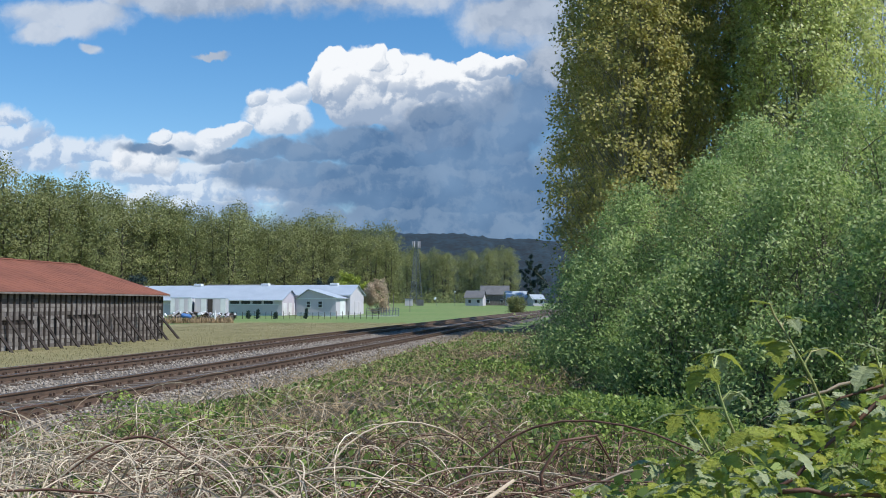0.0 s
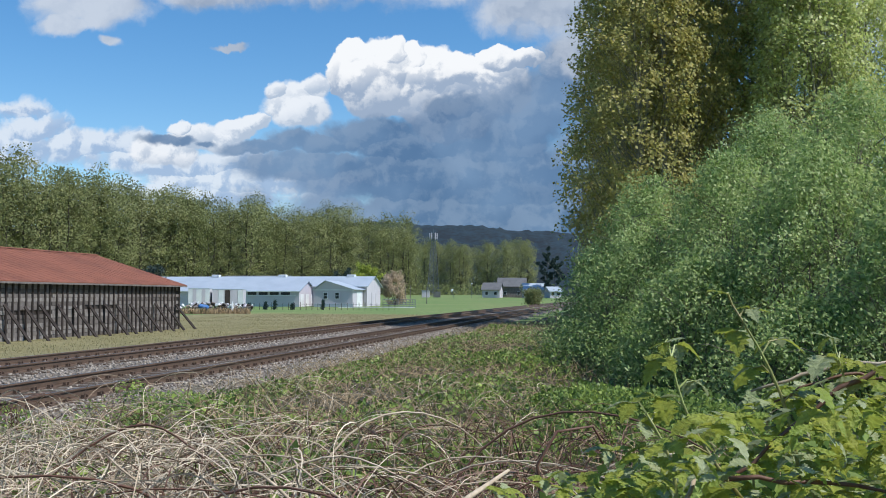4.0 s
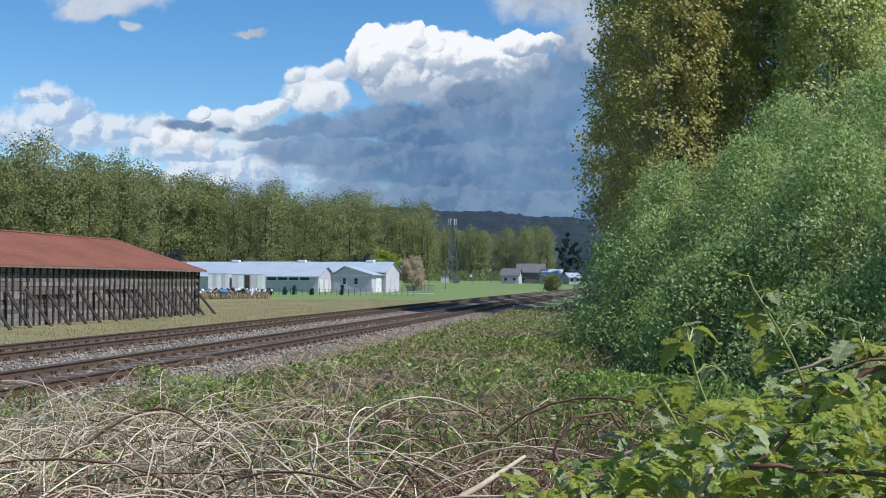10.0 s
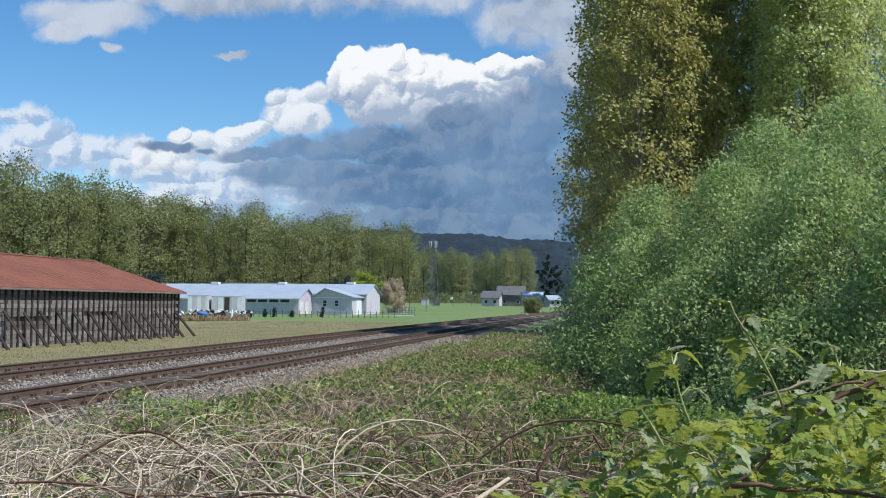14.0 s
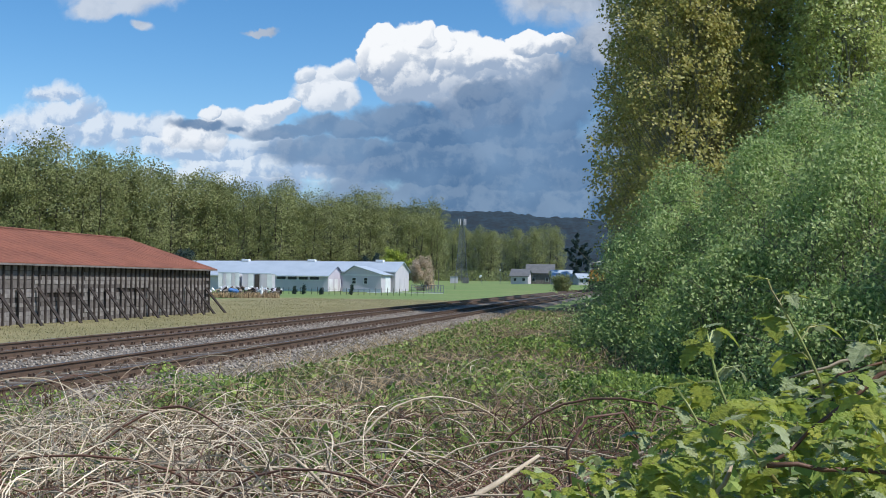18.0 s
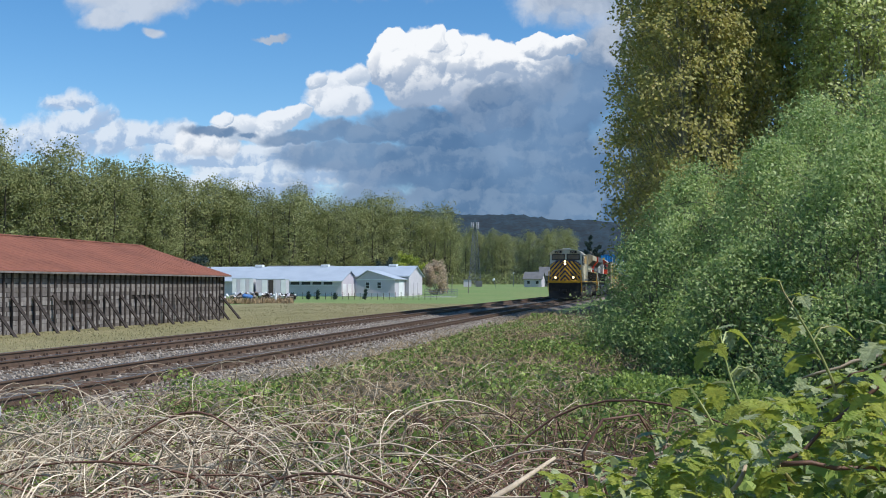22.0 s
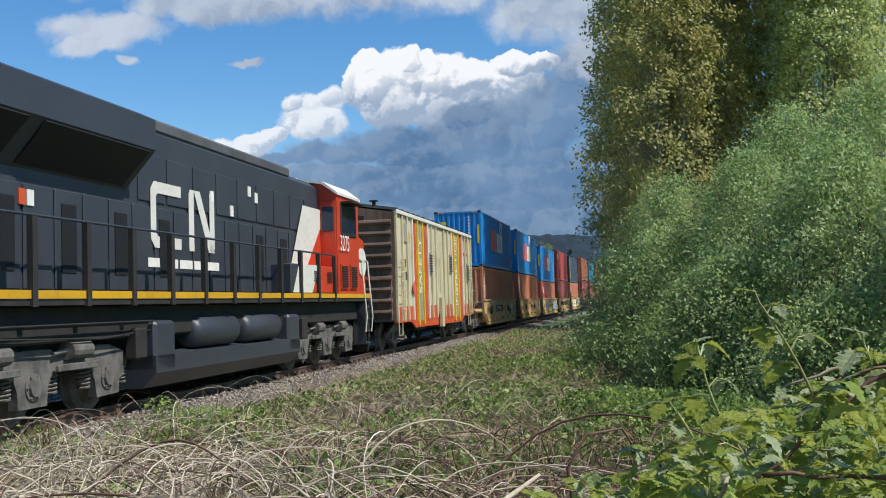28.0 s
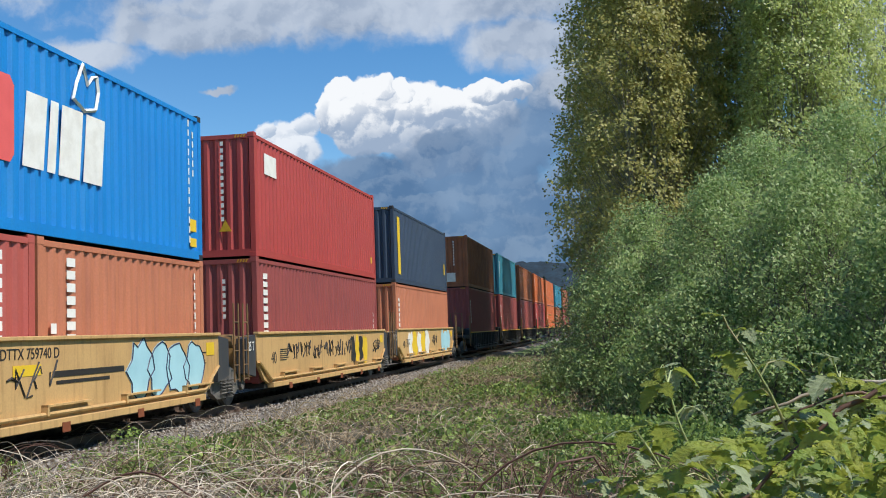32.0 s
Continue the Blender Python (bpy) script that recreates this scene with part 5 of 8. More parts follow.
    part("cab_roof_dome", Geo().box(-0.35, 0.35, c0 - 0.1, c1 - 0.4, 4.8, 4.95, 0.08), M_OFFWHITE, e)
    for x in (-0.72, 0.72):
        w = part("windscreen", Geo().box(x - 0.64, x + 0.64, c0 - 0.03, c0 + 0.02, 3.8, 4.42, 0.05), M_UNDER, e, "windscreen in black rubber surround")
        part("pane", Geo().box(x - 0.58, x + 0.58, c0 - 0.045, c0 - 0.01, 3.86, 4.36, 0.03), M_GLASS, w)
        part("wiper", handrail([(x + 0.1, c0 - 0.06, 4.36), (x - 0.25, c0 - 0.07, 3.95)], 0.012), M_UNDER, w)
        nb = part("number_board", Geo().box(x - 0.32, x + 0.32, c0 - 0.12, c0 + 0.05, 4.48, 4.72, 0.02), M_UNDER, e, "black number board")
        if striped:
            lettering("2751", 0.15, Matrix.Translation((x - 0.25, c0 - 0.125, 4.53)) @ FACE_FRONT, M_LETTER, nb, "white numerals")
    we = min(c0 + 1.9, c1 - 0.3)
    for s in (-1, 1):
        x0, x1 = sorted((1.5 * s, 1.55 * s))
        w = part("side_window", Geo().box(x0, x1, c0 + 0.3, we, 3.35, 4.25, 0.05), M_UNDER, e, "sliding cab window")
        half = (we - c0 - 0.37) / 2
        for k in range(2):
            part("pane", Geo().box(*sorted((1.54 * s, 1.565 * s)), c0 + 0.37 + half * k, c0 + 0.3 + half * (k + 1), 3.42, 4.18, 0.03), M_GLASS, w)
        part("sunshade", Geo().box(*sorted((1.55 * s, 1.85 * s)), c0 + 0.5, c0 + 1.75, 4.22, 4.26), M_UNDER, w)
        if striped:
            d = part("cab_door", Geo().box(x0, x1, c1 - 1.15, c1 - 0.35, 1.75, 4.15, 0.05), cab, e, "cab door with round-topped window")
            part("pane", Geo().box(*sorted((1.54 * s, 1.562 * s)), c1 - 1.0, c1 - 0.5, 3.3, 4.0, 0.1), M_GLASS, d)
        else:
            d = part("cab_door", Geo().box(*sorted((1.07 * s, 1.49 * s)), c1, c1 + 0.03, 2.5, 4.25, 0.02), cab, e, "cab door with round-topped window")
            part("pane", Geo().box(*sorted((1.12 * s, 1.43 * s)), c1 + 0.02, c1 + 0.045, 3.45, 4.1, 0.1), M_GLASS, d)
    # lamps
    hl = part("headlight_housing", Geo().box(-0.2, 0.2, n0 + 0.02, n0 + 0.4, 3.25, 3.82, 0.05), M_UNDER, e)
    for z in (3.42, 3.66):
        part("headlight", Geo().tube([(0, n0 - 0.02, z), (0, n0 + 0.05, z)], 0.11, 14), M_HEADLIGHT if striped else M_LENS, hl, "lit round headlight" if striped else "round headlight")
    for x in (-0.84, 0.84):
        dl = part("ditch_light_housing", Geo().box(x - 0.19, x + 0.19, 0.48, 0.75, 1.92, 2.32, 0.05), M_UNDER, e)
        part("ditch_light", Geo().tube([(x, 0.44, 2.13), (x, 0.52, 2.13)], 0.115, 14), M_HEADLIGHT if striped else M_LENS, dl, "lit round ditch light" if striped else "round ditch light")
    if striped:
        # chevrons on the nose: bands rising to the middle
        for k in range(8):
            for s in (-1, 1):
                z0 = 1.75 + 0.44 * k - 0.5
                poly = []
                for x, z in ((0.0, z0 + 0.75), (1.42, z0 - 0.85), (1.42, z0 - 0.63), (0.0, z0 + 0.97)):
                    poly.append((x * s, z))
                clip = clip_band(poly, lambda x: 3.35 + (0.4 * (1.42 - abs(x)) / 0.67 if abs(x) > 0.75 else 0.4), 1.75)
                if len(clip) > 2:
                    vs = [(x, n0 + (0.14 * (z - 1.7) / 1.65 if z < 3.35 else 0.14 + 0.16 * (z - 3.35) / 0.4) - 0.012, z) for x, z in clip]
                    vb = [(x, y + 0.01, z) for x, y, z in vs]
                    m_ = len(vs)
                    part("chevron", Geo().add(vs + vb, [tuple(range(m_)), tuple(range(m_, 2 * m_))] + [(i, (i + 1) % m_, m_ + (i + 1) % m_, m_ + i) for i in range(m_)]), M_YELLOW, e, "yellow nose chevron")
        for z in (2.15, 2.65, 3.15):
            part("side_stripe", Geo().box(1.42, 1.475, n0 + 0.25, c0 + 0.1, z, z + 0.2), M_YELLOW, e)
        for x in (-1.2, -0.45, 0.45, 1.2):
            part("front_rail_post", handrail([(x, 0.5, 1.7), (x, 0.5, 2.85)], 0.025), M_YELLOW, e)
        for s in (-1, 1):
            part("front_rail", handrail([(0.45 * s, 0.5, 2.85), (1.2 * s, 0.5, 2.85), (1.5 * s, 0.62, 2.5), (1.53 * s, 0.7, 1.75)], 0.025), M_YELLOW, e)
        for k in range(6):
            part("wash_stain", Geo().box(1.5, 1.508, c1 + 0.25 + 0.55 * k, c1 + 0.5 + 0.55 * k, 3.55, 4.3), M_ORANGEWASH, e, "faded brown patch")
    # hood
    wide = c1 + (4.8 if striped else 0.0)
    hood_w = 1.0
    if striped:
        part("equipment_cabinet", Geo().prism([(-1.5, 1.7), (1.5, 1.7), (1.5, 4.4), (1.2, 4.6), (-1.2, 4.6), (-1.5, 4.4)], c1 + 0.05, wide), hood, e)
    top = 4.45 if striped else 4.74
    w0, w1 = wing_y
    part("hood", Geo().prism([(-hood_w, 1.7), (hood_w, 1.7), (hood_w, top - 0.15), (hood_w - 0.2, top), (-hood_w + 0.2, top), (-hood_w, top - 0.15)], wide + 0.02, L - 1.2), hood, e)
    part("hood_roof_box", Geo().box(-0.95, 0.95, wide + 2.0, w0 - 0.1, top - 0.1, top + 0.15, 0.05), M_ROOFGREY, e)
    part("exhaust_stack", Geo().tube([(0, w0 - 1.2, top), (0, w0 - 1.2, top + 0.3)], 0.35, 12), M_ROOFGREY, e)
    for k in range(4):
        part("roof_fan", Geo().tube([(0, w0 + 0.9 + 1.3 * k, 4.72), (0, w0 + 0.9 + 1.3 * k, 4.82)], 0.55, 16), M_ROOFGREY, e)
    # radiator wing
    part("radiator_wing", Geo().prism([(-1.55, 4.12), (-1.55, 4.62), (-1.3, 4.74), (1.3, 4.74), (1.55, 4.62), (1.55, 4.12), (1.0, 3.5), (-1.0, 3.5)], w0, w1), wing, e, "overhanging radiator housing")
    for s in (-1, 1):
        for k in range(2):
            y0 = w0 + 0.2 + k * (w1 - w0) / 2
            vs = [(1.03 * s, y0, 3.56), (1.53 * s, y0, 4.09), (1.53 * s, y0 + (w1 - w0) / 2 - 0.4, 4.09), (1.03 * s, y0 + (w1 - w0) / 2 - 0.4, 3.56)]
            g = Geo().add(vs + [(x + 0.02 * s, y, z - 0.02) for x, y, z in vs], [(0, 1, 2, 3), (4, 5, 6, 7), (0, 1, 5, 4), (1, 2, 6, 5), (2, 3, 7, 6), (3, 0, 4, 7)])
            part("radiator_mesh", g, M_MESH, e, "black radiator mesh")
        # doors along the hood
        n = int((L - 1.4 - wide) / 0.78)
        for k in range(n):
            y0 = wide + 0.12 + 0.78 * k
            part("hood_door", Geo().box(*sorted((hood_w * s, (hood_w + 0.03) * s)), y0, y0 + 0.7, 1.85, 3.3, 0.015), hood, e)
            if k % 2 == (0 if striped else 1) and not (not striped and 5 < k < 10):
                part("louvre", Geo().box(*sorted(((hood_w + 0.03) * s, (hood_w + 0.045) * s)), y0 + 0.15, y0 + 0.55, 2.1, 3.1), M_MESH, e)
        for k in range(int((w0 - wide) / 1.1)):
            y0 = wide + 0.15 + 1.1 * k
            part("upper_panel", Geo().box(*sorted((hood_w * s, (hood_w + 0.025) * s)), y0, y0 + 1.02, 3.38, 4.2, 0.015), hood, e)
        # handrail with posts along the walkway
        posts = np.arange(c1 + (5.0 if striped else 0.4), L - 0.8, 1.35)
        for y in posts:
            part("stanchion", Geo().box(*sorted((1.49 * s, 1.575 * s)), y - 0.06, y + 0.06, 1.6, 2.78), M_UNDER, e)
        part("handrail", handrail([(1.5 * s, posts[0], 2.8), (1.5 * s, L - 0.75, 2.8), (1.5 * s, L - 0.62, 2.6)], 0.022), rail if striped else M_BLACK, e)
        # air tanks and fuel tank sides
        t0, t1 = tank_y
        for k in range(2):
            ya = t0 + (1.2 if not striped else 9.0) + 2.4 * k
            if not striped:
                part("air_reservoir", Geo().tube([(1.17 * s, ya, 1.12), (1.17 * s, ya + 0.03, 1.12), (1.17 * s, ya + 0.13, 1.12), (1.17 * s, ya + 1.87, 1.12), (1.17 * s, ya + 1.97, 1.12), (1.17 * s, ya + 2.0, 1.12)], [0.16, 0.24, 0.31, 0.31, 0.24, 0.16], 16), M_BLACK, e, "black air reservoir", smooth=True)
    t0, t1 = tank_y
    part("fuel_tank", Geo().prism([(-1.45, 0.5), (-1.2, 0.25), (1.2, 0.25), (1.45, 0.5), (1.45, 0.78 if not striped else 1.25), (1.1, 0.82 if not striped else 1.3), (-1.1, 0.82 if not striped else 1.3), (-1.45, 0.78 if not striped else 1.25)], t0, t1), M_GRIME if striped else M_BLACK, e, "big fuel tank")
    if not striped:
        for ya in (t0, t1 - 0.75):
            part("tank_head", Geo().box(-1.45, 1.45, ya, ya + 0.75, 0.5, 1.35, 0.06), M_BLACK, e)
    for s in (-1, 1):
        pipes = Geo()
        pipes.tube([(1.3 * s, 1.5, 1.35), (1.3 * s, t0 - 0.3, 1.35), (1.3 * s, t0, 1.05)], 0.018, 6)
        pipes.tube([(1.42 * s, t1, 1.35), (1.42 * s, L - 1.6, 1.35)], 0.018, 6)
        pipes.tube([(1.35 * s, t1, 1.2), (1.35 * s, t1 + 1.5, 1.12), (1.35 * s, L - 2.2, 1.25)], 0.015, 6)
        for y in (t0 - 0.5, t1 + 0.4):
            pipes.box(*sorted((1.2 * s, 1.42 * s)), y - 0.18, y + 0.18, 0.75, 1.25, 0.03)
        part("air_pipe", pipes, M_UNDER, e)
    engine_truck(e, t0 - 3.05, kind)
    engine_truck(e, t1 + 3.05, kind)
    return e


def clip_band(poly, top, bottom):
    """Keeps the part of a slanting band between a bottom height and a top outline."""
    out = []
    n = 14
    (xa, za), (xb, zb), (xc, zc), (xd, zd) = poly
    up, lo = [], []
    for i in range(n + 1):
        t = i / n
        x = xa + (xb - xa) * t
        l, u = za + (zb - za) * t, zd + (zc - zd) * t
        l, u = max(l, bottom), min(u, top(x))
        if u - l > 0.01:
            lo.append((x, l)), up.append((x, u))
    return lo + up[::-1]


M_ORANGEWASH = paint("faded_brown_patch", "#b98c34", "#8a6630", 0.4, 0.6, "#5f4a30", 0.3)


def make_locomotives():
    a = locomotive("cream road locomotive with navy and yellow chevron nose, headlights lit", 23.2, M_CREAM, M_OFFWHITE, M_NAVYSTRIPE, M_YELLOW, M_UNDER, M_CREAM, (16.3, 22.6), (7.7, 14.6), (1.95, 5.2), "engine", True)
    part("cab_side", Geo().box(1.515, 1.545, 2.3, 5.2, 1.85, 3.3, 0.01), M_CREAM, a, "cream cab side panel")
    part("navy_corner", Geo().box(1.515, 1.54, 1.98, 2.28, 1.85, 3.6), M_NAVYSTRIPE, a)
    part("navy_skirt", Geo().box(1.51, 1.53, 5.25, 10.0, 1.82, 2.0), M_NAVYSTRIPE, a)
    part("hose_reel", Geo().tube([(1.06, 20.9 + 0.33 * math.cos(q), 2.75 + 0.33 * math.sin(q)) for q in np.linspace(0, 6.283, 20)], 0.035, 6), M_OFFWHITE, a, "coiled white hose")
    chain = Geo()
    for k in range(3):
        pts = [(1.38, 17.4 + 1.6 * k + 1.5 * q, 1.2 - 0.55 * math.sin(math.pi * q)) for q in np.linspace(0, 1, 9)]
        chain.tube(pts, 0.025, 5)
    part("safety_chain", chain, M_GRIME, a)
    rolling(a, 31.9)
    b = locomotive("black and orange-red road locomotive running long hood first", 22.2, M_BLACK, M_RED, M_RED, M_OFFWHITE, M_UNDER, M_BLACK, (14.1, 20.85), (6.7, 14.0), (1.65, 3.72), "engine_back", False)
    # colours and marks on the side that faces the viewer (local -x)
    side = lambda y, z, x=-1.035: Matrix.Translation((x, y, z)) @ FACE_BACK
    part("end_colour", Geo().box(-1.06, 1.06, 20.4, 21.05, 1.85, 3.5), M_RED, b, "orange-red hood end")
    part("wing_end_colour", Geo().prism([(-1.57, 4.1), (-1.57, 4.63), (-1.3, 4.76), (1.3, 4.76), (1.57, 4.63), (1.57, 4.1), (1.02, 3.48), (-1.02, 3.48)], 20.6, 20.9), M_RED, b, "orange-red radiator end")
    lettering("3275", 0.24, Matrix.Translation((-0.35, 20.905, 4.22)) @ FACE_REAR, M_LETTER, b, "white road number")
    lettering("3275", 0.42, Matrix.Translation((-1.56, 3.6, 2.95)) @ FACE_BACK, M_LETTER, b, "white road number", squeeze=0.72)
    for y in (20.95, 20.6):
        part("rear_lamp", Geo().tube([(-0.95, 21.0, 3.25), (-0.95, 21.1, 3.25)], 0.1, 12), M_LENS, b, "round rear lamp", at=Matrix.Translation(((y - 20.6) * 0.7, 0, 0)))
    part("end_window", Geo().box(-1.08, -1.05, 20.35, 20.9, 2.9, 3.35), M_MESH, b)
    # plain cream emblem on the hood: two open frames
    def open_frame(x, w, h, gap):
        t = 0.2
        g = [(x, 0.14), (x + 0.14, 0), (x + w, 0), (x + w, t), (x + t + 0.06, t), (x + t, t + 0.06), (x + t, h - t - 0.06), (x + t + 0.06, h - t), (x + w, h - t), (x + w, h), (x + 0.14, h), (x, h - 0.14)]
        return Geo().prism(g, 0, 0.008, "z")
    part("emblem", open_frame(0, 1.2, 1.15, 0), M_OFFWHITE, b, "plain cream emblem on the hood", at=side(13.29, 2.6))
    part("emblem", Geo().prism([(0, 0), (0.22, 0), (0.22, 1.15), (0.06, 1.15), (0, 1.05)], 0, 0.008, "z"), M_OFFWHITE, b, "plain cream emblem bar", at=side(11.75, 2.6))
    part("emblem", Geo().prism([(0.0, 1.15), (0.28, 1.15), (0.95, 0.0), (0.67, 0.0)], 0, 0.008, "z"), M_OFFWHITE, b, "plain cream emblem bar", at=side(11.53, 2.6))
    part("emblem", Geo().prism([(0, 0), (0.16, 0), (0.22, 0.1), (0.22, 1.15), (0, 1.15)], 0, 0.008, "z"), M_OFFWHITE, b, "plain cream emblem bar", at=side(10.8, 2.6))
    bars("web_line", [(0.62 * k, 0, 0.54, 0.16) for k in range(5)], side(13.4, 2.26), M_LETTER, b, "white line of lettering")
    part("low_cabinet", Geo().box(-1.5, 1.5, 3.76, 5.85, 1.83, 2.5, 0.02), M_RED, b, "orange-red walkway cabinet")
    part("low_cabinet", Geo().box(-1.5, 1.5, 5.86, 7.4, 1.83, 2.5, 0.02), M_BLACK, b, "black walkway cabinet")
    plate("white_slash", [(0, 0), (1.2, 0), (2.36, 1.02), (2.36, 1.5), (0.95, 1.5)], M_OFFWHITE, b, side(6.12, 2.52, -1.07), "white slanting flash")
    plate("red_wedge", [(1.2, 0), (2.36, 0), (2.36, 1.02)], M_RED, b, side(6.12, 2.52, -1.07), "orange-red wedge beside the flash")
    plate("white_slash", [(0, 0), (1.4, 0), (2.0, 0.66), (0.45, 0.66)], M_OFFWHITE, b, Matrix.Translation((-1.51, 7.3, 1.84)) @ FACE_BACK, "white slanting flash")
    for y in (4.25, 5.35):
        g = Geo()
        for k in range(5):
            g.box(-1.535, -1.515, y, y + 0.4, 2.12 + 0.055 * k, 2.14 + 0.055 * k)
        part("louvre", g, M_UNDER, b)
    part("emblem_disc", Geo().tube([(-1.40, 1.12, 2.72), (-1.475, 1.12, 2.72)], 0.4, 24), M_OFFWHITE, b, "round white emblem")
    for y in (2.0, 2.9):
        part("vent_grille", Geo().box(-1.56, -1.52, y, y + 0.65, 1.95, 2.6), M_RED, b, "louvred nose grille")
        g = Geo()
        for k in range(9):
            g.box(-1.585, -1.555, y + 0.05, y + 0.6, 2.0 + 0.065 * k, 2.03 + 0.065 * k)
        part("louvre", g, M_UNDER, b)
    for y, z, m_ in ((16.8, 3.0, M_LETTER), (17.0, 3.0, M_ORANGE), (13.6, 4.0, M_LETTER), (10.6, 3.6, M_LETTER), (9.6, 3.4, M_LETTER), (8.6, 3.9, M_LETTER), (8.2, 3.8, M_LETTER), (18.6, 3.1, M_LETTER)):
        part("decal", Geo().box(-1.05, -1.03, y, y + 0.16, z, z + 0.22), m_, b, "small pale decal")
    rolling(b, 77.5, back=True)


make_locomotives()


# ---------------------------------------------------------------- inspection boxcar
def make_boxcar():
    c = thing("boxcar", "cream inspection boxcar with orange, yellow and grey stripes", "boxcar")
    L, S, Z0, Z1 = 14.9, 1.58, 1.0, 4.5
    # side sheets by zone: (start, end, surface)
    zones = [(0.0, 2.5, M_BOXCREAM), (2.5, 3.2, M_ORANGE), (3.2, 3.45, M_STRIPEYELLOW), (3.45, 4.1, M_STRIPEGREY), (4.1, 4.3, M_STRIPEYELLOW), (4.3, 5.0, M_ORANGE), (5.0, 9.95, M_BOXCREAM),
             (9.95, 10.4, M_ORANGE), (10.4, 10.65, M_STRIPEYELLOW), (10.65, 11.4, M_STRIPEGREY), (11.4, 11.65, M_STRIPEYELLOW), (11.65, 12.4, M_ORANGE), (12.4, 14.9, M_BOXCREAM)]
    part("body", Geo().box(-S + 0.06, S - 0.06, 0.04, L - 0.04, Z0, Z1), M_BOXEND, c)
    for s in (-1, 1):
        for y0, y1, m_ in zones:
            part("side_sheet", Geo().box(*sorted(((S - 0.06) * s, S * s)), y0 + 0.002, y1 - 0.002, Z0 + (0.42 if m_ is M_BOXCREAM or m_ is M_ORANGE else -0.1), Z1), m_, c)
            if m_ in (M_BOXCREAM, M_ORANGE):
                part("lower_band", Geo().box(*sorted(((S - 0.06) * s, S * s)), y0 + 0.002, y1 - 0.002, Z0 - 0.1, Z0 + 0.415), M_ORANGE, c, "orange lower band")
        # sill that drops in the middle
        part("side_sill", Geo().prism([(0.0, 0.92), (2.2, 0.92), (2.9, 0.68), (12.2, 0.68), (12.9, 0.92), (L, 0.92), (L, 1.0), (0, 1.0)], *sorted(((S - 0.05) * s, (S - 0.002) * s)), "x"), M_ORANGE, c)
        for y in (0.06, 0.95, 1.65, 2.45, 5.05, 5.75, 6.6, 8.2, 9.05, 9.9, 12.45, 13.2, 14.0, 14.84):
            part("side_post", Geo().box(*sorted((S * s, (S + 0.07) * s)), y - 0.05, y + 0.05, Z0 - 0.05, Z1 - 0.02, 0.012), M_BOXCREAM if y not in (5.05, 2.45, 9.9, 12.45) else M_OFFWHITE, c)
        for y in (3.3, 4.2, 10.52, 11.52):
            part("side_post", Geo().box(*sorted((S * s, (S + 0.06) * s)), y - 0.05, y + 0.05, Z0 - 0.25, Z1 - 0.02, 0.012), M_STRIPEYELLOW, c, "yellow side post")
        part("top_rail", Geo().box(*sorted(((S - 0.02) * s, (S + 0.09) * s)), 0, L, Z1 - 0.09, Z1 + 0.04, 0.015), M_OFFWHITE, c)
        for y in (0.3, 13.9):
            lad = Geo()
            for k in range(7):
                lad.tube([((S + 0.12) * s, y, 1.05 + 0.3 * k), ((S + 0.12) * s, y + 0.5, 1.05 + 0.3 * k)], 0.014, 5)
            for yy in (y, y + 0.5):
                lad.tube([((S + 0.12) * s, yy, 0.95), ((S + 0.12) * s, yy, 2.95)], 0.02, 5)
            part("ladder", lad, M_BOXCREAM, c)
            part("stirrup", handrail([(S * s, y, 0.95), (S * s, y, 0.5), (S * s, y + 0.5, 0.5), (S * s, y + 0.5, 0.95)], 0.02), M_BOXCREAM, c)
    # doors, vents and signs on the +x side
    d = part("personnel_door", Geo().box(S, S + 0.035, 6.75, 7.75, Z0 + 0.1, 3.95, 0.02), M_BOXCREAM, c, "narrow cream side door")
    part("door_ladder", Geo().box(S + 0.04, S + 0.16, 6.95, 7.4, 0.6, 1.7).box(S + 0.1, S + 0.13, 6.9, 6.93, 1.9, 3.2).box(S + 0.1, S + 0.13, 7.8, 7.83, 1.9, 3.2), M_BOXCREAM, d)
    for y, z in ((5.25, 2.6), (9.35, 2.7), (13.5, 2.45)):
        v = part("vent", Geo().box(S, S + 0.06, y, y + 0.5, z, z + 0.75), M_STRIPEGREY, c, "grey louvred vent")
        g = Geo()
        for k in range(7):
            g.box(S + 0.05, S + 0.085, y + 0.05, y + 0.45, z + 0.06 + 0.095 * k, z + 0.1 + 0.095 * k)
        part("slat", g, M_UNDER, v)
    part("upper_vent", Geo().box(S, S + 0.04, 1.1, 1.6, 3.55, 4.2), M_STRIPEGREY, c, "square mesh vent")
    lettering("SAFETY", 0.42, Matrix.Translation((S + 0.004, 3.98, 1.85)) @ FACE_UP, M_LETTER, c, "large white vertical word")
    lettering("INSPECTION", 0.42, Matrix.Translation((S + 0.004, 11.25, 1.35)) @ FACE_UP, M_LETTER, c, "large white vertical word", squeeze=0.92)
    bars("car_mark", [(0.0, 0.42, 0.5, 0.26), (0.0, 0.0, 0.75, 0.26)], Matrix.Translation((S + 0.004, 1.0, 2.3)) @ FACE, M_SHADOWBAR, c, "black car mark")
    for x, w in ((0.0, 0.7), (0.85, 0.7)):
        em = Geo().box(x, x + 0.12, 0, 0.75, 0, 0.006).box(x, x + w, 0.63, 0.75, 0, 0.006).box(x, x + w, 0, 0.12, 0, 0.006)
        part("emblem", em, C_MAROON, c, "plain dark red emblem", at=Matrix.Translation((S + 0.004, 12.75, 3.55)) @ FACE)
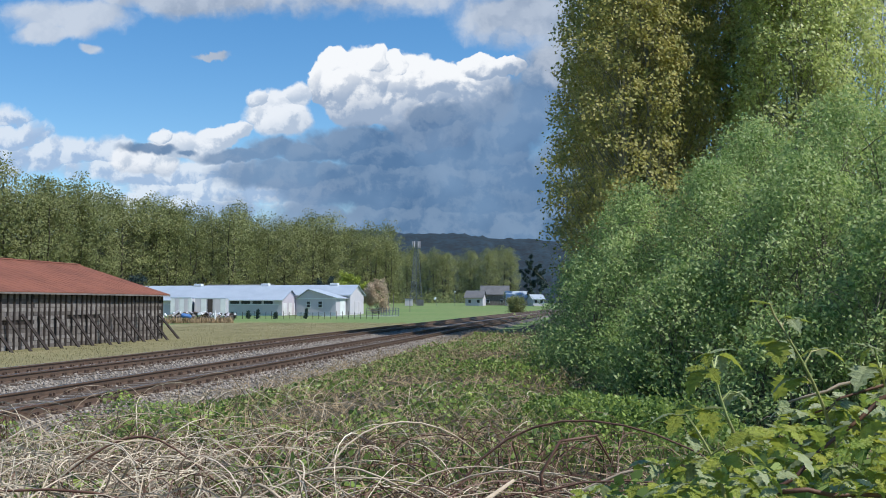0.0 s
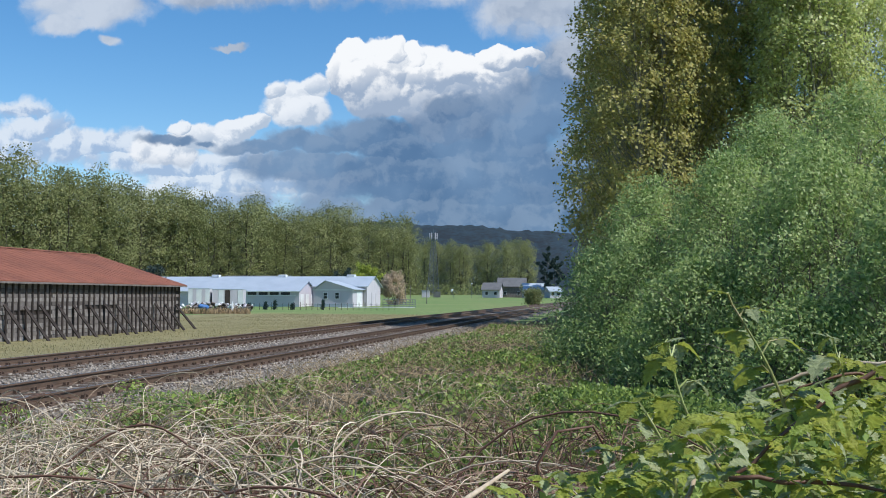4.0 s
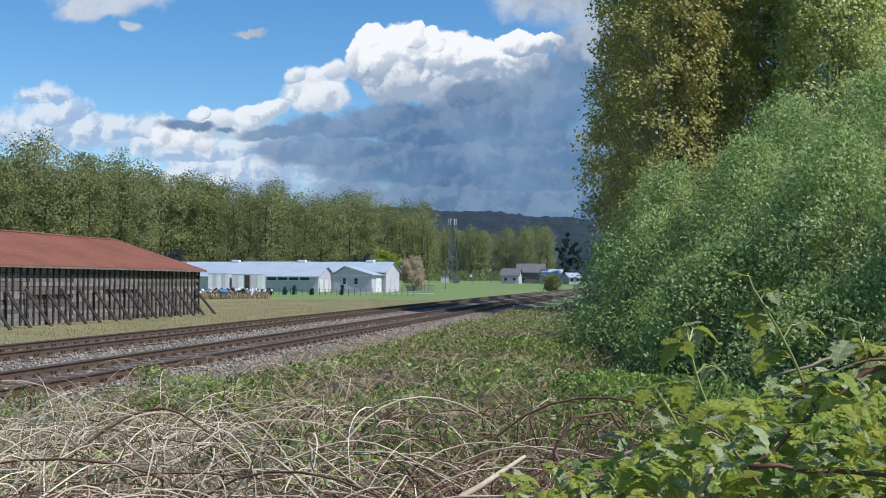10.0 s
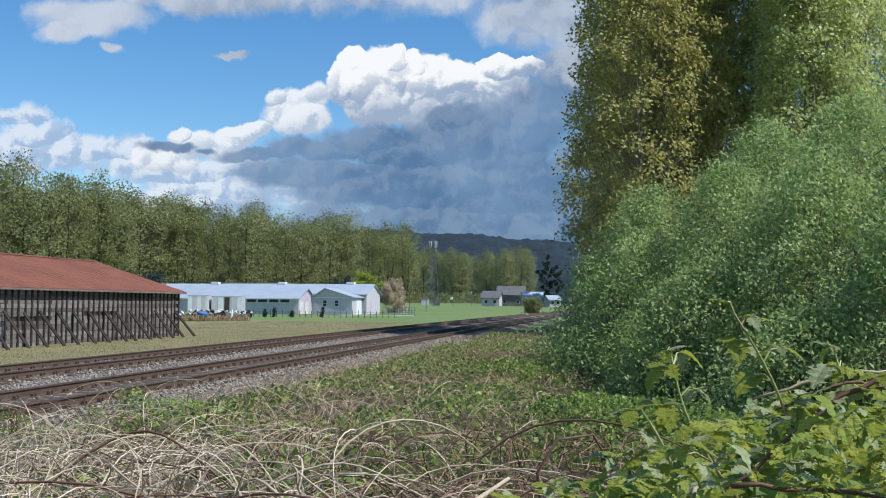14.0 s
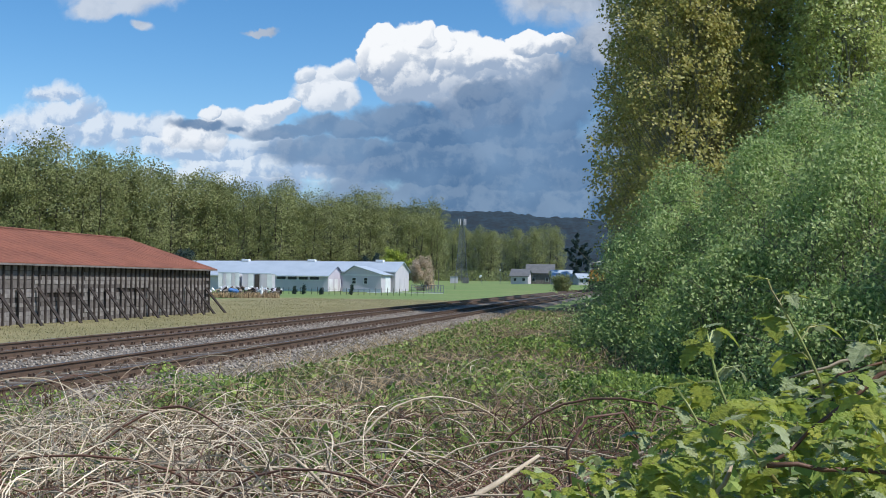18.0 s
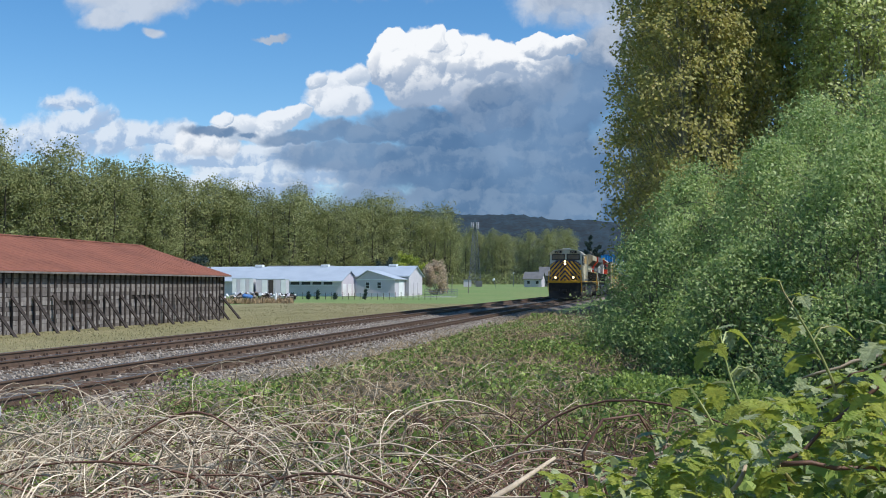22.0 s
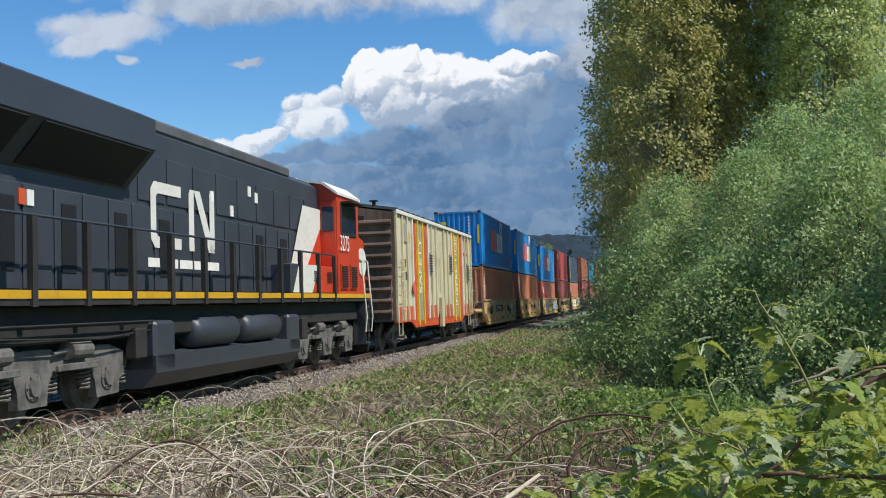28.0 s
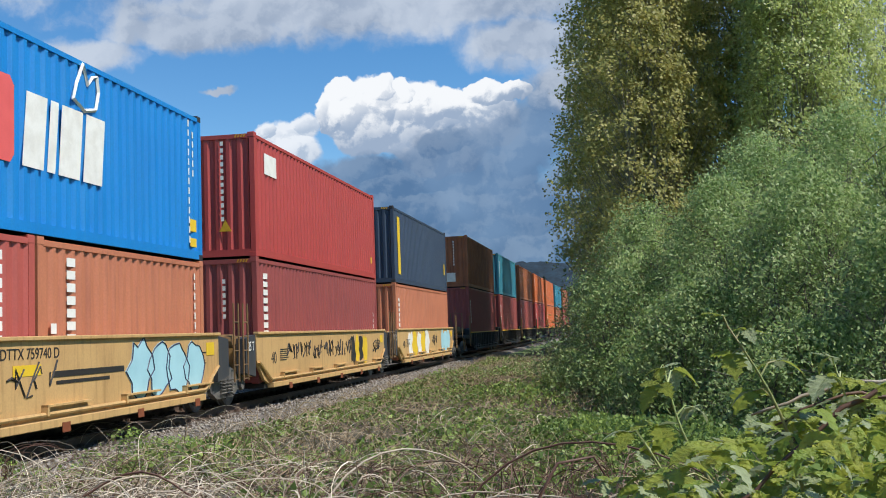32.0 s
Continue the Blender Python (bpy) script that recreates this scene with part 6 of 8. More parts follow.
    plate("warning_placard", [(0.22, 0), (0.44, 0.26), (0.22, 0.52), (0, 0.26)], M_CORAL, c, Matrix.Translation((S + 0.08, 2.2, 1.75)) @ FACE, "red diamond placard")
    part("round_sign", Geo().tube([(S, 2.0, 3.75), (S + 0.02, 2.0, 3.75)], 0.16, 18), M_YELLOW, c, "small round sign")
    # ribbed ends
    for y, sg in ((0.0, -1), (L, 1)):
        part("end_wall", Geo().prism([(-S, Z0), (S, Z0), (S, Z1 - 0.05), (0, Z1 + 0.2), (-S, Z1 - 0.05)], min(y, y + 0.05 * sg), max(y, y + 0.05 * sg)), M_BOXEND, c)
        for k in range(9):
            z = Z0 + 0.25 + 0.36 * k
            part("end_rib", Geo().tube([(-S + 0.1, y + 0.05 * sg, z), (S - 0.1, y + 0.05 * sg, z)], 0.09, 8), M_BOXEND, c, "rounded end rib")
        part("end_platform", Geo().box(-S, S, min(y + 0.06 * sg, y + 0.4 * sg), max(y + 0.06 * sg, y + 0.4 * sg), 0.95, 1.0), M_UNDER, c)
        part("end_rail", handrail([(1.5, y + 0.3 * sg, 1.0), (1.5, y + 0.3 * sg, 2.3), (-1.5, y + 0.3 * sg, 2.3), (-1.5, y + 0.3 * sg, 1.0)], 0.02), M_BOXEND, c)
        coupler(c, y + 0.9 * sg, -sg)
    bars("end_number", [(0, 0, 1.0, 0.16)], Matrix.Translation((-0.4, -0.06, Z1 - 0.3)) @ FACE_FRONT, M_SHADOWBAR, c)
    roof = Geo().prism([(-S - 0.06, Z1), (0, Z1 + 0.24), (S + 0.06, Z1), (S + 0.06, Z1 + 0.05), (0, Z1 + 0.3), (-S - 0.06, Z1 + 0.05)], -0.03, L + 0.03)
    part("roof", roof, M_ROOFGREY, c)
    for k in range(18):
        y = 0.3 + k * 0.84
        g = Geo()
        for s in (-1, 1):
            g.add([(0, y, Z1 + 0.3), (0, y + 0.1, Z1 + 0.3), ((S + 0.05) * s, y + 0.1, Z1 + 0.05), ((S + 0.05) * s, y, Z1 + 0.05), (0, y, Z1 + 0.36), (0, y + 0.1, Z1 + 0.36), ((S + 0.05) * s, y + 0.1, Z1 + 0.11), ((S + 0.05) * s, y, Z1 + 0.11)],
                  [(0, 1, 2, 3), (4, 5, 6, 7), (0, 3, 7, 4), (1, 2, 6, 5), (0, 1, 5, 4), (2, 3, 7, 6)])
        part("roof_rib", g, M_ROOFGREY, c)
    part("end_lamp", Geo().tube([(0.9, 0.1, Z1 + 0.15), (0.9, 0.1, Z1 + 0.32)], 0.06, 8).box(0.78, 1.02, -0.02, 0.22, Z1 + 0.32, Z1 + 0.36), M_UNDER, c)
    part("underframe", Geo().box(-0.5, 0.5, -0.5, L + 0.5, 0.72, 1.0, 0.03).box(-1.2, 1.2, 4.5, 6.5, 0.55, 0.95, 0.05).box(-1.2, 1.2, 8.0, 9.5, 0.55, 0.95, 0.05), M_UNDER, c)
    car_truck(c, 1.9)
    car_truck(c, L - 1.9)
    rolling(c, 80.0)


make_boxcar()


# ---------------------------------------------------------------- containers
BOX_MESH = {}


def recolour(ob, material):
    ob.material_slots[0].link = "OBJECT"
    ob.material_slots[0].material = material
    return ob


def box_meshes(L, H):
    """Meshes of a corrugated container L long and H high; y from 0 to L, x across, z from 0."""
    key = (L, H)
    if key in BOX_MESH:
        return BOX_MESH[key]
    S = 1.22

    def corrugated(length, fixed, axis, sgn):
        """Sheet with trapezoid ribs along an axis."""
        vs, fs = [], []
        n = int(round(length / 0.28))
        p = length / n
        prof = []
        for i in range(n):
            prof += [(i * p + 0.0, 0.0), (i * p + 0.3 * p, 0.0), (i * p + 0.5 * p, 1.0), (i * p + 0.8 * p, 1.0)]
        prof.append((length, 0.0))
        for a, d in prof:
            for z in (0.16, H - 0.12):
                q = fixed - sgn * 0.044 * d
                vs.append((q, a, z) if axis == "y" else (a, q, z))
        for i in range(len(prof) - 1):
            fs.append((2 * i, 2 * i + 2, 2 * i + 3, 2 * i + 1))
        return vs, fs
    out = {}
    for nm, s in (("side_a", 1), ("side_b", -1)):
        vs, fs = corrugated(L - 0.3, (S - 0.01) * s, "y", s)
        out[nm] = Geo().add([(x, y + 0.15, z) for x, y, z in vs], fs).mesh("side_panel")
    for nm, y, s in (("end_a", 0.01, -1), ("end_b", L - 0.01, 1)):
        vs, fs = corrugated(2 * S - 0.28, y, "x", s)
        out[nm] = Geo().add([(x - S + 0.14, yy, z) for x, yy, z in vs], fs).mesh("end_panel")
    fr = Geo()
    for x in (-1, 1):
        for y0 in (0, L - 0.15):
            fr.box(*sorted((S * x, (S - 0.12) * x)), y0, y0 + 0.15, 0.118, H - 0.118)
        fr.box(*sorted((S * x, (S - 0.06) * x)), 0.1, L - 0.1, H - 0.13, H - 0.05)
        fr.box(*sorted((S * x, (S - 0.05) * x)), 0.1, L - 0.1, 0.02, 0.18)
    for y0 in (0, L - 0.08):
        fr.box(-S + 0.1, S - 0.1, y0, y0 + 0.08, H - 0.14, H - 0.04)
        fr.box(-S + 0.1, S - 0.1, y0, y0 + 0.08, 0.02, 0.18)
    out["frame"] = fr.mesh("frame")
    out["casting"] = Geo().box(-0.081, 0.081, 0, 0.178, 0, 0.118, 0.008).mesh("corner_casting")
    out["roof"] = Geo().box(-S + 0.02, S - 0.02, 0.05, L - 0.05, H - 0.09, H - 0.04).mesh("roof")
    out["floor"] = Geo().box(-S + 0.05, S - 0.05, 0.05, L - 0.05, 0.1, 0.17).mesh("floor")
    locks = Geo()
    for x in (-0.85, -0.35, 0.35, 0.85):
        locks.tube([(x, -0.03, 0.12), (x, -0.03, H - 0.12)], 0.022, 6)
    out["locks"] = locks.mesh("lock_rod")
    BOX_MESH[key] = out
    return out


def container(label, u, z, colour, L=12.192, H=2.896, marks=(), doors=False):
    """A shipping container on the train, its near end at u and its base z over the rail."""
    c = thing("shipping_container", label, "container", "shipping containers")
    ms = box_meshes(L, H)
    for nm, key in (("side_panel", "side_a"), ("side_panel", "side_b"), ("end_panel", "end_a"), ("end_panel", "end_b"), ("frame", "frame"), ("roof", "roof")):
        recolour(part(nm, ms[key], colour, c), colour)
    for x in (-1.143, 1.143):
        for y in (-0.004, L - 0.174):
            for zz in (0.0, H - 0.118):
                recolour(part("corner_casting", ms["casting"], colour, c, at=Matrix.Translation((x, y, zz))), colour if "blue" not in label else M_WELLBLACK)
    part("floor", ms["floor"], M_UNDER, c)
    if doors:
        part("lock_rod", ms["locks"], M_STRIPEGREY, c, "galvanised lock rods")
    side = lambda y, zz: Matrix.Translation((1.216, y, zz)) @ FACE
    end = lambda x, zz: Matrix.Translation((x, -0.008, zz)) @ FACE_FRONT
    for kind, *v in marks:
        if kind == "vbar":          # column of small marks on the side: y, z, width, count, surface
            y, zz, w, n, m_ = v
            bars("marking", [(0, -0.19 * k, w, 0.13) for k in range(n)], side(y, zz), m_, c, "small pale mark")
        elif kind == "sidebox":
            y, zz, w, h, m_ = v
            bars("marking", [(0, 0, w, h)], side(y, zz), m_, c, "plain marking on the side")
        elif kind == "endcol":
            x, zz, n, m_ = v
            bars("marking", [(0, -0.16 * k, 0.07, 0.1) for k in range(n)], end(x, zz), m_, c, "small pale end mark")
        elif kind == "endbox":
            x, zz, w, h, m_ = v
            bars("marking", [(0, 0, w, h)], end(x, zz), m_, c, "plain marking on the end")
        elif kind == "tri":
            x, zz, w = v
            plate("warning_triangle", [(0, 0), (w, 0), (w / 2, w * 0.9)], M_YELLOW, c, end(x, zz), "yellow warning triangle")
        elif kind == "brand":
            blue_brand(c, side)
    for x in (-1.0, 0.75):
        g = Geo()
        for k in range(4):
            g.prism([(0.07 * k, 0), (0.035 + 0.07 * k, 0), (0.065 + 0.07 * k, 0.07), (0.03 + 0.07 * k, 0.07)], 0, 0.004, "z")
        part("hazard_stripe", g, M_YELLOW, c, "yellow height stripes", at=end(x, H - 0.12))
    return rolling(c, u, z)


def blue_brand(c, side):
    """The line's emblem as plain shapes: coral blocks, white slanting blocks and a white bird-like outline."""
    y0, z0 = 3.4, 0.95
    for x, w in ((0.0, 0.85), (1.0, 1.15)):
        plate("brand_block", [(x + 0.1, 0.0), (x + w - 0.1, 0.0), (x + w, 0.12), (x + w, 1.08), (x + w - 0.1, 1.2), (x + 0.1, 1.2), (x, 1.08), (x, 0.12)], M_CORAL, c, side(y0, z0), "plain coral red brand block")
    for x, w in ((2.35, 0.55), (3.0, 0.22), (3.32, 0.62), (4.05, 0.6)):
        plate("brand_block", [(x, 0), (x + w, 0), (x + w + 0.12, 1.08), (x + 0.12, 1.08)], M_LETTER, c, side(y0, z0), "plain white slanting brand block")
    bird = Geo()
    pts = [(3.85, 1.5), (3.75, 1.25), (4.1, 1.12), (4.45, 1.2), (4.55, 1.5), (4.5, 1.75), (4.35, 1.7), (4.2, 1.55), (4.05, 1.85), (3.85, 1.5)]
    bird.tube([(x, y, 0.004) for x, y in pts], 0.035, 4)
    part("brand_outline", bird, M_LETTER, c, "white outlined brand shape", at=side(y0, z0))


def make_containers():
    fl = 0.42
    blue_marks = (("brand",), ("endcol", 0.55, 2.5, 13, M_LETTER), ("endbox", 1.02, 1.2, 0.1, 0.95, M_SPRAYYELLOW), ("vbar", 11.55, 2.6, 0.05, 13, M_LETTER), ("sidebox", 11.6, 0.55, 0.3, 0.24, M_SPRAYYELLOW), ("sidebox", 11.6, 0.25, 0.3, 0.17, M_SPRAYYELLOW), ("vbar", 11.75, 2.4, 0.05, 5, M_LETTER))
    brown_marks = (("vbar", 0.5, 2.4, 0.22, 11, M_LETTER), ("vbar", 11.5, 2.5, 0.05, 10, M_LETTER), ("sidebox", 11.8, 1.2, 0.12, 0.16, M_SPRAYYELLOW))
    P = 15.35
    U0 = 100.75
    for i in range(2):
        container("brown corrugated shipping container in a well car", U0 + P * i, fl, C_BROWN, marks=brown_marks + (("endbox", 0.1, 1.6, 0.7, 0.1, M_LETTER), ("endbox", 0.4, 1.42, 0.3, 0.1, M_LETTER)), doors=(i == 0))
        container("bright blue corrugated shipping container stacked on a brown one", U0 + P * i, fl + 2.9, C_BLUE, marks=blue_marks + ((("endbox", -0.95, 2.1, 0.35, 0.25, M_SPRAYYELLOW), ("endbox", -0.95, 1.85, 0.35, 0.14, M_SPRAYYELLOW)) if i == 0 else ()))
    u = U0 + 2 * P
    container("faded red short shipping container in a well car", u, fl, C_PINK, 6.058, 2.591, (("sidebox", 1.1, 1.6, 0.75, 0.5, M_LETTER), ("vbar", 5.2, 2.2, 0.06, 9, M_LETTER), ("endbox", -0.3, 1.8, 0.9, 0.1, M_LETTER)))
    container("brown short shipping container in a well car", u + 6.13, fl, C_BROWN, 6.058, 2.591, (("vbar", 0.8, 2.2, 0.25, 7, M_LETTER), ("sidebox", 0.35, 1.2, 0.15, 0.15, M_LETTER), ("vbar", 5.6, 2.2, 0.05, 8, M_LETTER)))
    container("bright blue corrugated shipping container stacked on two short ones", u, fl + 2.595, C_BLUE, marks=blue_marks)
    u = U0 + 3 * P
    container("maroon corrugated shipping container in a well car", u, fl, C_MAROON, marks=(("vbar", 0.45, 2.4, 0.3, 9, M_LETTER), ("sidebox", 11.5, 0.45, 0.3, 0.3, M_SPRAYYELLOW), ("endcol", 0.4, 2.3, 6, M_LETTER), ("vbar", 11.6, 1.6, 0.05, 4, M_LETTER)))
    container("red corrugated shipping container stacked on a maroon one", u, fl + 2.9, C_RED, marks=(("sidebox", 0.7, 2.0, 0.9, 0.5, M_LETTER), ("endcol", 0.4, 2.6, 12, M_LETTER), ("tri", 0.35, 0.6, 0.3), ("sidebox", 11.5, 0.5, 0.15, 0.2, M_SPRAYYELLOW)))
    u = U0 + 4 * P
    container("brown corrugated shipping container in a well car", u, fl, C_BROWN, marks=(("vbar", 0.5, 2.2, 0.2, 7, M_LETTER), ("sidebox", 11.5, 0.9, 0.3, 0.25, M_SPRAYYELLOW)))
    container("navy blue corrugated shipping container with a yellow upright mark", u, fl + 2.9, C_NAVY, marks=(("sidebox", 0.7, 0.35, 0.45, 2.2, M_SPRAYYELLOW), ("sidebox", 11.4, 0.8, 0.25, 0.5, M_SPRAYYELLOW), ("endcol", 0.2, 2.5, 10, M_LETTER)))
    # second car set
    V0 = 181.9
    lower = (C_MAROON, C_MAROON, C_MAROON, C_RED, C_ORANGE, C_STREAKBROWN, C_RED)
    upper = (C_STREAKBROWN, C_TEAL, C_STREAKBROWN, C_ORANGE, C_ORANGE, C_TEAL, C_STREAKBROWN)
    words = {C_MAROON: "maroon", C_RED: "red", C_ORANGE: "orange", C_STREAKBROWN: "streaked brown", C_TEAL: "faded teal"}
    for i in range(7):
        u = V0 + P * i
        container(words[lower[i]] + " corrugated shipping container in a black well car", u, 0.95, lower[i], marks=(("vbar", 0.5, 2.0, 0.2, 7, M_LETTER),))
        container(words[upper[i]] + " corrugated shipping container on top of another", u, 0.95 + 2.9, upper[i], marks=(("endbox", 0.0, 0.3, 0.5, 0.5, M_LETTER), ("endcol", 0.4, 2.5, 9, M_LETTER)) if i == 0 else (("vbar", 0.5, 2.2, 0.15, 6, M_LETTER),))


make_containers()


# ---------------------------------------------------------------- well cars
def well_unit(u, i, colour, first=False, sill_top=1.53, dark=False):
    """One unit of an articulated double-stack car; y = 0 at its container's near end."""
    w = thing("well_car", ("black" if dark else "tan yellow") + " double-stack well car unit with graffiti and stencils" if not dark else "black double-stack well car unit with yellow top sill", "well car", "well cars")
    y0, y1 = (-0.45, 12.65)
    X0, X1 = 1.27, 1.34
    for s in (-1, 1):
        prof = [(y0, sill_top), (y1, sill_top), (y1, 0.95), (y1 - 0.5, 0.5), (y1 - 0.9, 0.38), (y0 + 0.9, 0.38), (y0 + 0.5, 0.5), (y0, 0.95)]
        part("side_wall", Geo().prism(prof, *sorted((X0 * s, X1 * s)), "x"), colour, w)
        part("top_sill", Geo().box(*sorted((X0 * s, (X1 + 0.06) * s)), y0, y1, sill_top, sill_top + 0.06, 0.01), M_YELLOW if dark else colour, w)
        part("lower_lip", Geo().tube([((X1 + 0.03) * s, y0 + 0.1, 0.92), ((X1 + 0.05) * s, y0 + 0.85, 0.5), ((X1 + 0.05) * s, y1 - 0.85, 0.5), ((X1 + 0.03) * s, y1 - 0.1, 0.92)], 0.035, 6), colour, w)
        part("lower_chord", Geo().box(*sorted(((X0 - 0.05) * s, (X1 + 0.09) * s)), y0 + 0.9, y1 - 0.9, 0.3, 0.42, 0.01), colour, w)
        for k in range(5):
            y = 1.2 + 2.4 * k
            part("step_bracket", Geo().box(*sorted((X1 * s, (X1 + 0.1) * s)), y, y + 1.3, 0.6, 0.63).box(*sorted((X1 * s, (X1 + 0.1) * s)), y, y + 0.05, 0.48, 0.63), colour, w)
            part("reflector", Geo().box(*sorted(((X1 + 0.09) * s, (X1 + 0.1) * s)), y + 0.4, y + 0.62, 0.22, 0.36), M_BROWNMARK, w, "small brown plate")
        if dark:
            for k in range(16):
                part("side_post", Geo().box(*sorted((X1 * s, (X1 + 0.07) * s)), 0.1 + 0.8 * k, 0.2 + 0.8 * k, 0.4, sill_top), colour, w)
        # end shields and ladders
        for ye, d in ((y0, -1), (y1, 1)):
            part("end_shield", Geo().prism([(ye, 0.6), (ye + 0.62 * d, 0.7), (ye + 0.62 * d, 1.45), (ye, 1.53)], *sorted((1.1 * s, 1.32 * s)), "x"), M_SLATEDARK if not dark else colour, w, "dark grey end shield")
            lad = Geo()
            for k in range(5):
                lad.tube([(1.4 * s, ye + 0.72 * d, 0.6 + 0.3 * k), (1.4 * s, ye + 1.0 * d, 0.6 + 0.3 * k)], 0.014, 5)
            for q in (0.72, 1.0):
                lad.tube([(1.4 * s, ye + q * d, 0.55), (1.4 * s, ye + q * d, 2.2)], 0.02, 5)
            part("end_ladder", lad, M_TANRUST, w)
    part("well_floor", Geo().box(-1.27, 1.27, 0.2, 12.0, 0.3, 0.4), M_UNDER, w)
    for ye, d in ((y0, -1), (y1, 1)):
        g = Geo().box(-1.25, 1.25, min(ye, ye + 0.25 * d), max(ye, ye + 0.25 * d), 0.6, 1.5, 0.02)
        g.box(-0.35, 0.35, min(ye, ye + 1.3 * d), max(ye, ye + 1.3 * d), 0.85, 1.2, 0.03)
        part("end_bulkhead", g, colour, w)
        part("brake_valve", Geo().box(-0.9, -0.4, min(ye + 0.3 * d, ye + 0.8 * d), max(ye + 0.3 * d, ye + 0.8 * d), 1.2, 1.6, 0.05), M_TANRUST, w)
        part("air_tank", Geo().tube([(0.3, ye + 0.5 * d, 1.4), (1.0, ye + 0.5 * d, 1.4)], 0.16, 10), M_TANRUST, w)
    if first:
        part("end_platform", Geo().box(-1.3, 1.3, -3.6, -0.4, 1.05, 1.15, 0.01).box(-0.4, 0.4, -4.2, -0.4, 0.75, 1.05, 0.02), colour, w)
        for s in (-1, 1):
            part("platform_brace", Geo().tube([(1.3 * s, -3.4, 1.05), (1.3 * s, -0.9, 1.0), (1.32 * s, 0.4, 0.5)], 0.07, 6), colour, w)
            part("platform_rail", handrail([(1.3 * s, -3.5, 1.1), (1.3 * s, -3.5, 2.3), (0.7 * s, -3.5, 2.3), (0.7 * s, -3.5, 1.1)], 0.025), M_TANRUST, w)
            part("stirrup", handrail([(1.32 * s, -3.5, 1.05), (1.36 * s, -3.5, 0.4), (1.36 * s, -2.9, 0.4), (1.32 * s, -2.9, 1.05)], 0.022), M_TANRUST, w)
        part("brake_wheel", Geo().tube([(0.5 + 0.27 * math.cos(q), -3.55, 1.75 + 0.27 * math.sin(q)) for q in np.linspace(0, 6.283, 16)], 0.02, 5), M_TANRUST, w)
        part("brake_cylinder", Geo().tube([(-0.2, -2.3, 1.4), (1.0, -2.3, 1.4)], 0.2, 12), M_TANRUST, w, smooth=True)
        coupler(w, -4.2, 1)
        car_truck(w, -2.2)
    car_truck(w, y1 + 0.95)
    if not dark:
        well_marks(w, i)
    rolling(w, u)


M_SLATEDARK = paint("dark_grey_shield_paint", "#3a3c40", "#4c4b49", 0.5, 0.6, "#55504a", 0.3)
M_TANRUST = paint("tan_and_rust_ironwork", "#8a6a42", "#5e4734", 0.6, 0.7, "#4a382b", 0.5)


def blob(cx, cz, rx, rz, n=14, seed=0, wob=0.18):
    q = random.Random(seed)
    return [(cx + rx * math.cos(6.283 * k / n) * (1 + q.uniform(-wob, wob)), cz + rz * math.sin(6.283 * k / n) * (1 + q.uniform(-wob, wob))) for k in range(n)]


def scrawl(w, y, z, sx, sz, seed, material=None):
    """A scribbled tag as bent strokes."""
    q = random.Random(seed)
    g = Geo()
    for k in range(5):
        p = [(sx * (k / 5 + q.uniform(-0.1, 0.22)), sz * q.uniform(0, 1), 0.004) for _ in range(4)]
        g.tube(p, 0.016, 4)
    part("scrawl", g, material or M_SHADOWBAR, w, "sprayed scrawl", at=Matrix.Translation((1.345, y, z)) @ FACE)


